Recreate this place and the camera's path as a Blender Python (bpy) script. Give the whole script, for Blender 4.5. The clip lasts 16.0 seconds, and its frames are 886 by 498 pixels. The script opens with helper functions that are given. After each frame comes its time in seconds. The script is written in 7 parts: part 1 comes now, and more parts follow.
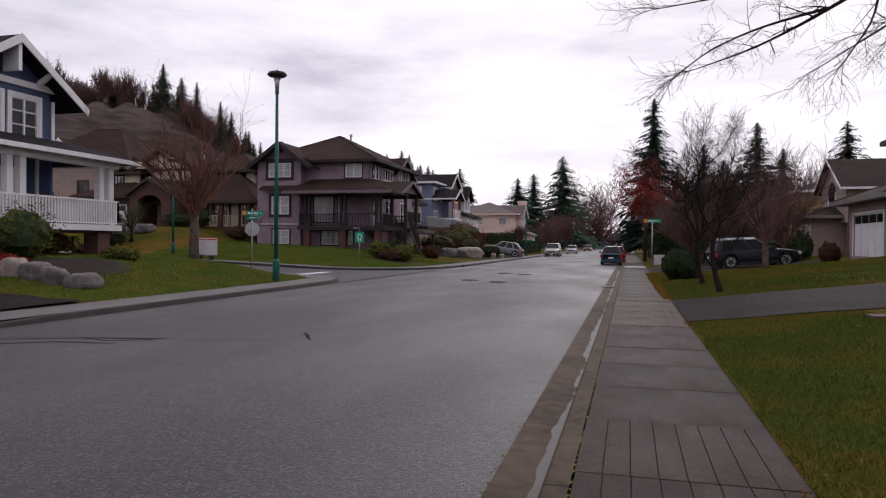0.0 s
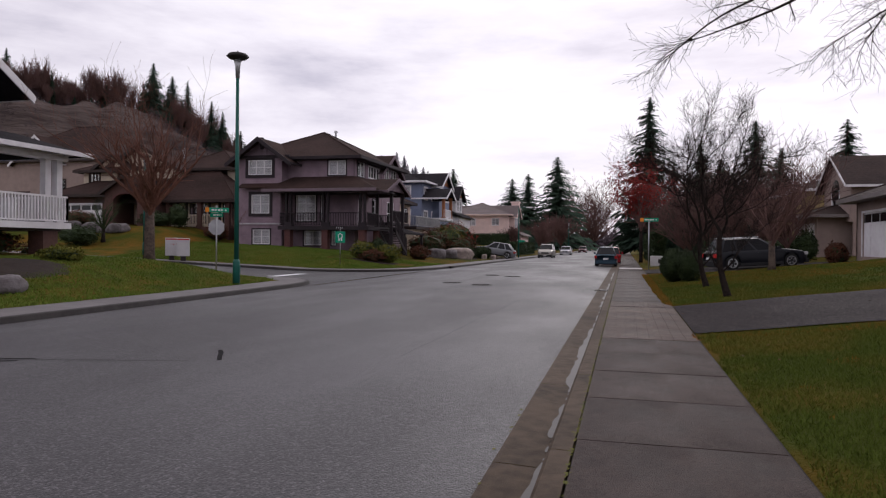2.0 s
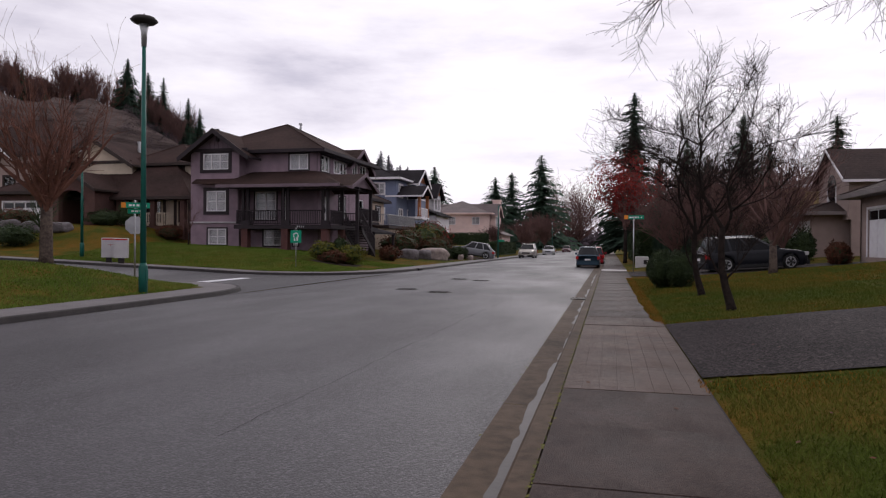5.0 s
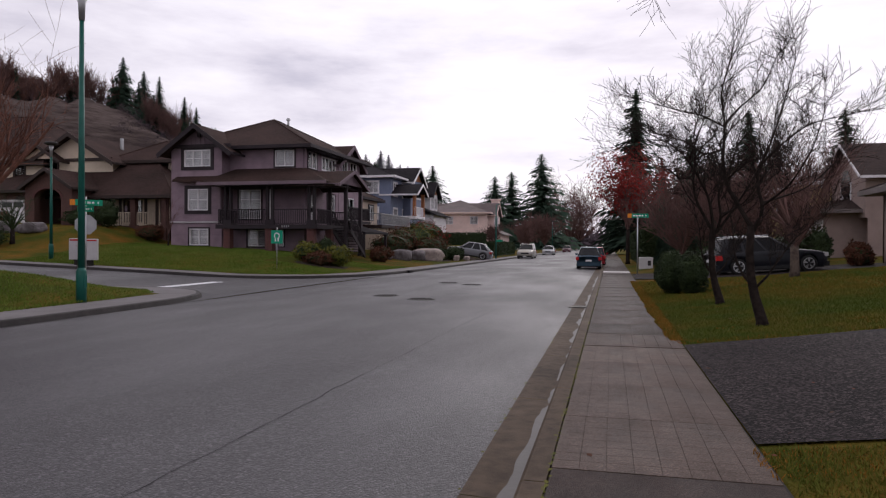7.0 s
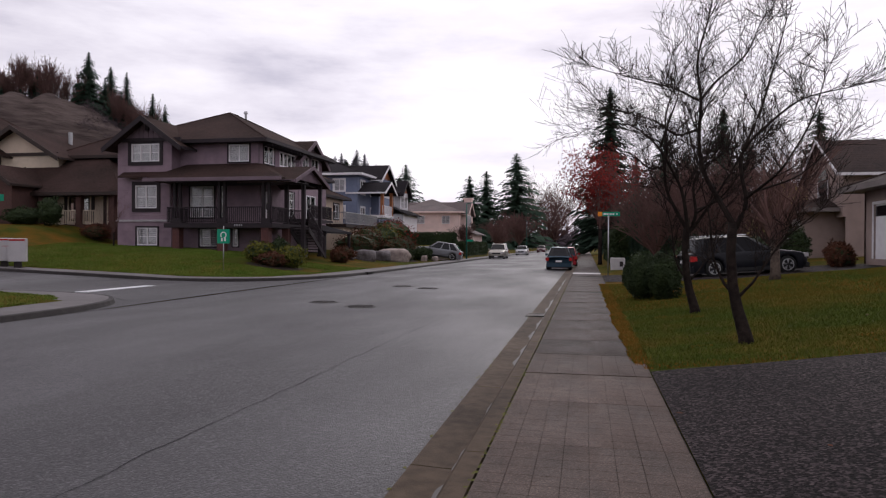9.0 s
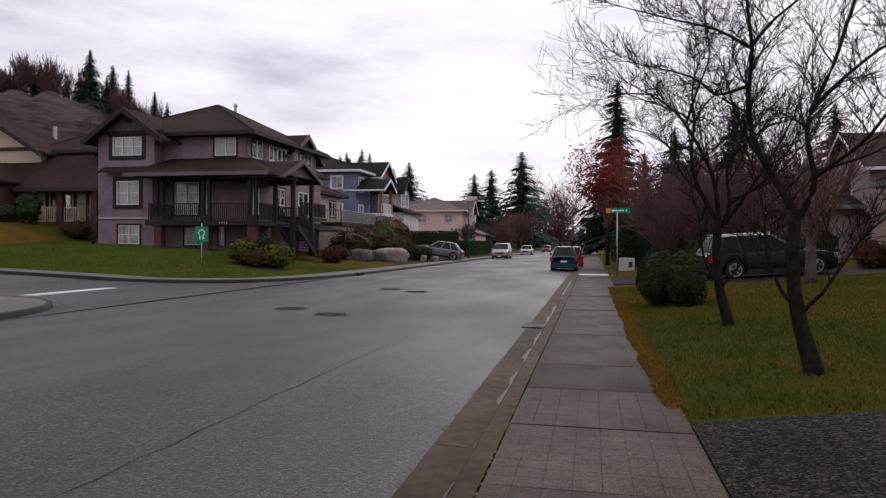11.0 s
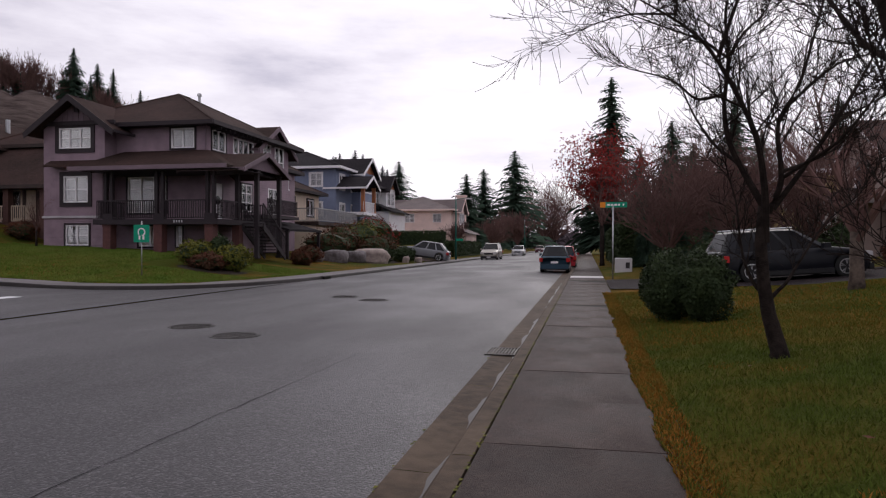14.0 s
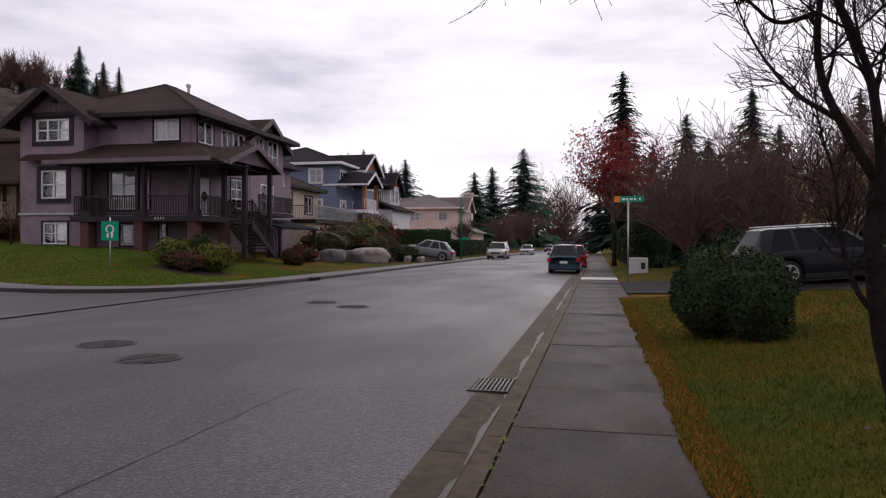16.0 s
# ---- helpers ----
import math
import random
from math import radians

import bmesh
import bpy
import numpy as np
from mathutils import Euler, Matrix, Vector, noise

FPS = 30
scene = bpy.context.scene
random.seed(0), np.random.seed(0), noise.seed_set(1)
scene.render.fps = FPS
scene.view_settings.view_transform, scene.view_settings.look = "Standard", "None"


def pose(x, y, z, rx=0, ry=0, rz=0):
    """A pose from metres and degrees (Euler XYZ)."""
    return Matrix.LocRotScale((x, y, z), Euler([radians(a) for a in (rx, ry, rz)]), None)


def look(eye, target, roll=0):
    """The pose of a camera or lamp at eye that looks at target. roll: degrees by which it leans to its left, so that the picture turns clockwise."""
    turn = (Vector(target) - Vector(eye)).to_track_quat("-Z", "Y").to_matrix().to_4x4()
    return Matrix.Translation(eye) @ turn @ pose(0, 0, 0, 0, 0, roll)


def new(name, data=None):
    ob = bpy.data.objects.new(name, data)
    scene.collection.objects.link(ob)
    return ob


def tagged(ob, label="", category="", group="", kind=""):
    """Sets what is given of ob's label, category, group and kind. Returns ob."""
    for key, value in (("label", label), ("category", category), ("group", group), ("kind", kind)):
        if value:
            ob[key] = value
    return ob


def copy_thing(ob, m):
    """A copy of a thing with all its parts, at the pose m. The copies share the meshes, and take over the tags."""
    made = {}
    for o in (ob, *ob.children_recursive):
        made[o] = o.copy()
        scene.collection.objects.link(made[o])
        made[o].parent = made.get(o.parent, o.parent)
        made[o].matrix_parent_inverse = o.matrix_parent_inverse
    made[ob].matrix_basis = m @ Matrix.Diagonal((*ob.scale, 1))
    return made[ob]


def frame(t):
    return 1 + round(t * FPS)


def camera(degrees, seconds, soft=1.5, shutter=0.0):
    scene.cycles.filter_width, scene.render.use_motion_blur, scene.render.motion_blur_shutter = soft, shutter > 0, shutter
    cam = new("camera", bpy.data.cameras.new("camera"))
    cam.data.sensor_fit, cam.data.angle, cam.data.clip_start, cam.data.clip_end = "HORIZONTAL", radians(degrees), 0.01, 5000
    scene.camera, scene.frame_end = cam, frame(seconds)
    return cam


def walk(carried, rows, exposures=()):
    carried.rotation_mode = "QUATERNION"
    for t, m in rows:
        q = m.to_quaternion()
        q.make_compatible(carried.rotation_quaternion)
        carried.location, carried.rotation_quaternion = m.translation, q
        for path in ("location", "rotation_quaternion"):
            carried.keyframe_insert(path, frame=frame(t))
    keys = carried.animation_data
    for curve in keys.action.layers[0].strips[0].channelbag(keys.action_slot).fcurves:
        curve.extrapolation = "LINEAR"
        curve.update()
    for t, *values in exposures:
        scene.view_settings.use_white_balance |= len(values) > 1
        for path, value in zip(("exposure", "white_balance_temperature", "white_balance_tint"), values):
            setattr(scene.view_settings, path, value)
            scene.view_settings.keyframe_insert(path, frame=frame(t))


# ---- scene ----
cam = camera(64.9, 16.0, soft=1.2)
PATH = [
    (0, (0.339, 1.538, 1.663), (-0.177, 3.47, 1.646), 0.5),
    (0.5, (0.413, 2.146, 1.652), (-0.097, 4.08, 1.637), 0.5),
    (1, (0.341, 2.785, 1.648), (-0.171, 4.718, 1.632), 0.5),
    (1.5, (0.379, 3.42, 1.585), (-0.123, 5.356, 1.572), 0.5),
    (2, (0.331, 4.022, 1.571), (-0.173, 5.957, 1.559), 0.5),
    (2.5, (0.323, 4.649, 1.594), (-0.177, 6.586, 1.58), 0.5),
    (3, (0.408, 5.283, 1.656), (-0.091, 7.22, 1.641), 0.4),
    (3.5, (0.407, 5.939, 1.623), (-0.093, 7.876, 1.609), 0.4),
    (4, (0.478, 6.618, 1.589), (0.004, 8.561, 1.577), 0.4),
    (6.5, (0.387, 9.9, 1.646), (-0.075, 11.845, 1.633), 0.4),
    (7, (0.378, 10.516, 1.645), (-0.089, 12.461, 1.632), 0.3),
    (7.5, (0.485, 11.146, 1.683), (0.027, 13.093, 1.668), 0.3),
    (8, (0.618, 11.747, 1.676), (0.183, 13.699, 1.664), 0.2),
    (8.5, (0.642, 12.346, 1.687), (0.22, 14.301, 1.674), 0.3),
    (9, (0.705, 12.925, 1.655), (0.302, 14.883, 1.642), 0.3),
    (11.5, (0.63, 16.161, 1.585), (0.206, 18.115, 1.572), 0.3),
    (12, (0.607, 16.763, 1.551), (0.181, 18.717, 1.541), 0.2),
    (12.5, (0.634, 17.375, 1.554), (0.212, 19.329, 1.541), 0.2),
    (13, (0.69, 18.033, 1.565), (0.274, 19.989, 1.554), 0.1),
    (13.5, (0.677, 18.7, 1.571), (0.26, 20.656, 1.557), 0.2),
    (14, (0.738, 19.346, 1.552), (0.333, 21.304, 1.541), 0.1),
    (14.5, (0.704, 20.002, 1.519), (0.294, 21.959, 1.508), 0.2),
    (15, (0.677, 20.659, 1.531), (0.266, 22.616, 1.518), 0.2),
    (15.5, (0.689, 21.278, 1.536), (0.274, 23.234, 1.524), 0.1),
    (16, (0.633, 21.985, 1.522), (0.202, 23.938, 1.509), 0.1),
]
walk(cam, [(t, look(eye, target, roll)) for t, eye, target, roll in PATH], [(0, 0.0, 6500, 13), (16, 0.0, 6500, 13)])

# ---- light ----
world = bpy.data.worlds.new("world")
scene.world = world
world.use_nodes = True
wn, wl = world.node_tree.nodes, world.node_tree.links
wn.clear()
w_out, w_bg, w_sky = wn.new("ShaderNodeOutputWorld"), wn.new("ShaderNodeBackground"), wn.new("ShaderNodeTexSky")
w_sky.sky_type, w_sky.sun_disc = "NISHITA", False
w_sky.sun_elevation, w_sky.sun_rotation = radians(30), radians(10)
w_sc = wn.new("ShaderNodeVectorMath"); w_sc.operation = "SCALE"; w_sc.inputs["Scale"].default_value = 0.06
wl.new(w_sky.outputs[0], w_sc.inputs[0])
w_tc, w_map = wn.new("ShaderNodeTexCoord"), wn.new("ShaderNodeMapping")
w_map.inputs["Scale"].default_value = (1.0, 1.0, 4.2)
wl.new(w_tc.outputs["Generated"], w_map.inputs[0])
w_n1, w_n2 = wn.new("ShaderNodeTexNoise"), wn.new("ShaderNodeTexNoise")
for n, s, d, r in ((w_n1, 2.0, 7.0, 0.5), (w_n2, 7.5, 5.0, 0.6)):
    n.inputs["Scale"].default_value, n.inputs["Detail"].default_value, n.inputs["Roughness"].default_value = s, d, r
    wl.new(w_map.outputs[0], n.inputs["Vector"])
w_n1.inputs["Distortion"].default_value = 0.35
w_add = wn.new("ShaderNodeMath"); w_add.operation = "MULTIPLY_ADD"; w_add.inputs[1].default_value = 0.35
wl.new(w_n2.outputs[0], w_add.inputs[0]); wl.new(w_n1.outputs[0], w_add.inputs[2])
w_ramp = wn.new("ShaderNodeValToRGB")
wl.new(w_add.outputs[0], w_ramp.inputs[0])
CLOUD = ((0.47, (0.53, 0.51, 0.60)), (0.58, (0.70, 0.67, 0.75)), (0.68, (0.82, 0.79, 0.86)), (0.82, (0.94, 0.915, 0.95)))
while len(w_ramp.color_ramp.elements) < len(CLOUD):
    w_ramp.color_ramp.elements.new(0.5)
for e, (p, c) in zip(w_ramp.color_ramp.elements, CLOUD):
    e.position, e.color = p, (*c, 1)
w_mix = wn.new("ShaderNodeMix"); w_mix.data_type = "RGBA"; w_mix.inputs["Factor"].default_value = 0.93
wl.new(w_sc.outputs[0], w_mix.inputs["A"]); wl.new(w_ramp.outputs[0], w_mix.inputs["B"])
SUN_WAY = Vector((24, 130, 48)).normalized()
w_dot = wn.new("ShaderNodeVectorMath"); w_dot.operation = "DOT_PRODUCT"; w_dot.inputs[1].default_value = SUN_WAY
wl.new(w_tc.outputs["Generated"], w_dot.inputs[0])
w_glow = wn.new("ShaderNodeMapRange"); w_glow.interpolation_type = "SMOOTHSTEP"
for k, v in enumerate((0.3, 1.0, 0.97, 1.12)):
    w_glow.inputs[k + 1].default_value = v
wl.new(w_dot.outputs["Value"], w_glow.inputs[0])
w_veil = wn.new("ShaderNodeVectorMath"); w_veil.operation = "SCALE"
wl.new(w_mix.outputs["Result"], w_veil.inputs[0]); wl.new(w_glow.outputs[0], w_veil.inputs["Scale"])
wl.new(w_veil.outputs[0], w_bg.inputs["Color"]); w_bg.inputs["Strength"].default_value = 1.1
wl.new(w_bg.outputs[0], w_out.inputs[0])
sun = new("sun", bpy.data.lights.new("sun", "SUN"))
sun.data.energy, sun.data.angle, sun.data.color = 0.6, radians(25), (1.0, 0.96, 0.93)
sun.matrix_world = look((24, 160, 78), (0, 30, 0))

# ---- materials ----


def mat(name, col, col2=None, rough=0.7, scale=3.0, bump=0.2, bscale=40.0, metal=0.0, spec=0.25, big=0.6, bdist=0.01, vary=0.0, stretch=(1, 1, 1), lo=0.72, hi=1.28):
    """A surface with two scales of colour change and a fine relief, in metres."""
    m = bpy.data.materials.new(name)
    m.use_nodes = True
    nt = m.node_tree
    N, L = nt.nodes, nt.links
    b = N["Principled BSDF"]
    col2 = col2 or tuple(c * 0.75 for c in col)
    tc, mp = N.new("ShaderNodeTexCoord"), N.new("ShaderNodeMapping")
    mp.inputs["Scale"].default_value = stretch
    L.new(tc.outputs["Object"], mp.inputs[0])
    n1, n2, n3 = (N.new("ShaderNodeTexNoise") for _ in range(3))
    for n, s, d in ((n1, scale, 5), (n2, big, 4), (n3, bscale, 4)):
        n.inputs["Scale"].default_value, n.inputs["Detail"].default_value = s, d
        L.new(mp.outputs[0], n.inputs["Vector"])
    ad = N.new("ShaderNodeMath"); ad.operation = "ADD"
    L.new(n1.outputs[0], ad.inputs[0]); L.new(n2.outputs[0], ad.inputs[1])
    mr = N.new("ShaderNodeMapRange"); mr.inputs[1].default_value, mr.inputs[2].default_value = lo, hi
    L.new(ad.outputs[0], mr.inputs[0])
    mx = N.new("ShaderNodeMix"); mx.data_type = "RGBA"
    mx.inputs["A"].default_value, mx.inputs["B"].default_value = (*col, 1), (*col2, 1)
    L.new(mr.outputs[0], mx.inputs["Factor"])
    out = mx.outputs["Result"]
    if vary:
        oi, hs, m2 = N.new("ShaderNodeObjectInfo"), N.new("ShaderNodeHueSaturation"), N.new("ShaderNodeMapRange")
        m2.inputs[3].default_value, m2.inputs[4].default_value = 1 - vary, 1 + vary
        L.new(oi.outputs["Random"], m2.inputs[0]); L.new(m2.outputs[0], hs.inputs["Value"]); L.new(out, hs.inputs["Color"])
        out = hs.outputs[0]
    L.new(out, b.inputs["Base Color"])
    b.inputs["Roughness"].default_value, b.inputs["Metallic"].default_value = rough, metal
    b.inputs["Specular IOR Level"].default_value = spec
    if bump:
        bp = N.new("ShaderNodeBump"); bp.inputs["Strength"].default_value, bp.inputs["Distance"].default_value = bump, bdist
        L.new(n3.outputs[0], bp.inputs["Height"]); L.new(bp.outputs[0], b.inputs["Normal"])
    m["bsdf"] = b.name
    return m


def lined(m, axis, pitch, depth=0.012, sharp=True):
    """Adds courses (lap siding, shingles) along an axis as relief to a material."""
    nt = m.node_tree
    N, L = nt.nodes, nt.links
    b = N["Principled BSDF"]
    tc, sx = N.new("ShaderNodeTexCoord"), N.new("ShaderNodeSeparateXYZ")
    L.new(tc.outputs["Object"], sx.inputs[0])
    dv = N.new("ShaderNodeMath"); dv.operation = "DIVIDE"; dv.inputs[1].default_value = pitch
    L.new(sx.outputs["XYZ".index(axis)], dv.inputs[0])
    fr = N.new("ShaderNodeMath"); fr.operation = "FRACT"; L.new(dv.outputs[0], fr.inputs[0])
    iv = N.new("ShaderNodeMath"); iv.operation = "SUBTRACT"; iv.inputs[0].default_value = 1.0
    L.new(fr.outputs[0], iv.inputs[1])
    bp = N.new("ShaderNodeBump"); bp.inputs["Strength"].default_value, bp.inputs["Distance"].default_value = 1.0, depth
    L.new(iv.outputs[0], bp.inputs["Height"])
    old = b.inputs["Normal"].links
    if old:
        L.new(old[0].from_socket, bp.inputs["Normal"])
    L.new(bp.outputs[0], b.inputs["Normal"])
    return m


def speckle(m, scale, low, high, relief=0.6):
    """Stones of a mix: every small cell lighter or darker than its neighbours."""
    nt = m.node_tree
    N, L = nt.nodes, nt.links
    b = N["Principled BSDF"]
    tc, vo, sp, mr = N.new("ShaderNodeTexCoord"), N.new("ShaderNodeTexVoronoi"), N.new("ShaderNodeSeparateColor"), N.new("ShaderNodeMapRange")
    vo.inputs["Scale"].default_value = scale
    L.new(tc.outputs["Object"], vo.inputs["Vector"]); L.new(vo.outputs["Color"], sp.inputs[0])
    pw = N.new("ShaderNodeMath"); pw.operation = "POWER"; pw.inputs[1].default_value = 3.0
    L.new(sp.outputs[0], pw.inputs[0]); L.new(pw.outputs[0], mr.inputs[0])
    mr.inputs[3].default_value, mr.inputs[4].default_value = low, high
    sc = N.new("ShaderNodeVectorMath"); sc.operation = "SCALE"
    L.new(b.inputs["Base Color"].links[0].from_socket, sc.inputs[0]); L.new(mr.outputs[0], sc.inputs["Scale"])
    L.new(sc.outputs[0], b.inputs["Base Color"])
    bp = N.new("ShaderNodeBump"); bp.inputs["Strength"].default_value, bp.inputs["Distance"].default_value = relief, 0.006
    iv = N.new("ShaderNodeMath"); iv.operation = "SUBTRACT"; iv.inputs[0].default_value = 1.0
    L.new(vo.outputs["Distance"], iv.inputs[1]); L.new(iv.outputs[0], bp.inputs["Height"])
    if b.inputs["Normal"].links:
        L.new(b.inputs["Normal"].links[0].from_socket, bp.inputs["Normal"])
    L.new(bp.outputs[0], b.inputs["Normal"])
    return m


def wet(m, lo, hi, scale=0.35, by="y"):
    """Uneven damp: the roughness wanders between lo and hi."""
    nt = m.node_tree
    N, L = nt.nodes, nt.links
    b = N["Principled BSDF"]
    tc, mp, n = N.new("ShaderNodeTexCoord"), N.new("ShaderNodeMapping"), N.new("ShaderNodeTexNoise")
    mp.inputs["Scale"].default_value = (1.0, 0.35, 1.0)
    n.inputs["Scale"].default_value, n.inputs["Detail"].default_value = scale, 6
    L.new(tc.outputs["Object"], mp.inputs[0]); L.new(mp.outputs[0], n.inputs["Vector"])
    r = N.new("ShaderNodeMapRange")
    for i, v in enumerate((0.38, 0.62, lo, hi)):
        r.inputs[i + 1].default_value = v
    L.new(n.outputs[0], r.inputs[0]); L.new(r.outputs[0], b.inputs["Roughness"])
    return m


ASPHALT = speckle(wet(mat("asphalt", (0.0292, 0.0258, 0.0286), (0.0135, 0.0111, 0.0135), scale=30, big=0.22, bump=0.45, bscale=80, bdist=0.008, spec=0.5), 0.44, 0.6), 58, 0.42, 4.0, 0.55)
TAR = mat("tar", (0.014, 0.013, 0.014), (0.009, 0.008, 0.009), rough=0.85, bump=0.3, spec=0.08)
CONCRETE = speckle(wet(mat("concrete", (0.1067, 0.0750, 0.0614), (0.0567, 0.0408, 0.0341), scale=3, big=0.7, bump=0.5, bscale=120, bdist=0.008, vary=0.16, spec=0.18), 0.6, 0.85, 0.8), 110, 0.75, 1.7)
KERB = mat("kerb_concrete", (0.100, 0.072, 0.050), (0.044, 0.031, 0.022), scale=7, big=0.8, rough=0.75, bump=0.5, bscale=110, bdist=0.006, vary=0.12, spec=0.12)
# Far kerbs: damp concrete, base colour darkened for shade on the kerb face.
KERB_DARK = mat("stained_kerb", (0.040, 0.034, 0.033), (0.018, 0.015, 0.015), scale=5, big=0.8, rough=0.7, bump=0.4, bscale=90)
WALK_FAR = mat("far_pavement", (0.16, 0.145, 0.148), (0.11, 0.10, 0.10), scale=3, big=0.5, rough=0.7, bump=0.3, bscale=80)
AGGREGATE = speckle(mat("exposed_aggregate", (0.0240, 0.0186, 0.0190), (0.0099, 0.0078, 0.0083), scale=12, big=0.5, rough=0.75, bump=0.4, bscale=60, bdist=0.02, spec=0.05), 52, 0.4, 4.6)
LAWN = mat("lawn", (0.050, 0.062, 0.009), (0.165, 0.080, 0.014), scale=0.8, big=0.19, rough=0.95, bump=1.0, bscale=28, bdist=0.05, spec=0.04, lo=0.86, hi=1.34)
BLADE_GREEN = mat("green_blade", (0.0834, 0.1417, 0.0200), (0.1417, 0.1750, 0.0367), scale=1.2, big=0.3, rough=0.9, bump=0, spec=0.05)
BLADE = mat("grass_blade", (0.074, 0.100, 0.017), (0.135, 0.112, 0.022), scale=0.8, big=0.19, rough=0.85, bump=0, spec=0.05, lo=0.86, hi=1.34)
SOIL = mat("soil", (0.045, 0.030, 0.024), (0.02, 0.014, 0.012), scale=9, rough=0.95, bump=1, bscale=30, bdist=0.03)
WHITE = mat("white_paint", (0.78, 0.76, 0.78), (0.66, 0.63, 0.65), rough=0.5, bump=0.05)
LAVENDER = lined(mat("lavender_siding", (0.2722, 0.1959, 0.2322), (0.1996, 0.1428, 0.1717), rough=0.75, scale=2, bump=0.1, spec=0.15), "Z", 0.15, 0.03)
LAV_BOARD = mat("lavender_board", (0.1772, 0.1266, 0.1499), (0.1316, 0.0962, 0.1134), rough=0.7, bump=0.1, spec=0.2)
CHARCOAL = mat("charcoal_trim", (0.0246, 0.0190, 0.0223), (0.0379, 0.0290, 0.0335), rough=0.6, bump=0.1, spec=0.15)
BRICK_P = mat("dark_brick", (0.1209, 0.0500, 0.0443), (0.0725, 0.0322, 0.0322), scale=8, rough=0.8, bump=0.5, bscale=20)
SHINGLE = lined(mat("brown_shingle", (0.0575, 0.0338, 0.0300), (0.0275, 0.0181, 0.0156), scale=6, big=0.4, rough=0.9, bump=0.5, bscale=18, bdist=0.02, spec=0.06), "Z", 0.075, 0.02)
SHINGLE_D = lined(mat("dark_shingle", (0.0253, 0.0214, 0.0253), (0.0155, 0.0137, 0.0155), scale=6, rough=0.9, bump=0.5, bscale=18, bdist=0.02, spec=0.06), "Z", 0.075, 0.02)
TILE_ROOF = lined(mat("brown_roof_tile", (0.0468, 0.0300, 0.0262), (0.0244, 0.0168, 0.0160), scale=5, rough=0.85, bump=0.5, bscale=9, bdist=0.04, spec=0.08), "Z", 0.16, 0.05)
PINK_ROOF = lined(mat("grey_roof_tile", (0.1488, 0.1153, 0.1116), (0.0967, 0.0744, 0.0744), scale=5, rough=0.75, bump=0.4, bscale=9, bdist=0.03), "Z", 0.16, 0.04)
BLUE = lined(mat("blue_siding", (0.0650, 0.0900, 0.1688), (0.0500, 0.0688, 0.1313), rough=0.6, scale=2, bump=0.1), "Z", 0.13)
SLATE_BLUE = lined(mat("slate_blue_siding", (0.1686, 0.1984, 0.2876), (0.1388, 0.1587, 0.2380), rough=0.6, scale=2, bump=0.1), "Z", 0.14)
CREAM = mat("cream_stucco", (0.5819, 0.4893, 0.3835), (0.4761, 0.3967, 0.3174), rough=0.9, scale=2, bump=0.5, bscale=60, spec=0.1)
BEIGE = mat("beige_stucco", (0.3416, 0.2593, 0.2340), (0.2719, 0.2088, 0.1898), rough=0.9, scale=2, bump=0.5, bscale=60, spec=0.1)
YELLOW = mat("yellow_stucco", (0.36, 0.27, 0.13), (0.30, 0.225, 0.11), rough=0.9, scale=2, bump=0.5, bscale=60, spec=0.1)
PINK = mat("pink_stucco", (0.7843, 0.5946, 0.5440), (0.6578, 0.4934, 0.4554), rough=0.85, scale=1.5, bump=0.4, bscale=60)
TAN = mat("tan_stucco", (0.6376, 0.5161, 0.4099), (0.5465, 0.4402, 0.3491), rough=0.85, scale=1.5, bump=0.4, bscale=60)
BROWN_BRICK = mat("brown_brick", (0.1077, 0.0544, 0.0450), (0.0704, 0.0375, 0.0338), scale=9, rough=0.8, bump=0.6, bscale=22)
BROWN_WOOD = mat("brown_wood", (0.0410, 0.0255, 0.0218), (0.0273, 0.0182, 0.0164), rough=0.6, bump=0.2)
ORANGE_WOOD = mat("cedar_post", (0.36, 0.13, 0.05), (0.25, 0.09, 0.04), rough=0.55, bump=0.2)
BLIND = mat("white_blind", (0.50, 0.49, 0.51), (0.36, 0.35, 0.37), rough=0.8, bump=0.0)
# Window backing: an unlit interior put into a dark base colour.
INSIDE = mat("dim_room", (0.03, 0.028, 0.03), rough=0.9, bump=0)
BARK = mat("bark", (0.0329, 0.0247, 0.0212), (0.0110, 0.0081, 0.0075), scale=14, big=3, rough=0.95, bump=0.9, bscale=35, bdist=0.015, spec=0.08)
BARK_GREY = mat("grey_bark", (0.115, 0.088, 0.072), (0.045, 0.034, 0.029), scale=12, big=3, rough=0.95, bump=0.9, bscale=30, bdist=0.015, spec=0.06)
BARK_RED = mat("reddish_twig", (0.1875, 0.0870, 0.0630), (0.0900, 0.0450, 0.0360), scale=9, rough=0.9, bump=0.5, spec=0.06)
NEEDLE = mat("conifer_needles", (0.0568, 0.0890, 0.0607), (0.0283, 0.0486, 0.0365), scale=1.5, big=0.3, rough=0.95, bump=0, vary=0.2, spec=0.04)
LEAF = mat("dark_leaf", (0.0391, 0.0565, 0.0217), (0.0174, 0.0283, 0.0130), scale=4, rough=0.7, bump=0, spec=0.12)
LEAF_Y = mat("yellow_green_leaf", (0.1430, 0.1300, 0.0234), (0.0520, 0.0650, 0.0130), scale=3, rough=0.7, bump=0, spec=0.1)
LEAF_R = mat("red_leaf", (0.27, 0.026, 0.020), (0.14, 0.018, 0.016), scale=3, rough=0.7, bump=0, spec=0.1)
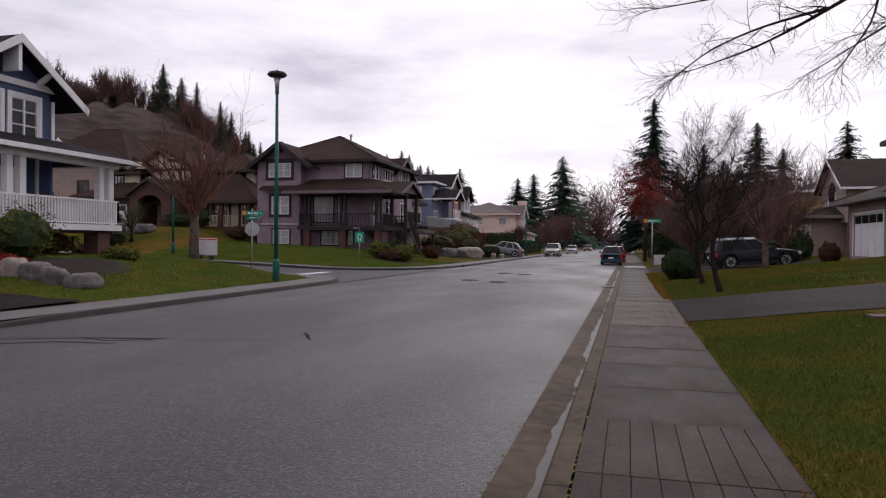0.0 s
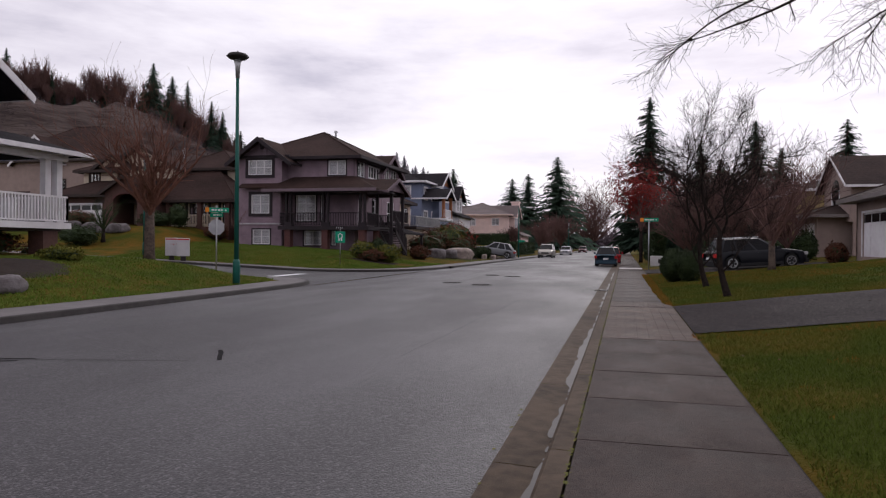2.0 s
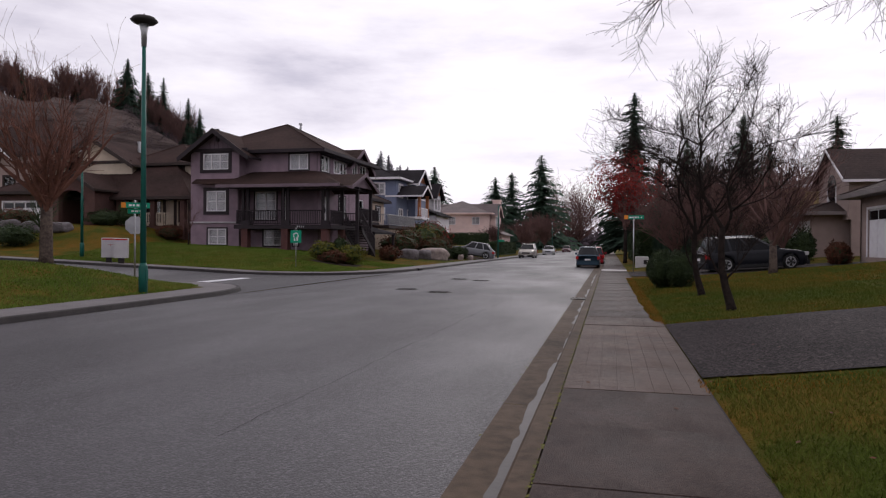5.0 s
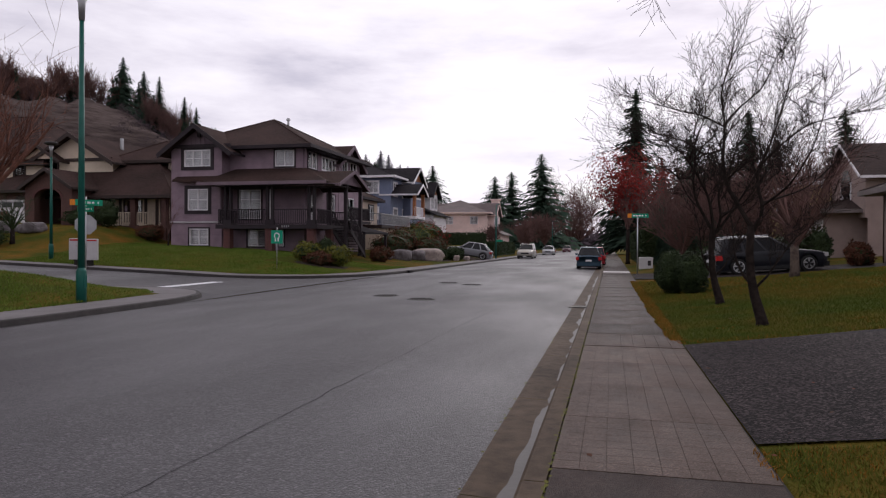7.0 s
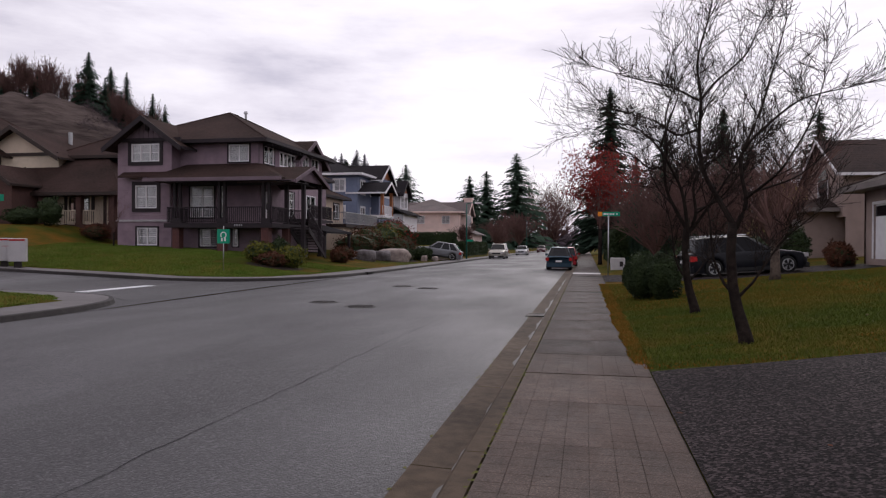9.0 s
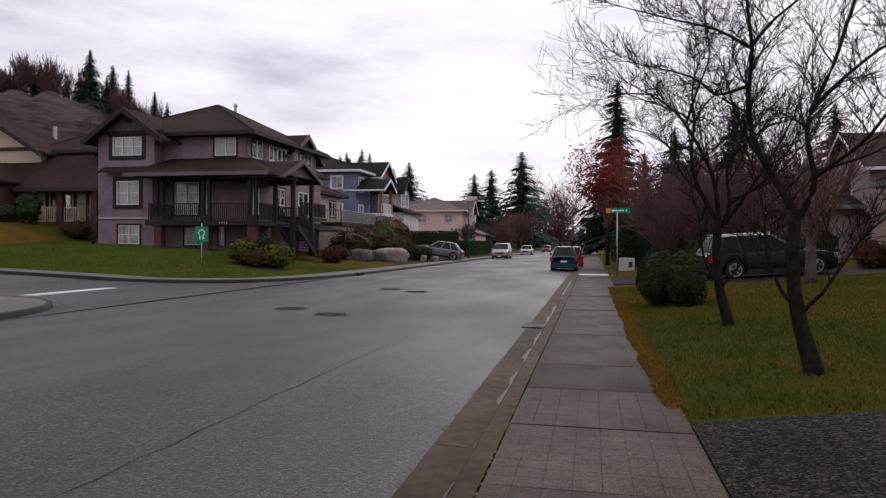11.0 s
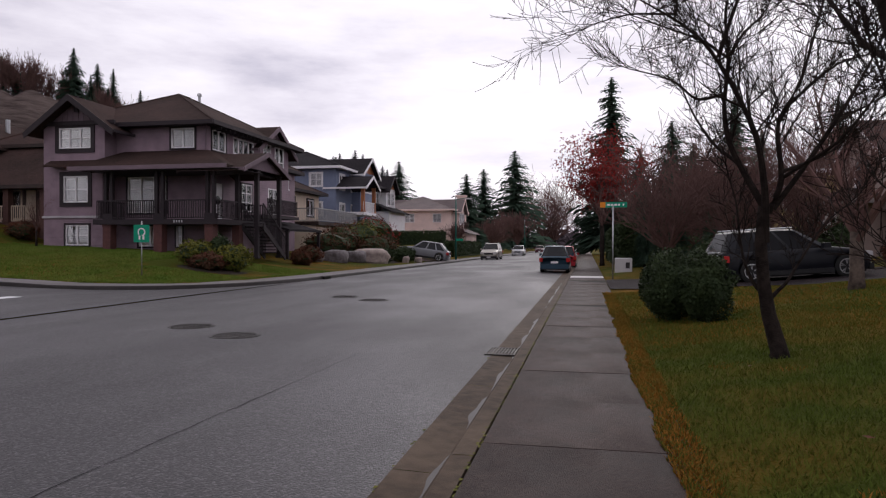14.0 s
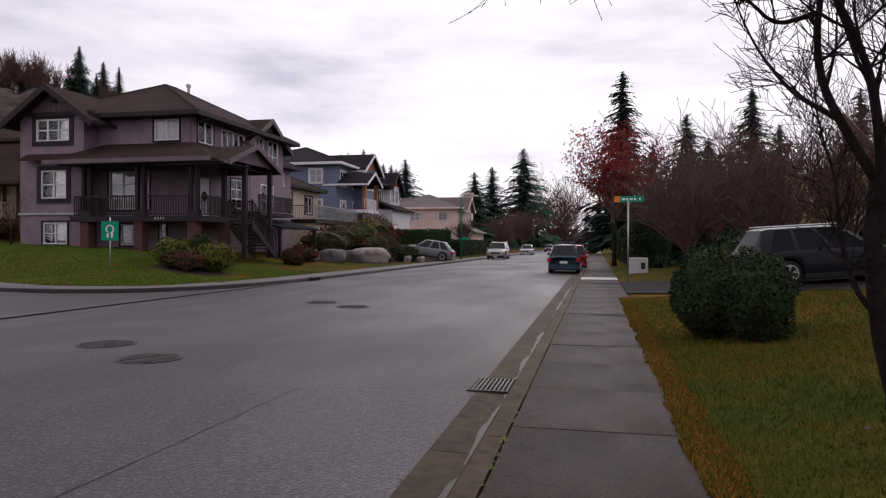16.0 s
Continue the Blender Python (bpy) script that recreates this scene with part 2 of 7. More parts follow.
STRAW = mat("straw_grass", (0.3125, 0.1313, 0.0275), (0.1625, 0.0900, 0.0175), scale=1.2, big=0.4, rough=0.9, bump=0, spec=0.04)
LEAF_B = mat("russet_leaf", (0.1219, 0.0439, 0.0260), (0.0520, 0.0325, 0.0212), scale=3, rough=0.8, bump=0, spec=0.08)
TWIGS = mat("bare_twigs", (0.1673, 0.0957, 0.0854), (0.0888, 0.0546, 0.0513), rough=0.95, bump=0, spec=0.04)
GREEN_POLE = mat("green_painted_steel", (0.012, 0.105, 0.082), (0.008, 0.075, 0.06), rough=0.4, bump=0.05)
STEEL = mat("galvanised_steel", (0.42, 0.42, 0.43), (0.32, 0.32, 0.33), rough=0.45, metal=0.8, bump=0.05)
GREEN_SIGN = mat("green_sign", (0.0, 0.28, 0.16), (0.0, 0.24, 0.14), rough=0.4, bump=0)
ORANGE_SIGN = mat("orange_sign", (0.75, 0.25, 0.02), (0.65, 0.2, 0.02), rough=0.4, bump=0)
SIGN_BACK = mat("sign_back", (0.40, 0.40, 0.42), (0.30, 0.30, 0.32), rough=0.45, metal=0.6, bump=0.05)
RED = mat("red_plastic", (0.42, 0.015, 0.015), rough=0.35, bump=0)
BOX_GREEN = mat("pale_green_box", (0.14, 0.27, 0.22), (0.11, 0.21, 0.17), rough=0.55, bump=0.1)
MAIL_GREY = mat("mailbox_grey", (0.52, 0.50, 0.50), (0.44, 0.42, 0.43), rough=0.5, bump=0.05)
ROCK = mat("boulder_stone", (0.4160, 0.3380, 0.2990), (0.1950, 0.1560, 0.1430), scale=3, rough=0.85, bump=0.9, bscale=9, bdist=0.05)
ROCK_D = mat("grey_rock", (0.1950, 0.1755, 0.1820), (0.0780, 0.0650, 0.0650), scale=4, rough=0.85, bump=0.9, bscale=9, bdist=0.05)
STEEL_WORN = mat("worn_grate_steel", (0.12, 0.105, 0.095), (0.07, 0.055, 0.048), rough=0.5, metal=0.5, bump=0.4)
EAVE = mat("taupe_gutter", (0.20, 0.17, 0.165), (0.15, 0.13, 0.125), rough=0.5, bump=0.05)
IRON = mat("cast_iron", (0.0286, 0.0260, 0.0260), (0.0455, 0.0390, 0.0364), rough=0.55, metal=0.4, bump=0.6, bscale=40)
RUBBER = mat("tyre_rubber", (0.018, 0.018, 0.018), rough=0.8, bump=0.2)
ALLOY = mat("alloy_rim", (0.62, 0.62, 0.64), rough=0.3, metal=0.9, bump=0)
BLACK_P = mat("black_car_paint", (0.0120, 0.0126, 0.0162), (0.0096, 0.0102, 0.0132), rough=0.3, bump=0, spec=0.15)
DARK_GREY_P = mat("dark_grey_car_paint", (0.16, 0.162, 0.175), (0.14, 0.142, 0.155), rough=0.25, bump=0, spec=0.5)
CAR_GLASS = mat("car_glass", (0.010, 0.011, 0.013), rough=0.08, bump=0, spec=0.3)
BLACK_PLASTIC = mat("black_plastic", (0.02, 0.02, 0.021), rough=0.55, bump=0)
CLIFF = mat("clay_cliff", (0.1440, 0.1133, 0.1037), (0.0576, 0.0442, 0.0413), scale=0.2, big=0.05, rough=1.0, bump=1, bscale=0.5, bdist=1.2, stretch=(0.6, 0.6, 3.0), spec=0.0)
WOODS = mat("hillside_woods", (0.1118, 0.0851, 0.0899), (0.0535, 0.0462, 0.0559), scale=0.08, big=0.02, rough=1.0, bump=1, bscale=0.4, bdist=2, spec=0.0)
# Far ridge: the haze is put into its base colour, no volume.
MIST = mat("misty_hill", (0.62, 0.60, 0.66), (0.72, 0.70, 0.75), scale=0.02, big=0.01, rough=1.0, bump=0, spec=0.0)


def paint(name, col, metal=0.35):
    m = mat(name, col, tuple(c * 0.92 for c in col), rough=0.36, metal=metal, bump=0)
    m.node_tree.nodes["Principled BSDF"].inputs["Coat Weight"].default_value = 0.2
    return m


def glass_pane():
    m = bpy.data.materials.new("window_glass")
    m.use_nodes = True
    N, L = m.node_tree.nodes, m.node_tree.links
    N.clear()
    o, mx, tr, gl, fr = (N.new("ShaderNode" + k) for k in ("OutputMaterial", "MixShader", "BsdfTransparent", "BsdfGlossy", "Fresnel"))
    fr.inputs["IOR"].default_value = 1.5
    gl.inputs["Roughness"].default_value = 0.03
    L.new(fr.outputs[0], mx.inputs[0]); L.new(tr.outputs[0], mx.inputs[1]); L.new(gl.outputs[0], mx.inputs[2]); L.new(mx.outputs[0], o.inputs[0])
    return m


GLASS = glass_pane()
WATER = mat("gutter_water", (0.075, 0.066, 0.062), rough=0.5, bump=0.8, bscale=14, spec=0.3, bdist=0.003)

# ---- shaping helpers ----


class Geo:
    """Vertices and faces gathered for one mesh."""

    def __init__(self):
        self.v, self.f = [], []

    def poly(self, pts):
        n = len(self.v)
        self.v += [tuple(p) for p in pts]
        self.f.append(tuple(range(n, n + len(pts))))

    def box(self, x0, y0, z0, x1, y1, z1):
        x0, x1, y0, y1, z0, z1 = min(x0, x1), max(x0, x1), min(y0, y1), max(y0, y1), min(z0, z1), max(z0, z1)
        n = len(self.v)
        self.v += [(x, y, z) for z in (z0, z1) for x, y in ((x0, y0), (x1, y0), (x1, y1), (x0, y1))]
        self.f += [tuple(n + i for i in f) for f in ((3, 2, 1, 0), (4, 5, 6, 7), (0, 1, 5, 4), (1, 2, 6, 5), (2, 3, 7, 6), (3, 0, 4, 7))]

    def bev(self, x0, y0, z0, x1, y1, z1, b=0.01):
        """A box whose top edges are chamfered."""
        n = len(self.v)
        for z, i in ((z0, 0), (z1 - b, 0), (z1, b)):
            self.v += [(x0 + i, y0 + i, z), (x1 - i, y0 + i, z), (x1 - i, y1 - i, z), (x0 + i, y1 - i, z)]
        self.f.append((n + 8, n + 9, n + 10, n + 11))
        for k in (0, 4):
            for i in range(4):
                j = (i + 1) % 4
                self.f.append((n + k + i, n + k + j, n + k + 4 + j, n + k + 4 + i))

    def slab(self, pts, t):
        """A flat polygon with its thickness t below it."""
        n, k = len(self.v), len(pts)
        self.v += [tuple(p) for p in pts] + [(p[0], p[1], p[2] - t) for p in pts]
        self.f += [tuple(range(n, n + k)), tuple(range(n + 2 * k - 1, n + k - 1, -1))]
        self.f += [(n + i, n + k + i, n + k + (i + 1) % k, n + (i + 1) % k) for i in range(k)]

    def push(self, pts, d):
        """A flat polygon pushed by the vector d."""
        n, k = len(self.v), len(pts)
        self.v += [tuple(p) for p in pts] + [(p[0] + d[0], p[1] + d[1], p[2] + d[2]) for p in pts]
        self.f += [tuple(range(n, n + k)), tuple(range(n + 2 * k - 1, n + k - 1, -1))]
        self.f += [(n + i, n + k + i, n + k + (i + 1) % k, n + (i + 1) % k) for i in range(k)]

    def tube(self, pts, radii, n=6, cap=True):
        base = len(self.v)
        for i, p in enumerate(pts):
            p = Vector(p)
            a, b = Vector(pts[max(i - 1, 0)]), Vector(pts[min(i + 1, len(pts) - 1)])
            d = (b - a)
            d = d.normalized() if d.length > 1e-9 else Vector((0, 0, 1))
            u = d.orthogonal().normalized() if abs(d.z) > 0.9 else d.cross(Vector((0, 0, 1))).normalized()
            w = d.cross(u)
            for k in range(n):
                a2 = 2 * math.pi * k / n
                self.v.append(tuple(p + (u * math.cos(a2) + w * math.sin(a2)) * radii[i]))
        for i in range(len(pts) - 1):
            for k in range(n):
                a, b = base + i * n + k, base + i * n + (k + 1) % n
                self.f.append((a, b, b + n, a + n))
        if cap:
            self.f.append(tuple(base + (len(pts) - 1) * n + k for k in range(n)))
            self.f.append(tuple(base + k for k in reversed(range(n))))

    def mesh(self, name, material, smooth=False):
        me = bpy.data.meshes.new(name)
        me.from_pydata(self.v, [], self.f)
        me.materials.append(material)
        if smooth:
            me.shade_smooth()
        me.update()
        return me


def part(name, geo, material, parent=None, label="", smooth=False):
    ob = new(name, geo.mesh(name, material, smooth) if isinstance(geo, Geo) else geo)
    ob.parent = parent
    if label:
        ob["label"] = label
    return ob


def thing(name, label, category, m=None, group=""):
    ob = new(name)
    ob.empty_display_size = 0.3
    if m is not None:
        ob.matrix_world = m
    return tagged(ob, label, category, group)


def solid(name, geo, material, label, category, group="", kind="", smooth=False):
    return tagged(part(name, geo, material, smooth=smooth), label, category, group, kind)


def parts(name, boxes, material, parent, world=False):
    """One object for every box."""
    for b in boxes:
        (wpart if world else part)(name, G(b), material, parent)


def G(*boxes):
    g = Geo()
    for b in boxes:
        g.box(*b)
    return g


def wpart(name, geo, material, parent, label="", smooth=False):
    """A part given in world coordinates under a thing that stands at its base."""
    ob = part(name, geo, material, parent, label, smooth)
    if parent.type == "EMPTY":
        ob.matrix_parent_inverse = parent.matrix_basis.inverted()
    return ob


# ---- ground, roads, kerbs ----
KERB_IN = [(-11.0, -40), (-11.0, 10), (-11.0, 20), (-11.05, 26), (-11.25, 28.2), (-11.9, 29.9), (-13.2, 31.2), (-15.2, 31.8), (-17, 32.0), (-22, 32.1), (-28, 32.2), (-34, 32.3), (-42, 32.4), (-60, 32.5), (-110, 32.6)]
KERB_OUT = [(-110, 40.9), (-60, 40.8), (-42, 40.6), (-34, 40.5), (-28, 40.5), (-22, 40.4), (-18, 40.3), (-15, 40.3), (-13.3, 41.1), (-11.9, 43), (-11.2, 46), (-10.9, 50), (-10.8, 70), (-10.8, 120), (-10.8, 420)]


def smooth_line(pts, step=0.7):
    """Corner-cutting of a plan line, ends kept."""
    for _ in range(2):
        out = [pts[0]]
        for a, b in zip(pts, pts[1:]):
            a, b = Vector(a), Vector(b)
            out += [tuple(a.lerp(b, 0.25)), tuple(a.lerp(b, 0.75))]
        pts = out + [pts[-1]]
    return pts


def offset(pts, d):
    """The plan line moved d to its right."""
    out = []
    for i, p in enumerate(pts):
        a, b = Vector(pts[max(i - 1, 0)]), Vector(pts[min(i + 1, len(pts) - 1)])
        t = (b - a).normalized()
        out.append((p[0] + t.y * d, p[1] - t.x * d))
    return out


LINE_IN, LINE_OUT = smooth_line(KERB_IN), smooth_line(KERB_OUT)


def step01(a, b, v):
    t = min(max((v - a) / (b - a), 0), 1)
    return t * t * (3 - 2 * t)


def side_out(x, y):
    """How far a place lies beyond the outer kerb line of the side street (plus: on the lawn)."""
    best, s = 1e9, 1
    for a, b in zip(KERB_OUT, KERB_OUT[1:]):
        ax, ay, bx, by = *a, *b
        dx, dy = bx - ax, by - ay
        t = min(max(((x - ax) * dx + (y - ay) * dy) / (dx * dx + dy * dy), 0), 1)
        ex, ey = x - ax - t * dx, y - ay - t * dy
        d = ex * ex + ey * ey
        if d < best:
            best, s = d, (1 if dx * ey - dy * ex > 0 else -1)
    return s * math.sqrt(best)


def side_in(x, y):
    best, s = 1e9, 1
    for a, b in zip(KERB_IN, KERB_IN[1:]):
        ax, ay, bx, by = *a, *b
        dx, dy = bx - ax, by - ay
        t = min(max(((x - ax) * dx + (y - ay) * dy) / (dx * dx + dy * dy), 0), 1)
        ex, ey = x - ax - t * dx, y - ay - t * dy
        d = ex * ex + ey * ey
        if d < best:
            best, s = d, (1 if dx * ey - dy * ex > 0 else -1)
    return s * math.sqrt(best)


def rise(x):
    """The side street climbs away from the road."""
    return 0.035 * min(max(-17 - x, 0), 40) * step01(-16.5, -19, x)


def lawn_z(x, y):
    """Height of the ground."""
    n = 0.03 * noise.noise((x * 0.5, y * 0.5, 3.1))
    if x > 1.3:
        return 0.12 + min(max(x - 1.46, 0) * (0.112 - 0.047 * step01(36, 41, y)), 1.25) + n * step01(1.4, 2.5, x)
    if x > -10:
        return -0.12
    i = side_in(x, y)
    if i > 1.15:
        return 0.14 + 0.85 * step01(1.2, 6.5, i) * step01(15.5, 22, y) + n + rise(x) * 0.7
    o = side_out(x, y)
    if o > 1.25:
        h = 0.14 + 0.85 * step01(1.2, 11, o) + 0.25 * step01(9, 22, o) + rise(x) + 1.1 * step01(-31, -36, x) * step01(6, 12, o)
        if y > 78:
            h = max(h * step01(140, 80, y), 0.14 + 1.6 * step01(1.2, 9, o) * step01(150, 100, y))
        return h + n
    return -0.12 + rise(x)


def ground_sheet():
    xs = [-900, -420, -200, -120] + [-100 + 2.5 * i for i in range(17)] + [-60 + 0.75 * i for i in range(67)] + [-10.2, -5, 0.6, 1.3] + [1.5 + 0.5 * i for i in range(30)] + [18, 22, 28, 40, 80, 200, 420, 900]
    ys = [-300, -100, -40, -15] + [-10 + 2 * i for i in range(7)] + [4 + 0.75 * i for i in range(76)] + [63 + 3 * i for i in range(20)] + [130, 160, 200, 280, 420, 700, 1500]
    g = Geo()
    for y in ys:
        for x in xs:
            g.v.append((x, y, lawn_z(x, y)))
    w = len(xs)
    for j in range(len(ys) - 1):
        for i in range(w - 1):
            a = j * w + i
            g.f.append((a, a + 1, a + w + 1, a + w))
    return tagged(part("ground", g, LAWN, smooth=True), "damp winter lawn, green with yellowed patches", "ground", kind="structure")


ground_sheet()


def strip(name, inner, outer, z, material, label, category, cuts=1, crown=0.0):
    g = Geo()
    for a, b in zip(inner, outer):
        for k in range(cuts + 1):
            t = k / cuts
            g.v.append((a[0] + (b[0] - a[0]) * t, a[1] + (b[1] - a[1]) * t, z + crown * (1 - (2 * t - 1) ** 2) + rise(a[0] + (b[0] - a[0]) * t)))
    w = cuts + 1
    for i in range(len(inner) - 1):
        for k in range(cuts):
            a = i * w + k
            g.f.append((a, a + 1, a + w + 1, a + w))
    return tagged(part(name, g, material, smooth=True), label, category, kind="structure")


road_y = [-40 + 2 * i for i in range(60)] + [80 + 20 * i for i in range(18)]
strip("road", [(-11.02, y) for y in road_y], [(-0.58, y) for y in road_y], 0.0, ASPHALT, "damp grey asphalt road with a faint crown", "road", 10, 0.08)
# side street, from the outer kerb to the inner one
n_side = 40


def along(pts, n):
    seg = [0.0]
    for a, b in zip(pts, pts[1:]):
        seg.append(seg[-1] + (Vector(b) - Vector(a)).length)
    out = []
    for i in range(n + 1):
        d, k = seg[-1] * i / n, 0
        while k < len(pts) - 2 and seg[k + 1] < d:
            k += 1
        t = (d - seg[k]) / max(seg[k + 1] - seg[k], 1e-9)
        out.append(tuple(Vector(pts[k]).lerp(Vector(pts[k + 1]), t)))
    return out


side_inner = along([p for p in LINE_IN if p[1] > 25.9], n_side)
side_outer = along([p for p in reversed(LINE_OUT) if p[1] < 50.1 or p[0] < -20], n_side)
strip("road", side_inner, side_outer, -0.004, ASPHALT, "damp asphalt side street joining the road", "road", 6, 0.03)


def kerb_run(line, d, label, z=0.13, pan=0.3, seg=3, back=0.15, block=KERB_DARK, low=lambda x, y: 0.0):
    """A kerb and gutter pan swept along a plan line; d: +1 when the pavement lies to the line's right."""
    prof = [(-pan, 0.002), (-0.02, -0.012), (0.0, 0.0), (0.035, z - 0.02), (0.06, z), (back, z), (back, -0.1)]
    rows = [offset(line, d * o) for o, _ in prof]
    owner = tagged(new("kerb"), label, "kerb", kind="structure")
    for s in range(0, len(line) - 1, seg):
        g = Geo()
        e = min(s + seg, len(line) - 1)
        for i in range(s, e + 1):
            for (o, h), r in zip(prof, rows):
                x, y = r[i]
                if i == e and e < len(line) - 1:
                    x, y = Vector(r[i]).lerp(Vector(r[i - 1]), min(0.012 / max((Vector(r[i]) - Vector(r[i - 1])).length, 0.02), 0.5))
                g.v.append((x, y, rise(x) + (h if h < 0.05 else h - low(x, y))))
        w = len(prof)
        for i in range(e - s):
            for k in range(w - 1):
                a = i * w + k
                g.f.append((a, a + 1, a + w + 1, a + w))
        part("kerb_block", g, block, owner)


kerb_run(LINE_IN, -1, "grey concrete kerb along the side street corner", low=lambda x, y: 0.09 * step01(11.5, 10.0, y))
kerb_run(LINE_OUT, -1, "grey concrete kerb round the lawn corner")


def right_low(x, y):
    return 0.085 * (step01(15.0, 16.0, y) * step01(23.2, 22.2, y) + step01(42, 43, y) * step01(49.5, 48.5, y) + step01(8.2, 7.2, y))


right_line = [(-0.22, -30 + 1.5 * i) for i in range(80)] + [(-0.22, 100 + 20 * i) for i in range(17)]
kerb_run(right_line, 1, "worn concrete kerb and gutter beside the pavement", pan=0.36, seg=2, back=0.205, block=KERB)

# pavements of the far side
for nm, line, d0, d1 in (("pavement", LINE_IN, -0.155, -1.5), ("pavement", LINE_OUT, -0.155, -1.6)):
    strip(nm, offset(line, d0), offset(line, d1), 0.128, WALK_FAR, "grey concrete pavement along the kerb", "pavement", 1)

# near pavement: slabs with open joints
walk_base = solid("pavement", G((0.004, -30, -0.1, 1.47, 440, 0.1245)), mat("joint_dirt", (0.030, 0.026, 0.022), rough=0.95, bump=0.2), "grey concrete pavement in long slabs with scored crossings", "pavement", kind="structure")
plain = Geo()
plain.bev(0, 0, -0.02, 1.46, 1.494, 0.022, 0.006)


def scored(cross):
    g = Geo()
    for i in range(8):
        for j in range(8 if cross else 1):
            y0, y1 = (j * 1.49 / 8, (j + 1) * 1.49 / 8) if cross else (0, 1.49)
            e = 0.0011 if cross else 0.0
            h = 0.0011 if cross else 0.0025
            g.bev(i * 1.46 / 8 + h, y0 + e, -0.02, (i + 1) * 1.46 / 8 - h, y1 - e, 0.022, h * 1.3)
    return g


CONCRETE_D = speckle(wet(mat("older_concrete", (0.052, 0.035, 0.030), (0.028, 0.019, 0.0165), scale=3, big=0.7, bump=0.5, bscale=120, bdist=0.008, vary=0.14, spec=0.1), 0.55, 0.8, 0.8), 110, 0.75, 1.7)
plain_me = plain.mesh("slab", CONCRETE_D)
long_me, grid_me = scored(False).mesh("slab", CONCRETE_D), scored(True).mesh("slab", CONCRETE)
for k in range(-4, 58):
    y = 0.3 + 1.5 * k
    me = long_me if y < 6.6 else grid_me if 15.0 < y < 22.5 else plain_me
    ob = part("slab", me, CONCRETE, walk_base)
    ob.location = (random.uniform(-0.004, 0.004), y, 0.108 + random.uniform(-0.004, 0.004))
    ob.rotation_euler = (random.uniform(-0.002, 0.002), random.uniform(-0.002, 0.002), 0)
far_slab = Geo()
far_slab.box(0, 87.4, 0.1, 1.46, 440, 0.13)
part("slab", far_slab, CONCRETE, walk_base)
pale = Geo()
pale.bev(0.0, 50.6, 0.1, 1.46, 52.2, 0.139, 0.01)
solid("pavement_patch", pale, mat("new_concrete", (0.55, 0.52, 0.52), (0.45, 0.43, 0.43), rough=0.7, bump=0.2), "pale newer concrete slab in the pavement", "pavement", kind="structure")

# standing water in the gutter
g = Geo()
n_w = 900
for i in range(n_w + 1):
    y = 1.0 + 47 * i / n_w
    gap = noise.noise((0.0, y * 0.9, 5.5)) + 0.5 * noise.noise((3.0, y * 3.1, 1.5))
    wd = 0.085 * max(gap + 0.42, 0.0) ** 0.8 + 0.006 * noise.noise((9.0, y * 9, 0))
    g.v += [(-0.236 - max(wd, 0.0004), y, -0.0035), (-0.2215, y, -0.0035)]
for i in range(n_w):
    if abs(g.v[2 * i][0] + 0.236) > 0.002:
        g.f.append((2 * i, 2 * i + 1, 2 * i + 3, 2 * i + 2))
solid("water", g, WATER, "thin film of rain water standing in the gutter", "puddle", kind="structure")


# driveways
def drape(name, pts, nx, ny, material, label, lift=0.02):
    """A quad of four plan corners laid on the ground."""
    g = Geo()
    a, b, c, d = (Vector(p) for p in pts)
    for j in range(ny + 1):
        for i in range(nx + 1):
            p = a.lerp(b, i / nx).lerp(d.lerp(c, i / nx), j / ny)
            g.v.append((p.x, p.y, lawn_z(p.x, p.y) + lift))
    for j in range(ny):
        for i in range(nx):
            q = j * (nx + 1) + i
            g.f.append((q, q + 1, q + nx + 2, q + nx + 1))
    return tagged(part(name, g, material, smooth=True), label, "driveway", kind="structure")


drape("driveway", [(1.47, 16.2), (14, 16.6), (14, 22.6), (1.47, 21.6)], 50, 24, AGGREGATE, "dark exposed-aggregate driveway with pale pebbles", 0.022)
drape("driveway", [(1.47, 42.4), (3.6, 40.6), (3.6, 47.6), (1.47, 48.4)], 10, 14, AGGREGATE, "dark driveway apron where it meets the pavement", 0.035)
drape("driveway", [(3.6, 40.6), (15, 38.2), (15, 47.6), (3.6, 47.6)], 30, 20, AGGREGATE, "wide dark exposed-aggregate driveway under the parked car", 0.036)
drape("driveway", [(1.47, -4), (12, -4), (12, 5.7), (1.47, 5.7)], 20, 20, AGGREGATE, "dark exposed-aggregate driveway beside the lawn", 0.035)
drape("driveway", [(-12.5, 5), (-12.5, 15.7), (-24, 18.4), (-24, 5)], 20, 20, AGGREGATE, "dark driveway of the blue house", 0.04)
drape("driveway", [(-12.4, 76.6), (-12.4, 80.8), (-21, 82), (-21, 77.5)], 14, 8, CONCRETE, "pale concrete driveway on the sloping lawn", 0.05)

# painted stop bar, tar seams, covers
solid("stop_bar", G((-15.85, 33.0, 0.0, -15.35, 36.7, 0.034)), mat("road_paint", (0.72, 0.72, 0.74), (0.55, 0.55, 0.57), rough=0.6, bump=0.2), "white painted stop bar across the side street", "road marking", kind="structure")


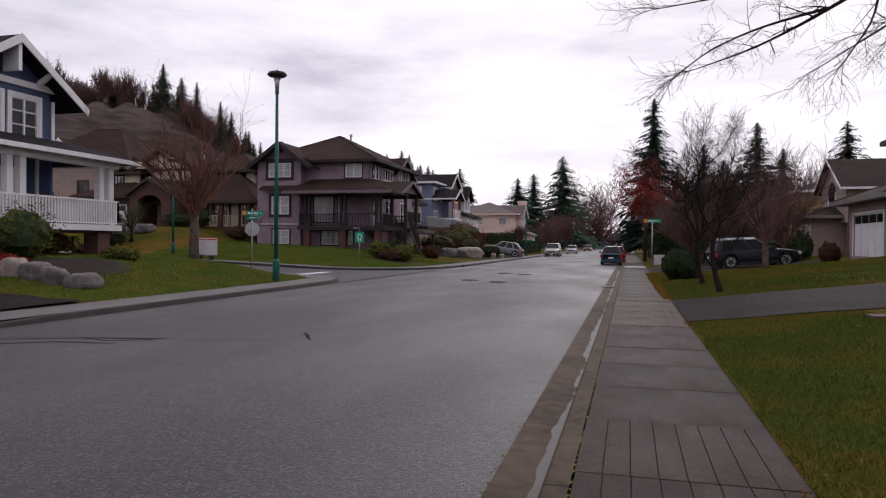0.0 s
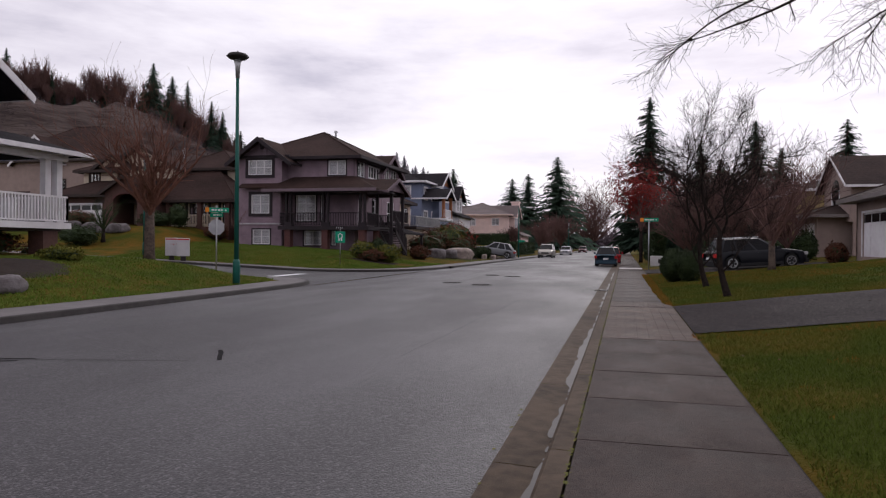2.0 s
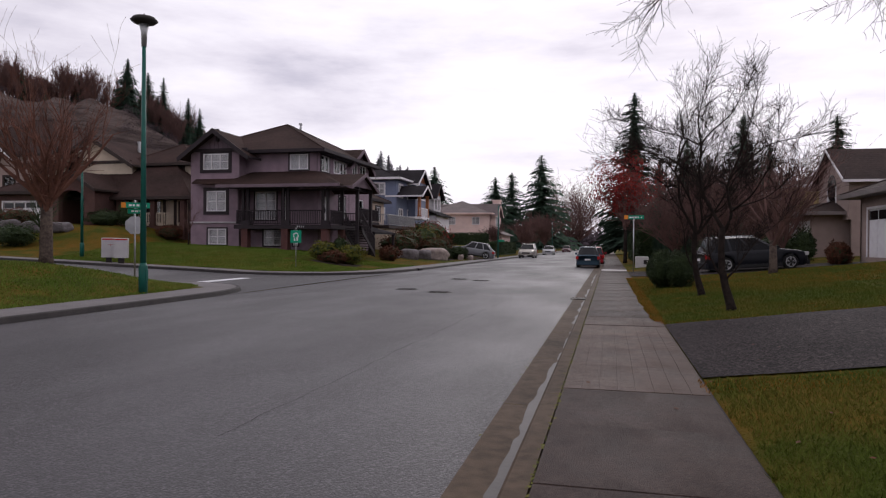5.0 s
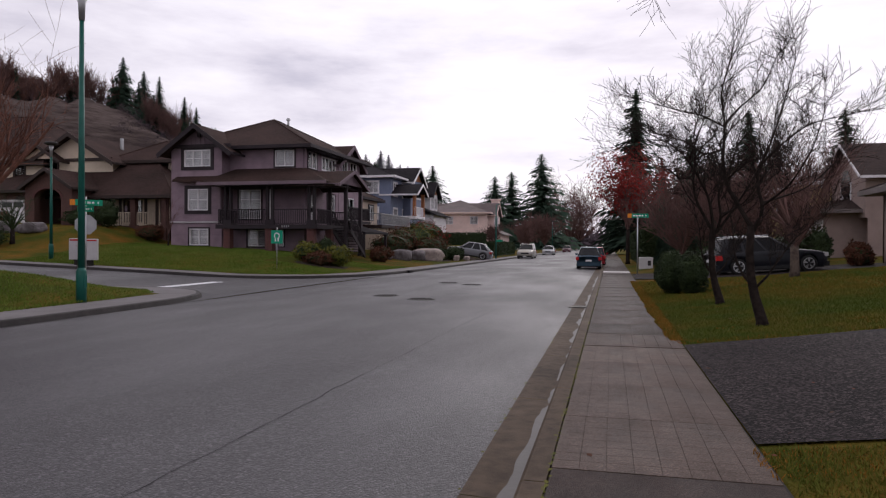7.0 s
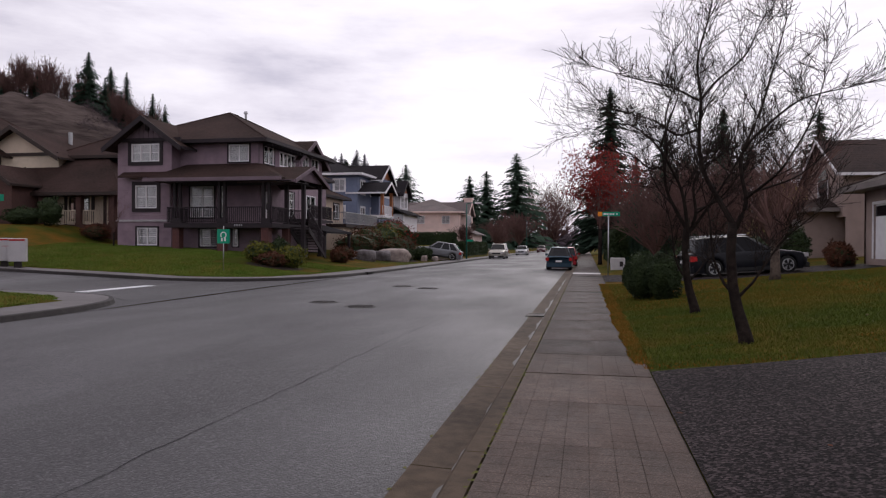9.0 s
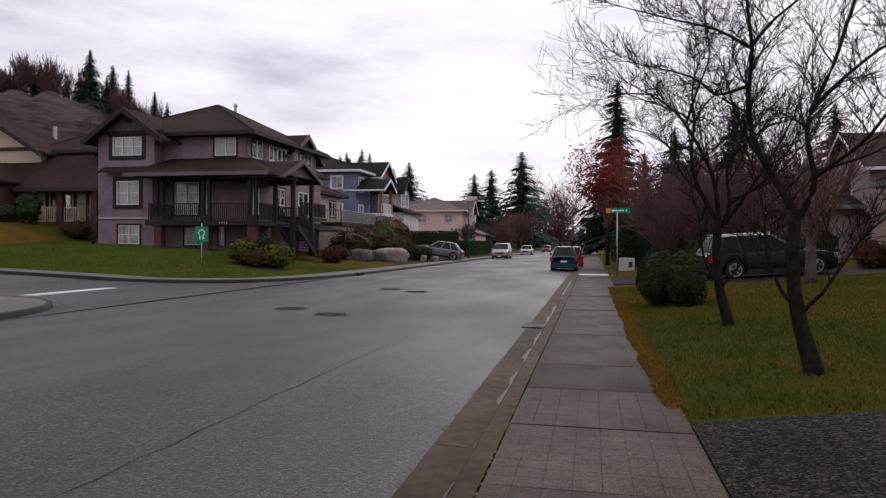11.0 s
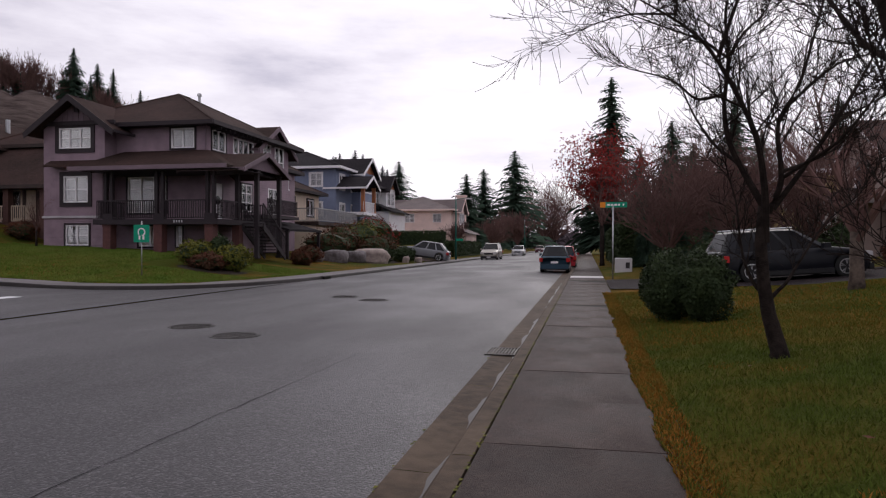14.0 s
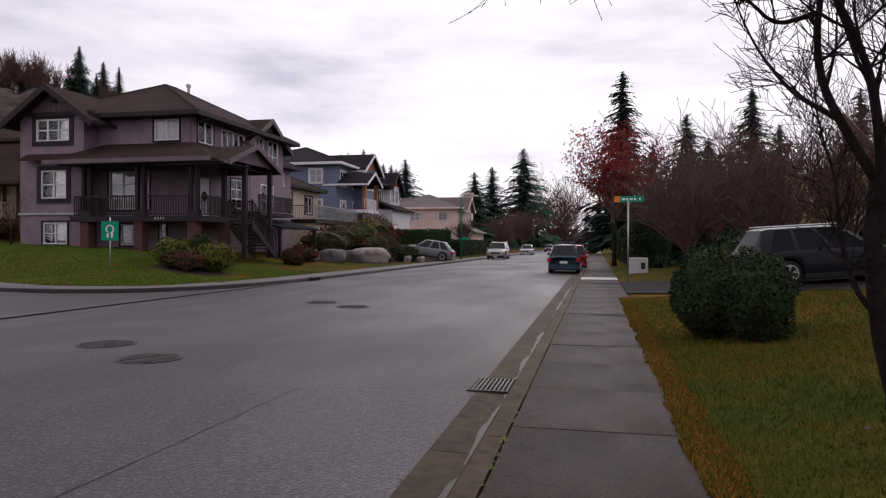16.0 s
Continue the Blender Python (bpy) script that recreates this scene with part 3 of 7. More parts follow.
def seam(pts, w):
    g = Geo()
    for a, b in zip(pts, pts[1:]):
        n = max(int((Vector(b) - Vector(a)).length / 0.25), 1)
        for i in range(n + 1):
            p = Vector(a).lerp(Vector(b), i / n)
            q = 0.05 * noise.noise((p.x * 2, p.y * 2, 0.3))
            ww = w * (0.5 + abs(noise.noise((p.x * 3, p.y * 3, 7))))
            zz = 0.004 + 0.08 * (1 - (2 * (p.x + 11.02) / 10.44 - 1) ** 2)
            t = (Vector(b) - Vector(a)).normalized()
            g.v += [(p.x + q - t.y * ww, p.y + q + t.x * ww, zz), (p.x + q + t.y * ww, p.y + q - t.x * ww, zz)]
        k = len(g.v) - 2 * (n + 1)
        for i in range(n):
            g.f.append((k + 2 * i, k + 2 * i + 1, k + 2 * i + 3, k + 2 * i + 2))
    return g


SEAMS = (([(-2.6, 13), (-2.5, 23), (-2.35, 28.6), (-0.62, 29.3)], 0.0045), ([(-9.8, 10.9), (-6.5, 11.3), (-5.0, 11.7)], 0.011), ([(-4.63, 11.9), (-5.12, 12.6)], 0.05), ([(-10.3, 10.4), (-9.4, 10.65), (-8.2, 11.0), (-7.4, 11.1), (-6.9, 11.3)], 0.04), ([(-9.3, 10.0), (-8.4, 10.5), (-7.3, 10.6)], 0.04), ([(-8.3, 11.0), (-7.6, 10.8), (-7.0, 11.1)], 0.035))
g_seams = Geo()
for pts, w in SEAMS:
    s = seam(pts, w)
    k = len(g_seams.v)
    g_seams.v += s.v
    g_seams.f += [tuple(i + k for i in f) for f in s.f]
solid("road_seams", g_seams, TAR, "dark tar-filled seams and cracks in the asphalt", "road repair", kind="structure")


def disc(r, z0, z1, n=28):
    g = Geo()
    g.tube([(0, 0, z0), (0, 0, z1)], [r, r], n)
    return g


def manhole(x, y, r=0.36):
    z = 0.08 * (1 - (2 * (x + 11.02) / 10.44 - 1) ** 2)
    t = thing("manhole_cover", "round dark cast-iron manhole cover set in the asphalt", "manhole cover", pose(x, y, z - 0.01), "manhole covers in the road")
    part("rim", disc(r + 0.05, 0, 0.016), IRON, t)
    part("lid", disc(r, 0, 0.022), IRON, t)
    for i in range(-3, 4):
        w = math.sqrt(max(r * r - (i * 0.09) ** 2, 0.01)) * 0.9
        part("rib", G((-w, i * 0.09 - 0.015, 0.02, w, i * 0.09 + 0.015, 0.027)), IRON, t)


for x, y in ((-6.24, 30.72), (-4.87, 29.75), (-6.02, 38.19), (-4.87, 37.25)):
    manhole(x, y)

drain = thing("storm_drain", "dark iron storm drain grate in the gutter", "storm drain", pose(-0.44, 29.42, 0.006))
part("frame", G((-0.24, -0.34, -0.01, 0.23, -0.31, 0.012), (-0.24, 0.31, -0.01, 0.23, 0.34, 0.012), (-0.24, -0.31, -0.01, -0.21, 0.31, 0.012), (0.2, -0.31, -0.01, 0.23, 0.31, 0.012)), IRON, drain)
# Thin black plate: the darkness under the grate is painted, no depth.
part("pit", G((-0.21, -0.31, -0.011, 0.2, 0.31, -0.006)), mat("drain_dark", (0.004, 0.004, 0.004), rough=0.9, bump=0), drain)
for i in range(9):
    part("bar", G((-0.2 + i * 0.045, -0.31, -0.006, -0.178 + i * 0.045, 0.31, 0.012)), STEEL_WORN, drain)
inlet = thing("kerb_inlet", "dark kerb inlet opening across the road", "storm drain", pose(-10.86, 49.3, 0.0))
part("hood", G((-0.12, -0.45, 0.11, 0.06, 0.45, 0.15)), IRON, inlet)
# Solid black box; its colour stands in for shade inside the inlet.
part("opening", G((-0.04, -0.4, 0.0, 0.055, 0.4, 0.11)), mat("inlet_dark", (0.006, 0.006, 0.006), rough=0.9, bump=0), inlet)
for x, y in ((4.6, 16.0 - 1.2), (5.5, 15.4)):
    t = thing("meter_box", "grey concrete water meter lid in the lawn", "meter lid", pose(x, y, lawn_z(x, y) + 0.0), "meter lids in the lawn")
    b = Geo(); b.bev(-0.32, -0.2, -0.05, 0.32, 0.2, 0.045, 0.015)
    part("lid", b, CONCRETE, t)
    part("handle", G((-0.08, -0.015, 0.045, 0.08, 0.015, 0.053)), IRON, t)

# ---- houses ----


def spot(axis, at, out):
    """A mapper from (along, outward, up) on a facade to the world."""
    if axis == "y":
        return lambda u, n, z: (u, at + out * n, z)
    return lambda u, n, z: (at + out * n, u, z)


def fbox(g, P, u0, n0, z0, u1, n1, z1):
    g.box(*P(u0, n0, z0), *P(u1, n1, z1))


def wall(parent, axis, at, out, u0, u1, z0, z1, material, holes=(), t=0.16, name="wall", label=""):
    P, g = spot(axis, at, out), Geo()
    us = sorted({u0, u1, *[min(max(h[k], u0), u1) for h in holes for k in (0, 1)]})
    zs = sorted({z0, z1, *[h[k] for h in holes for k in (2, 3)]})
    nu, nz = len(us), len(zs)
    for n in (0, -t):
        g.v += [P(u, n, z) for z in zs for u in us]
    full = {(i, j) for i in range(nu - 1) for j in range(nz - 1) if not any(h[0] < (us[i] + us[i + 1]) / 2 < h[1] and h[2] < (zs[j] + zs[j + 1]) / 2 < h[3] for h in holes)}
    K = lambda i, j, back: (nu * nz if back else 0) + j * nu + i
    for i, j in full:
        for back in (0, 1):
            g.f.append((K(i, j, back), K(i + 1, j, back), K(i + 1, j + 1, back), K(i, j + 1, back)))
        for di, dj, p, q in ((-1, 0, (i, j), (i, j + 1)), (1, 0, (i + 1, j), (i + 1, j + 1)), (0, -1, (i, j), (i + 1, j)), (0, 1, (i, j + 1), (i + 1, j + 1))):
            if (i + di, j + dj) not in full:
                g.f.append((K(*p, 0), K(*q, 0), K(*q, 1), K(*p, 1)))
    return wpart(name, g, material, parent, label)


def ring(g, P, u0, u1, z0, z1, f, n0, n1):
    """A rectangular frame in one piece."""
    k = len(g.v)
    for n in (n0, n1):
        for e in (0, f):
            g.v += [P(u0 + e, n, z0 + e), P(u1 - e, n, z0 + e), P(u1 - e, n, z1 - e), P(u0 + e, n, z1 - e)]
    for i in range(4):
        j = (i + 1) % 4
        g.f += [(k + i, k + j, k + 4 + j, k + 4 + i), (k + 8 + i, k + 12 + i, k + 12 + j, k + 8 + j), (k + i, k + 8 + i, k + 8 + j, k + j), (k + 4 + i, k + 4 + j, k + 12 + j, k + 12 + i)]


def window(parent, axis, at, out, u0, u1, z0, z1, cols=2, rows=2, frame_mat=None, trim=None, tw=0.16, blind=True, grid=0.035, name="window"):
    P = spot(axis, at, out)
    frame_mat = frame_mat or WHITE
    g, f = Geo(), 0.07
    ring(g, P, u0, u1, z0, z1, f, -0.08, 0.03)
    w = wpart(name, g, frame_mat, parent)
    for i in range(1, cols):
        u = u0 + (u1 - u0) * i / cols
        mg = Geo()
        fbox(mg, P, u - grid, -0.06, z0 + f, u + grid, 0.015, z1 - f)
        part("mullion", mg, frame_mat, w)
    for i in range(1, rows):
        z = z0 + (z1 - z0) * i / rows
        mg = Geo()
        fbox(mg, P, u0 + f, -0.055, z - grid * 0.7, u1 - f, 0.01, z + grid * 0.7)
        part("glazing_bar", mg, frame_mat, w)
    for i in range(cols):
        a, b = u0 + (u1 - u0) * i / cols, u0 + (u1 - u0) * (i + 1) / cols
        pg = Geo()
        fbox(pg, P, a + 0.035, -0.045, z0 + 0.05, b - 0.035, -0.035, z1 - 0.05)
        part("pane", pg, GLASS, w).visible_shadow = False
    bg = Geo()
    if blind:
        k = max(int((z1 - z0) / 0.12), 4)
        for i in range(k):
            z = z0 + (z1 - z0) * i / k
            fbox(bg, P, u0 + 0.01, -0.1, z + 0.004, u1 - 0.01, -0.085, z + (z1 - z0) / k - 0.004)
        part("blind", bg, BLIND, w, "closed white blind")
    # Flat dark panel behind the glass in place of a shaded interior.
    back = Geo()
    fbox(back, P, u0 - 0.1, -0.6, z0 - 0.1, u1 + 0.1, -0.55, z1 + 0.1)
    part("room", back, INSIDE, w, "dark backing panel painted as an unlit interior")
    if trim:
        tg = Geo()
        ring(tg, P, u0 - tw, u1 + tw, z0 - tw, z1 + tw, tw - 0.002, 0.0, 0.06)
        part("trim", tg, trim, w)
    sg = Geo()
    fbox(sg, P, u0 - 0.04, 0.03, z0 - 0.05, u1 + 0.04, 0.09, z0)
    part("sill", sg, frame_mat if not trim else trim, w)
    return w


def hip_roof(parent, x0, x1, y0, y1, z, rise, material, fascia, over=0.5, label="", t=0.14):
    x0, x1, y0, y1 = x0 - over, x1 + over, y0 - over, y1 + over
    wx, wy = x1 - x0, y1 - y0
    h = min(wx, wy) / 2
    if wx >= wy:
        r0, r1 = (x0 + h, (y0 + y1) / 2, z + rise), (x1 - h, (y0 + y1) / 2, z + rise)
        faces = [[(x0, y0, z), (x1, y0, z), r1, r0], [(x1, y1, z), (x0, y1, z), r0, r1], [(x0, y1, z), (x0, y0, z), r0], [(x1, y0, z), (x1, y1, z), r1]]
    else:
        r0, r1 = ((x0 + x1) / 2, y0 + h, z + rise), ((x0 + x1) / 2, y1 - h, z + rise)
        faces = [[(x0, y0, z), (x1, y0, z), r0], [(x1, y0, z), (x1, y1, z), r1, r0], [(x1, y1, z), (x0, y1, z), r1], [(x0, y1, z), (x0, y0, z), r0, r1]]
    g = Geo()
    for f in faces:
        g.slab(f, t)
    roof = wpart("roof", g, material, parent, label)
    e = ((x0 - 0.06, y0 - 0.08, z - 0.22, x1 + 0.06, y0, z + 0.01), (x0 - 0.06, y1, z - 0.22, x1 + 0.06, y1 + 0.08, z + 0.01), (x0 - 0.08, y0, z - 0.22, x0, y1, z + 0.01), (x1, y0, z - 0.22, x1 + 0.08, y1, z + 0.01))
    for q in e:
        part("gutter", G(q), fascia, roof)
    sf = G((x0, y0, z - 0.20, x1, y1, z - 0.17))
    part("soffit", sf, fascia, roof)
    caps = Geo()
    cs = [(x0, y0, z), (x1, y0, z), (x1, y1, z), (x0, y1, z)]
    ends = (r0, r1, r1, r0) if wx >= wy else (r0, r0, r1, r1)
    for c, r in zip(cs, ends):
        caps.tube([c, r], [0.06, 0.06], 5)
    caps.tube([r0, (r1[0] + 0.01, r1[1], r1[2])], [0.07, 0.07], 5)
    part("ridge_cap", caps, material, roof)
    return roof


def gable_roof(parent, x0, x1, y0, y1, z, rise, axis, material, fascia, over=0.5, gab=0.45, label="", t=0.14, board=0.24):
    """axis: the way the ridge runs."""
    if axis == "y":
        a0, a1, b0, b1 = x0 - over, x1 + over, y0 - gab, y1 + gab
        Q = lambda a, b, c: (a, b, c)
    else:
        a0, a1, b0, b1 = y0 - over, y1 + over, x0 - gab, x1 + gab
        Q = lambda a, b, c: (b, a, c)
    drop = rise * over / ((a1 - a0) / 2 - over)
    m, ze, zr = (a0 + a1) / 2, z - drop, z + rise
    g = Geo()
    g.slab([Q(a0, b0, ze), Q(a0, b1, ze), Q(m, b1, zr), Q(m, b0, zr)], t)
    g.slab([Q(a1, b0, ze), Q(m, b0, zr), Q(m, b1, zr), Q(a1, b1, ze)], t)
    roof = wpart("roof", g, material, parent, label)
    for b, s in ((b0, -1), (b1, 1)):
        for a in (a0, a1):
            bg = Geo()
            pts = [Q(a, b, ze + 0.03), Q(m, b, zr + 0.03), Q(m, b, zr - board), Q(a, b, ze - board)]
            d = Q(0, s * 0.05, 0)
            bg.push(pts, d)
            part("bargeboard", bg, fascia, roof)
    for a, s in ((a0, -1), (a1, 1)):
        part("gutter", G((*Q(a, b0, ze - 0.16), *Q(a + s * 0.1, b1, ze + 0.0))), fascia, roof)
    return roof


def gable_wall(parent, axis, at, out, u0, u1, z, rise, material, t=0.16, label=""):
    P, g = spot(axis, at, out), Geo()
    m = (u0 + u1) / 2
    a = [P(u0, -t, z), P(u1, -t, z), P(m, -t, z + rise)]
    d = Vector(P(0, t, 0)) - Vector(P(0, 0, 0))
    g.push(a, tuple(d))
    return wpart("gable", g, material, parent, label)


def box_house(parent, x0, x1, y0, y1, z0, z1, material, holes=None, label=""):
    """Four walls; holes: by side letter s (y0), n (y1), w (x0), e (x1)."""
    holes = holes or {}
    wall(parent, "y", y0, -1, x0, x1, z0, z1, material, holes.get("s", ()), label=label)
    wall(parent, "y", y1, 1, x0, x1, z0, z1, material, holes.get("n", ()))
    wall(parent, "x", x0, -1, y0 + 0.16, y1 - 0.16, z0, z1, material, holes.get("w", ()))
    wall(parent, "x", x1, 1, y0 + 0.16, y1 - 0.16, z0, z1, material, holes.get("e", ()))


def railing(parent, a, b, z0, z1, material, step=0.12, r=0.02, name="railing"):
    a, b = Vector(a), Vector(b)
    g = Geo()
    d = (b - a)
    n = max(int(d.length / step), 2)
    nrm = Vector((-d.y, d.x)).normalized() * 0.03
    for z, h in ((z0 + 0.1, 0.05), (z1, 0.07)):
        pts = [(a.x - nrm.x, a.y - nrm.y, z), (b.x - nrm.x, b.y - nrm.y, z), (b.x + nrm.x, b.y + nrm.y, z), (a.x + nrm.x, a.y + nrm.y, z)]
        g.slab(pts, h)
    rail = wpart(name, g, material, parent)
    bg = Geo()
    for i in range(n + 1):
        p = a.lerp(b, i / n)
        bg.box(p.x - r, p.y - r, z0 + 0.1, p.x + r, p.y + r, z1 - 0.06)
    tagged(part("baluster_infill", bg, material, rail), kind="stuff")
    return rail


def column(parent, x, y, z0, z1, w, material, name="post", cap=0.04):
    g = G((x - w, y - w, z0, x + w, y + w, z1))
    c = wpart(name, g, material, parent)
    e = cap + 0.003
    part("cap", G((x - w - e, y - w - e, z1 - 0.12, x + w + e, y + w + e, z1)), material, c)
    part("plinth", G((x - w - e, y - w - e, z0, x + w + e, y + w + e, z0 + 0.14)), material, c)
    return c


def garage_door(parent, axis, at, out, u0, u1, z0, z1, lights=True):
    P, g = spot(axis, at, out), Geo()
    rows, cols = 4, max(int((u1 - u0) / 1.1), 2)
    fbox(g, P, u0, -0.1, z0, u1, -0.07, z1)
    d = wpart("garage_door", g, WHITE, parent, "white panelled garage door")
    h = (z1 - z0) / rows
    for r in range(rows):
        pg = Geo()
        for c in range(cols):
            a = u0 + (u1 - u0) * c / cols
            fbox(pg, P, a + 0.08, -0.07, z0 + r * h + 0.07, a + (u1 - u0) / cols - 0.08, -0.045, z0 + (r + 1) * h - 0.07)
        part("panel", pg, CAR_GLASS if lights and r == rows - 1 else WHITE, d, "row of small dark panes" if lights and r == rows - 1 else "")
    tg = Geo()
    for a, b, c, e in ((u0 - 0.12, u0, z0, z1 + 0.12), (u1, u1 + 0.12, z0, z1 + 0.12), (u0, u1, z1, z1 + 0.12)):
        fbox(tg, P, a, 0.0, c, b, 0.03, e)
    part("surround", tg, WHITE, d)


def lavender_house():
    h = thing("house", "three-storey lavender house with charcoal trim and wraparound porch", "house", pose(-25, 58, 1.0))
    S, E = "y", "x"
    zb = 0.6
    # front bay
    w1, w2, w3 = (-28.62, -26.56, 6.97, 8.14), (-28.33, -26.75, 3.92, 5.42), (-28.2, -26.7, 1.5, 2.66)
    wall(h, S, 53.7, -1, -29.65, -25.7, zb, 8.35, LAVENDER, (w1, w2, w3), label="lavender lap siding")
    wall(h, E, -25.7, 1, 53.86, 54.7, zb, 8.35, LAVENDER)
    wall(h, E, -29.65, -1, 53.86, 65.6, zb, 8.35, LAVENDER)
    for w, c in ((w1, 3), (w2, 2), (w3, 2)):
        window(h, S, 53.7, -1, *w, c, 2, trim=CHARCOAL, tw=0.24 if w is not w3 else 0.1)
    gable_wall(h, S, 53.7, -1, -29.5, -25.3, 8.35, 1.4, LAV_BOARD, label="board and batten gable")
    for i in range(13):
        u = -29.5 + i * 0.35
        top = 8.35 + 1.35 * (1 - abs(u + 27.4) / 2.1)
        if top > 8.6:
            parts("batten", [(u - 0.03, 53.66, 8.4, u + 0.03, 53.698, top)], LAV_BOARD, h, True)
    wpart("gable_beam", G((-29.9, 53.55, 8.28, -25.0, 53.698, 8.5), (-27.51, 53.5, 9.0, -27.29, 53.655, 9.9)), CHARCOAL, h)
    gable_roof(h, -29.5, -25.3, 53.7, 60, 8.35, 1.5, "y", SHINGLE, CHARCOAL, over=0.72, gab=0.8, label="brown shingle gable roof", board=0.34)
    pent = Geo()
    pent.slab([(-29.2, 53.1, 5.98), (-25.2, 53.1, 5.98), (-25.2, 53.69, 6.3), (-29.2, 53.69, 6.3)], 0.1)
    wpart("pent_roof", pent, SHINGLE, h)
    wpart("band", G((-29.72, 53.62, 3.05, -25.7, 53.698, 3.17)), mat("grey_band", (0.45, 0.42, 0.44), rough=0.6, bump=0), h)
    # main body
    m1, m2, m2b = (-22.2, -20.75, 6.97, 8.1), (-24.95, -23.25, 3.35, 5.4), (-22.8, -22.5, 3.35, 5.4)
    m3, m3b = (-24.25, -22.75, 1.45, 2.6), (-21.9, -21.5, 1.45, 2.6)
    wall(h, S, 54.7, -1, -25.7, -20.0, zb, 8.35, LAVENDER, (m1, m2, m2b, m3, m3b))
    window(h, S, 54.7, -1, *m1, 2, 1, trim=CHARCOAL, tw=0.1)
    window(h, S, 54.7, -1, *m2, 2, 3, trim=CHARCOAL, tw=0.1)
    window(h, S, 54.7, -1, *m2b, 1, 1, trim=CHARCOAL, tw=0.06)
    window(h, S, 54.7, -1, *m3, 2, 2, trim=CHARCOAL, tw=0.1)
    window(h, S, 54.7, -1, *m3b, 1, 2, trim=CHARCOAL, tw=0.06)
    e1, e2, e3, ed = (55.2, 56.7, 6.9, 8.1), (57.6, 60.2, 7.0, 8.0), (58.6, 60.0, 3.6, 5.3), (55.4, 56.45, 2.92, 5.1)
    wall(h, E, -20.0, 1, 54.86, 60.8, zb, 8.35, LAVENDER, (e1, e2, e3, ed))
    window(h, E, -20.0, 1, *e1, 2, 1, trim=CHARCOAL, tw=0.1)
    window(h, E, -20.0, 1, *e2, 4, 1)
    window(h, E, -20.0, 1, *e3, 2, 3, trim=CHARCOAL, tw=0.08)
    dg = Geo()
    dg.box(-20.12, 55.42, 2.93, -20.05, 56.43, 5.08)
    dr = wpart("door", dg, WHITE, h, "white front door with an oval light")
    og = Geo()
    og.tube([(-20.05, 55.92, 4.1), (-20.03, 55.92, 4.1)], [0.26, 0.26], 20)
    part("oval_light", og, CAR_GLASS, dr)
    part("door_handle", G((-20.05, 56.3, 3.85, -20.0, 56.34, 4.0)), STEEL, dr)
    hip_roof(h, -29.6, -20.0, 54.7, 65.6, 8.38, 2.75, SHINGLE, CHARCOAL, over=0.75, label="dark brown hipped shingle roof with moss")
    parts("bracket", [(-19.9, 55.0 + i * 0.5, 8.0, -19.3, 55.08 + i * 0.5, 8.16) for i in range(11)], CHARCOAL, h, True)
    vent = Geo()
    vent.tube([(-24.6, 61.6, 10.4), (-24.6, 61.6, 11.5)], [0.09, 0.09], 10)
    v = wpart("roof_vent", vent, STEEL, h, "thin metal flue pipe")
    cp = Geo(); cp.tube([(-24.6, 61.6, 11.45), (-24.6, 61.6, 11.62)], [0.17, 0.13], 10)
    part("cowl", cp, STEEL, v)
    # east wing with its own gable
    q1, q2, q3 = (61.5, 62.6, 6.2, 8.2), (63.2, 64.6, 6.2, 8.2), (62.2, 64.0, 3.3, 5.3)
    wall(h, E, -19.97, 1, 60.8, 65.4, zb, 8.1, LAVENDER, (q1, q2, q3))
    for q in (q1, q2, q3):
        window(h, E, -19.97, 1, *q, 2, 2, trim=None)
    gable_wall(h, E, -19.97, 1, 60.8, 65.4, 8.1, 1.35, LAV_BOARD)
    gable_roof(h, -24.5, -19.97, 60.8, 65.4, 8.1, 1.4, "x", SHINGLE, LAV_BOARD, over=0.7, gab=0.4, board=0.3)
    wall(h, E, -20.8, 1, 65.4, 68.4, zb, 7.0, LAVENDER, ((66.3, 67.3, 5.6, 6.5),))
    window(h, E, -20.8, 1, 66.3, 67.3, 5.6, 6.5, 2, 1)
    hip_roof(h, -27.0, -20.8, 65.6, 68.4, 7.0, 1.0, SHINGLE, CHARCOAL, over=0.5)
    # porch: floor, brick piers, posts, rail, roof
    wpart("porch_floor", G((-25.2, 52.1, 2.62, -17.9, 54.69, 2.9), (-19.99, 54.69, 2.62, -17.9, 57.6, 2.9)), CHARCOAL, h)
    for x in (-24.45, -21.4, -18.45):
        column(h, x, 52.45, 0.7, 2.62, 0.24, BRICK_P, "brick_pier", 0.02)
        g2 = G((x - 0.26, 52.33, 2.9, x - 0.1, 52.53, 5.6), (x + 0.1, 52.33, 2.9, x + 0.26, 52.53, 5.6))
        p = wpart("porch_post", g2, CHARCOAL, h)
        part("base", G((x - 0.3, 52.28, 2.9, x + 0.3, 52.58, 3.2)), CHARCOAL, p)
    for x, y in ((-18.1, 54.6), (-16.95, 54.6), (-16.95, 57.4)):
        column(h, x, y, 2.9 if x < -17.5 else 0.8, 5.6, 0.11, CHARCOAL, "porch_post")
    column(h, -18.15, 54.7, 0.7, 2.62, 0.22, BRICK_P, "brick_pier", 0.0)
    for a, b in (((-25.1, 52.3), (-21.7, 52.3)), ((-21.1, 52.3), (-18.7, 52.3)), ((-18.05, 52.4), (-18.05, 54.5)), ((-25.1, 52.3), (-25.1, 54.6)), ((-18.0, 57.4), (-19.9, 57.4))):
        railing(h, a, b, 2.9, 3.92, CHARCOAL, 0.13, 0.018)
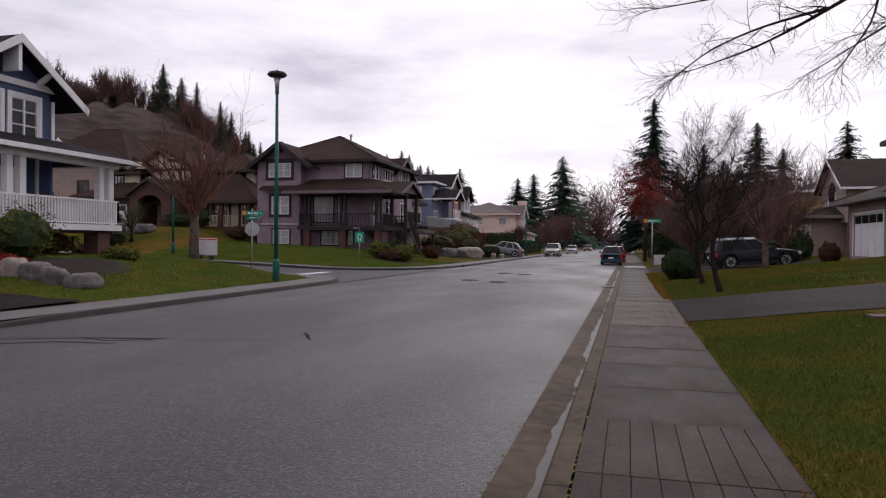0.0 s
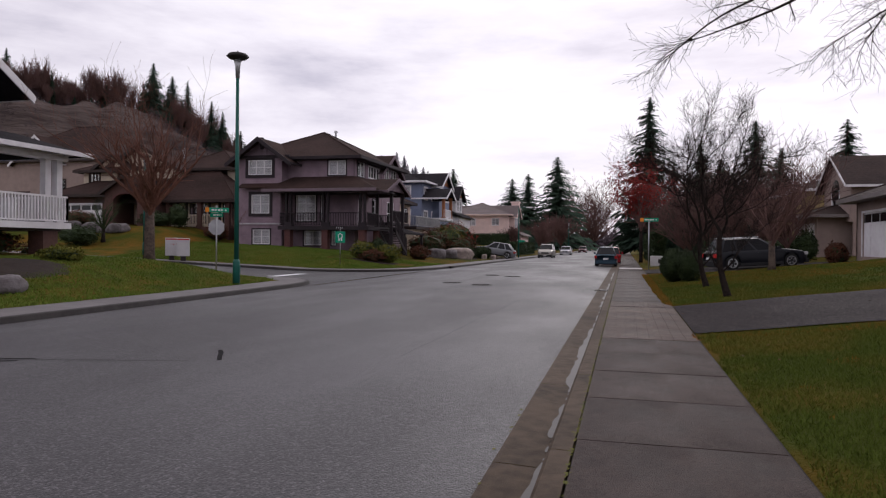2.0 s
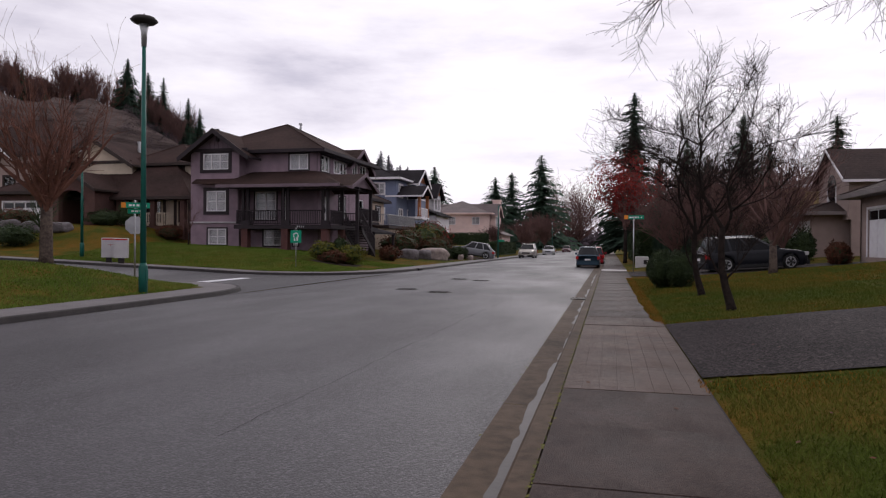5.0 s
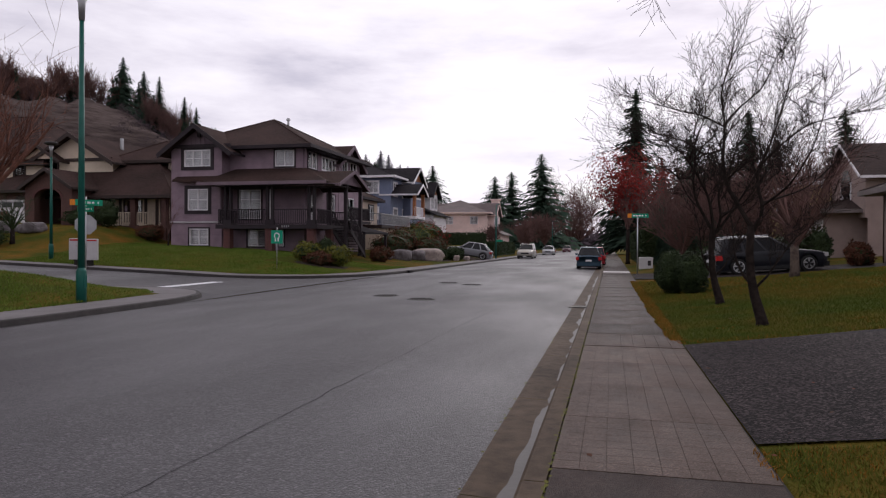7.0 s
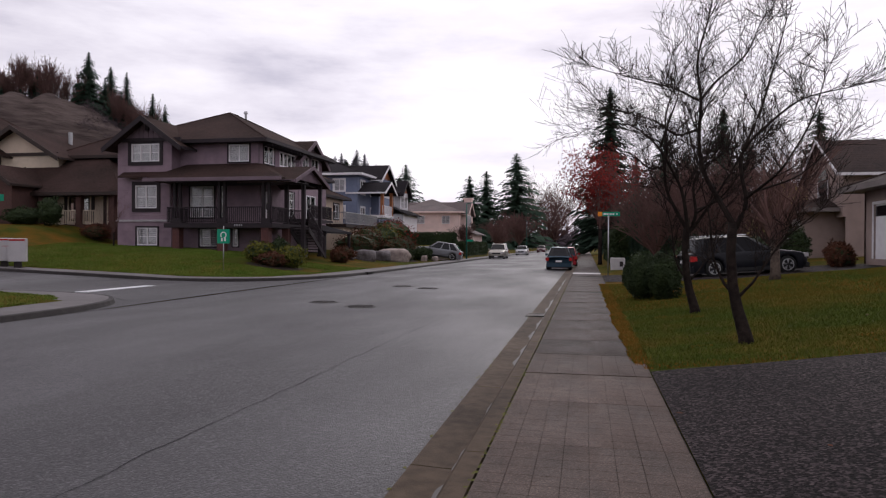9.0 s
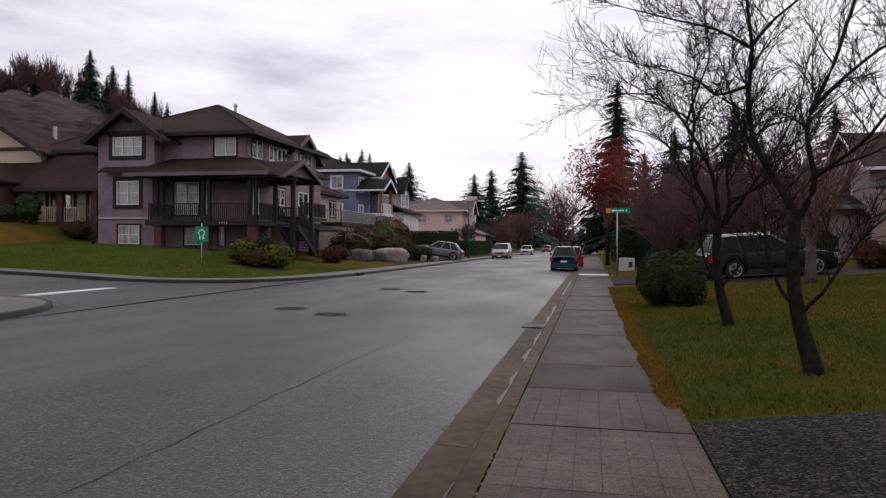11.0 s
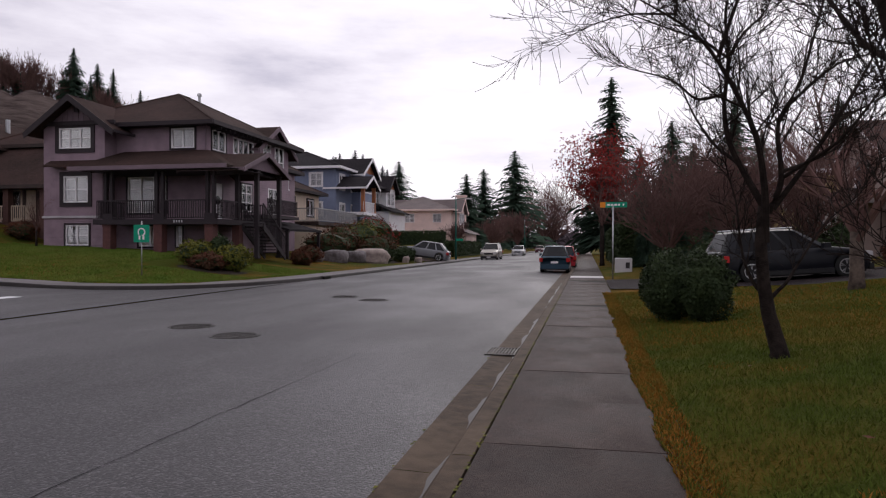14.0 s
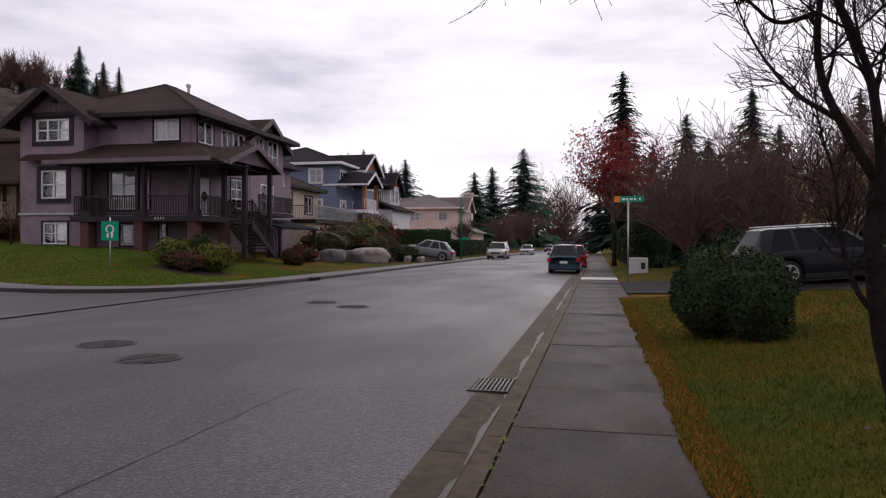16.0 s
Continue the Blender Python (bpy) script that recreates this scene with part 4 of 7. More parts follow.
    wpart("porch_beam", G((-25.3, 52.25, 5.45, -17.2, 52.6, 5.64), (-17.5, 52.6, 5.45, -17.2, 57.5, 5.64)), CHARCOAL, h)
    pr = Geo()
    z0, z1 = 5.66, 6.85
    pr.slab([(-26.2, 51.6, z0), (-17.2, 51.6, z0), (-19.95, 54.69, z1), (-25.2, 54.69, z1)], 0.12)
    pr.slab([(-17.2, 51.6, z0), (-17.2, 58.2, z0), (-19.99, 58.2, z1), (-19.99, 54.69, z1)], 0.12)
    pr.slab([(-26.2, 51.6, z0), (-25.2, 54.69, z1), (-26.2, 53.5, z0)], 0.12)
    r = wpart("porch_roof", pr, SHINGLE, h, "low brown shingle porch roof")
    parts("gutter", ((-26.3, 51.5, z0 - 0.2, -17.1, 51.6, z0 + 0.02),), LAV_BOARD, r)
    part("ceiling", G((-25.2, 51.65, 5.42, -16.65, 54.69, 5.45)), CHARCOAL, r)
    gable_wall(h, E, -16.75, 1, 52.5, 57.5, 5.62, 0.92, LAV_BOARD)
    gable_roof(h, -19.9, -16.75, 52.5, 57.5, 5.66, 0.95, "x", SHINGLE, LAV_BOARD, over=0.35, gab=0.3, board=0.22)
    # steps to the lawn
    for i in range(10):
        wpart("step", G((-17.88, 54.75 + i * 0.28, 2.68 - i * 0.18, -16.7, 55.07 + i * 0.28, 2.73 - i * 0.18)), CHARCOAL, h)
    for x in (-17.95, -16.68):
        sg = Geo()
        sg.push([(x, 54.75, 2.75), (x, 57.6, 0.95), (x, 57.6, 0.65), (x, 54.75, 2.4)], (0.06, 0, 0))
        wpart("stringer", sg, CHARCOAL, h)
        hg = Geo()
        hg.push([(x, 54.75, 3.85), (x, 57.6, 2.0), (x, 57.6, 1.93), (x, 54.75, 3.78)], (0.06, 0, 0))
        hr = wpart("handrail", hg, CHARCOAL, h)
        bg = Geo()
        for i in range(20):
            t = i / 19
            y = 54.75 + 2.85 * t
            bg.box(x + 0.01, y - 0.018, 2.75 - 1.8 * t, x + 0.045, y + 0.018, 3.8 - 1.85 * t)
        tagged(part("baluster_infill", bg, CHARCOAL, hr), kind="stuff")
    # garage level awning on the street side
    aw = Geo()
    aw.slab([(-19.9, 60.0, 3.15), (-17.5, 60.0, 2.55), (-17.5, 65.6, 2.55), (-19.9, 65.6, 3.15)], 0.14)
    wpart("awning_roof", aw, SHINGLE_D, h)
    for y in (60.2, 65.4):
        column(h, -17.7, y, 0.6, 2.45, 0.09, CHARCOAL, "awning_post")
    wpart("side_deck", G((-19.9, 58.6, 3.2, -18.2, 63.19, 3.4)), CHARCOAL, h)
    railing(h, (-18.3, 58.7), (-18.3, 63.1), 3.4, 4.4, CHARCOAL, 0.13, 0.018)
    parts("downpipe", ((-25.78, 53.58, 3.2, -25.70, 53.66, 5.9), (-20.06, 54.58, 6.6, -19.98, 54.66, 8.2)), LAV_BOARD, h, True)
    parts("house_number", [(-20.4 + i * 0.15, 52.085, 2.71, -20.33 + i * 0.15, 52.098, 2.83) for i in range(4)], SIGN_BACK, h, True)


lavender_house()


def blue_house():
    """The house with the white veranda at the first corner."""
    h = thing("house", "blue-sided house with white trim and raised white veranda", "house", pose(-25, 26, 0.7))
    # upper storey, gable to the road
    u1, u2 = (23.05, 24.35, 5.6, 7.2), (20.9, 22.6, 5.6, 7.2)
    wall(h, "x", -22.6, 1, 20.3, 25.1, 4.9, 7.75, BLUE, (u1, u2), label="dark blue lap siding")
    wall(h, "y", 25.1, 1, -33, -22.6, 0.5, 7.7, BLUE)
    wall(h, "y", 20.3, -1, -33, -22.6, 0.5, 7.7, BLUE)
    for u, c in ((u1, 2), (u2, 3)):
        window(h, "x", -22.6, 1, *u, c, 3, trim=WHITE, tw=0.16, blind=False)
    gable_wall(h, "x", -22.6, 1, 20.3, 25.1, 7.75, 1.55, BLUE)
    wpart("gable_band", G((-22.598, 19.9, 7.62, -22.5, 25.5, 7.86), (-22.598, 24.98, 4.9, -22.52, 25.12, 7.3)), WHITE, h)
    gable_roof(h, -33, -22.6, 20.3, 25.1, 7.75, 1.6, "x", SHINGLE_D, WHITE, over=0.9, gab=0.9, board=0.3, label="dark shingle roof with white bargeboards")
    wpart("gable_post", G((-22.5, 22.62, 8.0, -21.75, 22.78, 9.2)), WHITE, h)
    br = Geo()
    br.push([(-22.5, 24.2, 7.7), (-21.75, 24.2, 8.2), (-21.75, 24.2, 8.36), (-22.5, 24.2, 7.95)], (0, 0.14, 0))
    wpart("bracket", br, WHITE, h)
    # main floor wall behind the veranda
    d1, d2 = (19.0, 22.0, 2.95, 4.45), (22.7, 23.7, 2.3, 4.4)
    wall(h, "x", -23.2, 1, 18.16, 24.9, 0.4, 4.9, BLUE, (d1, d2))
    window(h, "x", -23.2, 1, *d1, 4, 2, trim=WHITE, tw=0.14, blind=False)
    window(h, "x", -23.2, 1, *d2, 2, 3, trim=WHITE, tw=0.12, blind=False)
    wpart("corner_board", G((-23.19, 24.78, 2.2, -23.1, 24.92, 4.9)), WHITE, h)
    # veranda
    wpart("veranda_floor", G((-24.6, 15.0, 2.05, -20.35, 26.45, 2.28)), WHITE, h)
    wpart("underside", G((-24.5, 15.1, 1.95, -20.6, 26.2, 2.05)), BROWN_WOOD, h)
    railing(h, (-20.45, 15.0), (-20.45, 26.35), 2.28, 3.3, WHITE, 0.14, 0.028)
    railing(h, (-20.45, 26.35), (-24.5, 26.35), 2.28, 3.3, WHITE, 0.14, 0.028)
    for y in (15.6, 16.1, 21.2, 21.75, 25.6, 26.15):
        column(h, -20.75, y, 2.28, 4.75, 0.13, WHITE, "veranda_post")
    wpart("veranda_beam", G((-20.95, 14.8, 4.65, -20.55, 26.5, 4.95)), WHITE, h)
    vr = Geo()
    vr.slab([(-20.1, 14.5, 5.0), (-20.1, 27.1, 5.0), (-22.59, 26.0, 5.75), (-22.59, 14.5, 5.75)], 0.12)
    vr.slab([(-20.1, 27.1, 5.0), (-25.0, 27.1, 5.0), (-24.0, 25.12, 5.75), (-22.59, 25.12, 5.75)], 0.12)
    r = wpart("veranda_roof", vr, SHINGLE_D, h, "low dark shingle veranda roof")
    parts("gutter", ((-20.1, 14.5, 4.85, -19.98, 27.2, 5.02), (-25, 27.1, 4.85, -20.1, 27.2, 5.02)), WHITE, r)
    parts("rafter_tail", [(-20.5, 14.8 + i * 0.6, 4.84, -20.12, 14.9 + i * 0.6, 4.95) for i in range(20)], WHITE, r)
    gable_roof(h, -22.6, -20.3, 14.2, 18.8, 5.0, 1.5, "x", SHINGLE_D, WHITE, over=0.4, gab=0.4, board=0.26)
    gable_wall(h, "x", -20.32, 1, 14.4, 18.6, 5.0, 1.3, CREAM)
    for y in (25.6, 21.4, 16.0):
        column(h, -20.85, y, 0.3, 1.95, 0.34, BROWN_BRICK, "brick_pier", 0.0)


blue_house()


def brown_house():
    h = thing("house", "cream and brown-brick house with arched brick entry", "house", pose(-40, 58, 2.4))
    z = 1.6
    # low range behind the porch
    a1, a2 = (-36.9, -35.2, 3.3, 5.0), (-33.6, -32.9, 3.3, 5.0)
    wall(h, "y", 58.0, -1, -44.6, -32.0, z, 5.2, CREAM, (a1, a2), label="cream stucco with brown corner boards")
    window(h, "y", 58.0, -1, *a1, 2, 1, BROWN_WOOD, blind=False)
    window(h, "y", 58.0, -1, *a2, 1, 1, BROWN_WOOD, blind=False)
    wall(h, "x", -32.0, 1, 58.16, 66, z, 5.2, CREAM)
    parts("corner_board", [(x, 57.94, z, x + 0.24, 57.998, 5.15) for x in (-38.2, -37.3, -35.0, -34.0, -32.7)], BROWN_WOOD, h, True)
    hip_roof(h, -44.6, -32.0, 57.0, 64.5, 5.25, 3.05, SHINGLE, BROWN_WOOD, over=0.7, label="dark brown hipped shingle roof")
    wpart("porch_floor", G((-38.4, 56.7, 1.4, -32.2, 57.99, 2.95)), BROWN_BRICK, h)
    for x in (-38.2, -35.1, -32.4):
        column(h, x, 56.9, 2.95, 5.1, 0.2, BROWN_BRICK, "porch_post")
    for a, b in ((-37.9, -35.4), (-34.8, -33.6)):
        railing(h, (a, 56.85), (b, 56.85), 2.95, 4.0, CREAM, 0.14, 0.022)
    parts("downpipe", ((-32.12, 57.86, 1.8, -32.02, 57.94, 5.1),), CREAM, h, True)
    # arched brick entry
    x0, x1, xm, y0, y1 = -42.9, -38.7, -40.85, 54.6, 55.1
    arc = [(xm + 1.2 * math.cos(math.pi * i / 12), 4.95 + 0.75 * math.sin(math.pi * i / 12)) for i in range(13)]
    arch = Geo()
    right = [(x1, z), (x1, 5.95), (xm, 7.15)] + list(reversed(arc[:7])) + [(xm + 1.2, z)]
    left = [(x0, z), (xm - 1.2, z)] + list(reversed(arc[6:])) + [(xm, 7.15), (x0, 5.95)]
    arch.push([(x, y0, zz) for x, zz in right], (0, y1 - y0, 0))
    arch.push([(x, y0, zz) for x, zz in left], (0, y1 - y0, 0))
    wpart("brick_arch", arch, BROWN_BRICK, h, "brown brick arch")
    trim = Geo()
    for (xa, za), (xb, zb) in zip(arc, arc[1:]):
        k = 1.16
        up = lambda x, q: (xm + (x - xm) * k, 4.95 + (q - 4.95) * k)
        trim.push([(xa, y0 - 0.05, za), (xb, y0 - 0.05, zb), (up(xb, zb)[0], y0 - 0.05, up(xb, zb)[1]), (up(xa, za)[0], y0 - 0.05, up(xa, za)[1])], (0, 0.048, 0))
    wpart("arch_course", trim, BRICK_P, h, "soldier course of darker brick")
    parts("entry_wall", ((x0, y1, z, x0 + 0.25, 58, 5.9), (x1 - 0.25, y1, z, x1, 58, 5.9)), BROWN_BRICK, h, True)
    door = wpart("door", G((-41.5, 57.88, 2.9, -40.3, 57.99, 5.0)), BROWN_WOOD, h)
    part("sidelight", G((-40.2, 57.9, 3.1, -39.9, 57.98, 4.9)), CAR_GLASS, door)
    gable_roof(h, x0, x1, 54.6, 60.5, 5.95, 1.3, "y", SHINGLE, BROWN_WOOD, over=0.3, gab=0.4, board=0.26)
    # tall gable behind the entry
    g1 = (-46.1, -44.4, 7.35, 8.3)
    wall(h, "y", 59.5, -1, -46.4, -39.1, 5.5, 8.5, CREAM, (g1,))
    window(h, "y", 59.5, -1, *g1, 3, 1, BROWN_WOOD, trim=BROWN_WOOD, tw=0.12, blind=False)
    wall(h, "x", -39.1, 1, 59.66, 67, 5.5, 8.5, CREAM)
    gable_wall(h, "y", 59.49, -1, -46.4, -39.1, 8.5, 1.95, TAN, label="tan stucco gable")
    gable_roof(h, -46.4, -39.1, 59.4, 68, 8.5, 2.15, "y", SHINGLE, BROWN_WOOD, over=0.6, gab=0.7, board=0.34, label="steep dark brown gable roof")
    wpart("timber", G((-46.4, 59.4, 8.35, -39.1, 59.485, 8.6)), BROWN_WOOD, h)
    vent = Geo(); vent.tube([(-41.4, 63.5, 9.6), (-41.4, 63.5, 10.8)], [0.16, 0.16], 10)
    wpart("roof_vent", vent, STEEL, h, "metal roof vent")
    # small gable beside it
    gable_wall(h, "y", 58.8, -1, -47.4, -43.7, 8.55, 1.0, TAN)
    gable_roof(h, -47.4, -43.7, 58.8, 63.5, 8.55, 1.15, "y", SHINGLE, BROWN_WOOD, over=0.35, gab=0.35, board=0.26)
    # upper wing beside the lavender house
    b1 = (-36.6, -35.1, 7.1, 8.2)
    wall(h, "y", 61.0, -1, -40.2, -34.2, 5.2, 8.4, CREAM, (b1,))
    window(h, "y", 61.0, -1, *b1, 3, 2, BROWN_WOOD, trim=BROWN_WOOD, tw=0.08, blind=False)
    wall(h, "x", -34.2, 1, 61.16, 68, 5.2, 8.4, CREAM, ((61.5, 62.9, 7.1, 8.2),))
    window(h, "x", -34.2, 1, 61.5, 62.9, 7.1, 8.2, 2, 2, BROWN_WOOD, trim=BROWN_WOOD, tw=0.08, blind=False)
    hip_roof(h, -40.2, -34.2, 61.0, 68.5, 8.42, 2.1, SHINGLE, BROWN_WOOD, over=0.65)
    # wing over the garage
    wall(h, "y", 59.0, -1, -49.0, -45.4, 5.2, 8.2, CREAM, ((-48.3, -47.2, 7.0, 8.1),))
    window(h, "y", 59.0, -1, -48.3, -47.2, 7.0, 8.1, 3, 2, BROWN_WOOD, trim=BROWN_WOOD, tw=0.1, blind=False)
    wall(h, "x", -49.0, -1, 59.16, 66, 5.2, 8.2, CREAM)
    hip_roof(h, -49.0, -45.4, 59.0, 66, 8.22, 1.1, SHINGLE, BROWN_WOOD, over=0.6)
    # garage range
    wall(h, "y", 56.4, -1, -50.0, -43.2, z, 5.7, BROWN_BRICK, ((-49.2, -44.8, 2.7, 4.9),))
    garage_door(h, "y", 56.4, -1, -49.2, -44.8, 2.7, 4.9)
    wall(h, "x", -50.0, -1, 56.56, 66, z, 5.7, CREAM)
    hip_roof(h, -50.0, -43.2, 56.4, 65, 5.75, 1.9, SHINGLE, BROWN_WOOD, over=0.6)


brown_house()


def tall_beige_house():
    h = thing("house", "tall pale beige house with steep brown roof", "house", pose(-59.6, 72, 2.4))
    w1, w2 = (-59.0, -57.6, 6.6, 8.2), (-63.2, -61.6, 4.6, 6.6)
    wall(h, "y", 66.0, -1, -67.6, -52.6, 1.6, 10.3, BEIGE, (w1, w2), label="beige stucco")
    window(h, "y", 66.0, -1, *w1, 2, 3, BROWN_WOOD, trim=BROWN_WOOD, tw=0.1, blind=False)
    window(h, "y", 66.0, -1, *w2, 2, 2, BROWN_WOOD, blind=False)
    wall(h, "x", -52.6, 1, 66.16, 78, 1.6, 10.3, BEIGE)
    wall(h, "x", -67.6, -1, 66.16, 78, 1.6, 10.3, BEIGE)
    wpart("chimney_breast", G((-55.0, 65.6, 1.6, -53.8, 65.998, 9.7)), BEIGE, h)
    gable_wall(h, "y", 65.9, -1, -64.1, -58.1, 10.3, 2.6, BEIGE)
    gable_roof(h, -64.1, -58.1, 65.9, 74, 10.3, 2.7, "y", SHINGLE, WHITE, over=0.5, gab=0.5, board=0.28)
    hip_roof(h, -67.6, -52.6, 66.2, 78, 10.3, 4.6, SHINGLE, BROWN_WOOD, over=0.7, label="steep brown shingle roof")
    for x in (-57.2, -63.4):
        aw = Geo()
        aw.slab([(x - 1.6, 64.9, 5.8), (x + 1.6, 64.9, 5.8), (x + 1.2, 65.99, 7.0), (x - 1.2, 65.99, 7.0)], 0.1)
        wpart("awning_roof", aw, SHINGLE, h)


tall_beige_house()


def street_house(name_label, x0, x1, y0, y1, zg, floors, material, roof, trim, gable=None, deck=None, porch=None, base=None, lower=None):
    """A house of the far row: its south face and its street face are seen."""
    h = thing("house", name_label, "house", pose((x0 + x1) / 2, (y0 + y1) / 2, zg))
    zt = zg + floors * 2.8
    hs, he = [], []
    for f in range(floors):
        z = zg + f * 2.8
        for u in ((x1 - 6.6, x1 - 5.2), (x1 - 2.6, x1 - 1.4)):
            hs.append((*u, z + 1.0, z + 2.2))
        n = max(int((y1 - y0) / 3), 2)
        for i in range(n):
            u = y0 + (y1 - y0) * (i + 0.5) / n
            he.append((u - 0.7, u + 0.7, z + 0.75, z + 2.15))
    box_house(h, x0, x1, y0, y1, zg - 1.0, zt, material, {"s": hs, "e": he})
    for u in hs:
        window(h, "y", y0, -1, *u, 2, 2, trim=trim, tw=0.12)
    for u in he:
        window(h, "x", x1, 1, *u, 2, 2, trim=trim, tw=0.12)
    hip_roof(h, x0, x1, y0, y1, zt + 0.02, 2.1, roof, trim, over=0.6)
    if gable:
        ya, yb, gx, gm = gable
        wall(h, "x", gx, 1, ya, yb, zg, zt, gm, ((ya + 0.5, (ya + yb) / 2 - 0.15, zt - 2.0, zt - 0.5), ((ya + yb) / 2 + 0.15, yb - 0.5, zt - 2.0, zt - 0.5)))
        window(h, "x", gx, 1, ya + 0.5, (ya + yb) / 2 - 0.15, zt - 2.0, zt - 0.5, 2, 2, trim=WHITE, tw=0.1)
        window(h, "x", gx, 1, (ya + yb) / 2 + 0.15, yb - 0.5, zt - 2.0, zt - 0.5, 2, 2, trim=WHITE, tw=0.1)
        wall(h, "y", ya, -1, x1, gx - 0.16, zg, zt, material)
        gable_wall(h, "x", gx, 1, ya, yb, zt, 1.5, ORANGE_WOOD if gm is not PINK else PINK)
        gable_roof(h, x0 + 2, gx, ya, yb, zt, 1.6, "x", roof, trim, over=0.5, gab=0.5, board=0.28)
    if porch:
        ya, yb, px, pz = porch
        wpart("porch_floor", G((x1, ya, pz - 0.3, px, yb, pz)), trim, h)
        for y in (ya + 0.2, yb - 0.2):
            column(h, px - 0.2, y, pz, pz + 2.5, 0.16, ORANGE_WOOD if trim is WHITE else trim, "porch_post")
        gable_roof(h, x1 - 1, px, ya, yb, pz + 2.55, 1.0, "x", roof, trim, over=0.4, gab=0.3)
        railing(h, (px - 0.1, ya), (px - 0.1, yb), pz, pz + 1.0, trim, 0.14, 0.02)
    if deck:
        ya, yb, dx, dz, dm = deck
        wpart("deck", G((x1, ya, dz - 0.3, dx, yb, dz)), BROWN_WOOD, h)
        wpart("deck_wall", G((x1, ya + 0.1, zg - 1.2, dx - 0.3, yb - 0.1, dz - 0.3)), dm, h)
        railing(h, (dx - 0.05, ya), (dx - 0.05, yb), dz, dz + 1.05, STEEL, 0.16, 0.018)
        railing(h, (x1, ya + 0.05), (dx, ya + 0.05), dz, dz + 1.05, STEEL, 0.16, 0.018)
    if lower:
        ya, yb, lx, lz = lower
        lr = Geo()
        lr.slab([(lx + 0.5, ya - 0.5, lz), (lx + 0.5, yb + 0.5, lz), (x1, yb + 0.5, lz + 1.0), (x1, ya - 0.5, lz + 1.0)], 0.14)
        wpart("lower_roof", lr, roof, h)
        box_house(h, x1, lx, ya, yb, zg - 1, lz, material)
    return h


street_house("tan stucco house with brown roof and railed deck", -32, -22.8, 70.2, 78.2, 0.5, 2, TAN, SHINGLE, CHARCOAL, deck=(70.4, 79.6, -19.7, 3.4, TAN))
street_house("slate-blue house with white trim and cedar porch posts", -33, -22.6, 82, 92, 3.4, 2, SLATE_BLUE, SHINGLE_D, WHITE, gable=(86.6, 91.6, -21.7, SLATE_BLUE), porch=(82.4, 86.2, -19.9, 4.7))
street_house("white house with black trim and dark roof", -33, -23.2, 95.5, 104.5, 2.7, 2, WHITE, SHINGLE_D, CHARCOAL, gable=(98.6, 102.4, -22.5, WHITE), lower=(96, 103, -21.4, 5.4))
street_house("wide pink stucco house with grey tiled roof", -28, -17.6, 113.5, 124, 0.9, 2, PINK, PINK_ROOF, PINK, gable=(115, 119.5, -16.8, PINK), lower=(114, 123, -15.6, 3.2))
pk_ch = G((-18.3, 121.4, 5, -17.1, 122.8, 8.8), (-18.45, 121.25, 8.8, -16.95, 122.95, 9.0))
solid("chimney", pk_ch, PINK, "pink stucco chimney against the house wall", "chimney")


def garage_house():
    """The house beside the wide driveway."""
    h = thing("house", "pinkish beige stucco house with white double garage door", "house", pose(18, 42, 1.2))
    z = 0.9
    gd = (40.2, 44.9, z + 0.25, z + 2.5)
    wall(h, "x", 12.4, -1, 38.6, 45.9, z, 4.15, BEIGE, (gd,), label="pinkish beige stucco")
    garage_door(h, "x", 12.4, -1, *gd)
    wall(h, "y", 45.9, 1, 12.4, 24, z, 4.15, BEIGE)
    wall(h, "y", 38.6, -1, 12.56, 24, z, 4.15, BEIGE)
    hip_roof(h, 12.4, 22, 38.6, 45.9, 4.2, 1.7, TILE_ROOF, EAVE, over=0.75, label="dark brown tiled roof")
    uw = (40.5, 42.2, 5.6, 7.0)
    wall(h, "x", 14.6, -1, 37.0, 44.4, 4.2, 7.4, BEIGE, (uw,))
    window(h, "x", 14.6, -1, *uw, 2, 2, trim=WHITE, tw=0.1)
    wall(h, "y", 44.4, 1, 14.76, 24, 4.2, 7.4, BEIGE)
    hip_roof(h, 14.6, 24, 36, 44.4, 7.45, 2.0, TILE_ROOF, BROWN_WOOD, over=0.8)


garage_house()


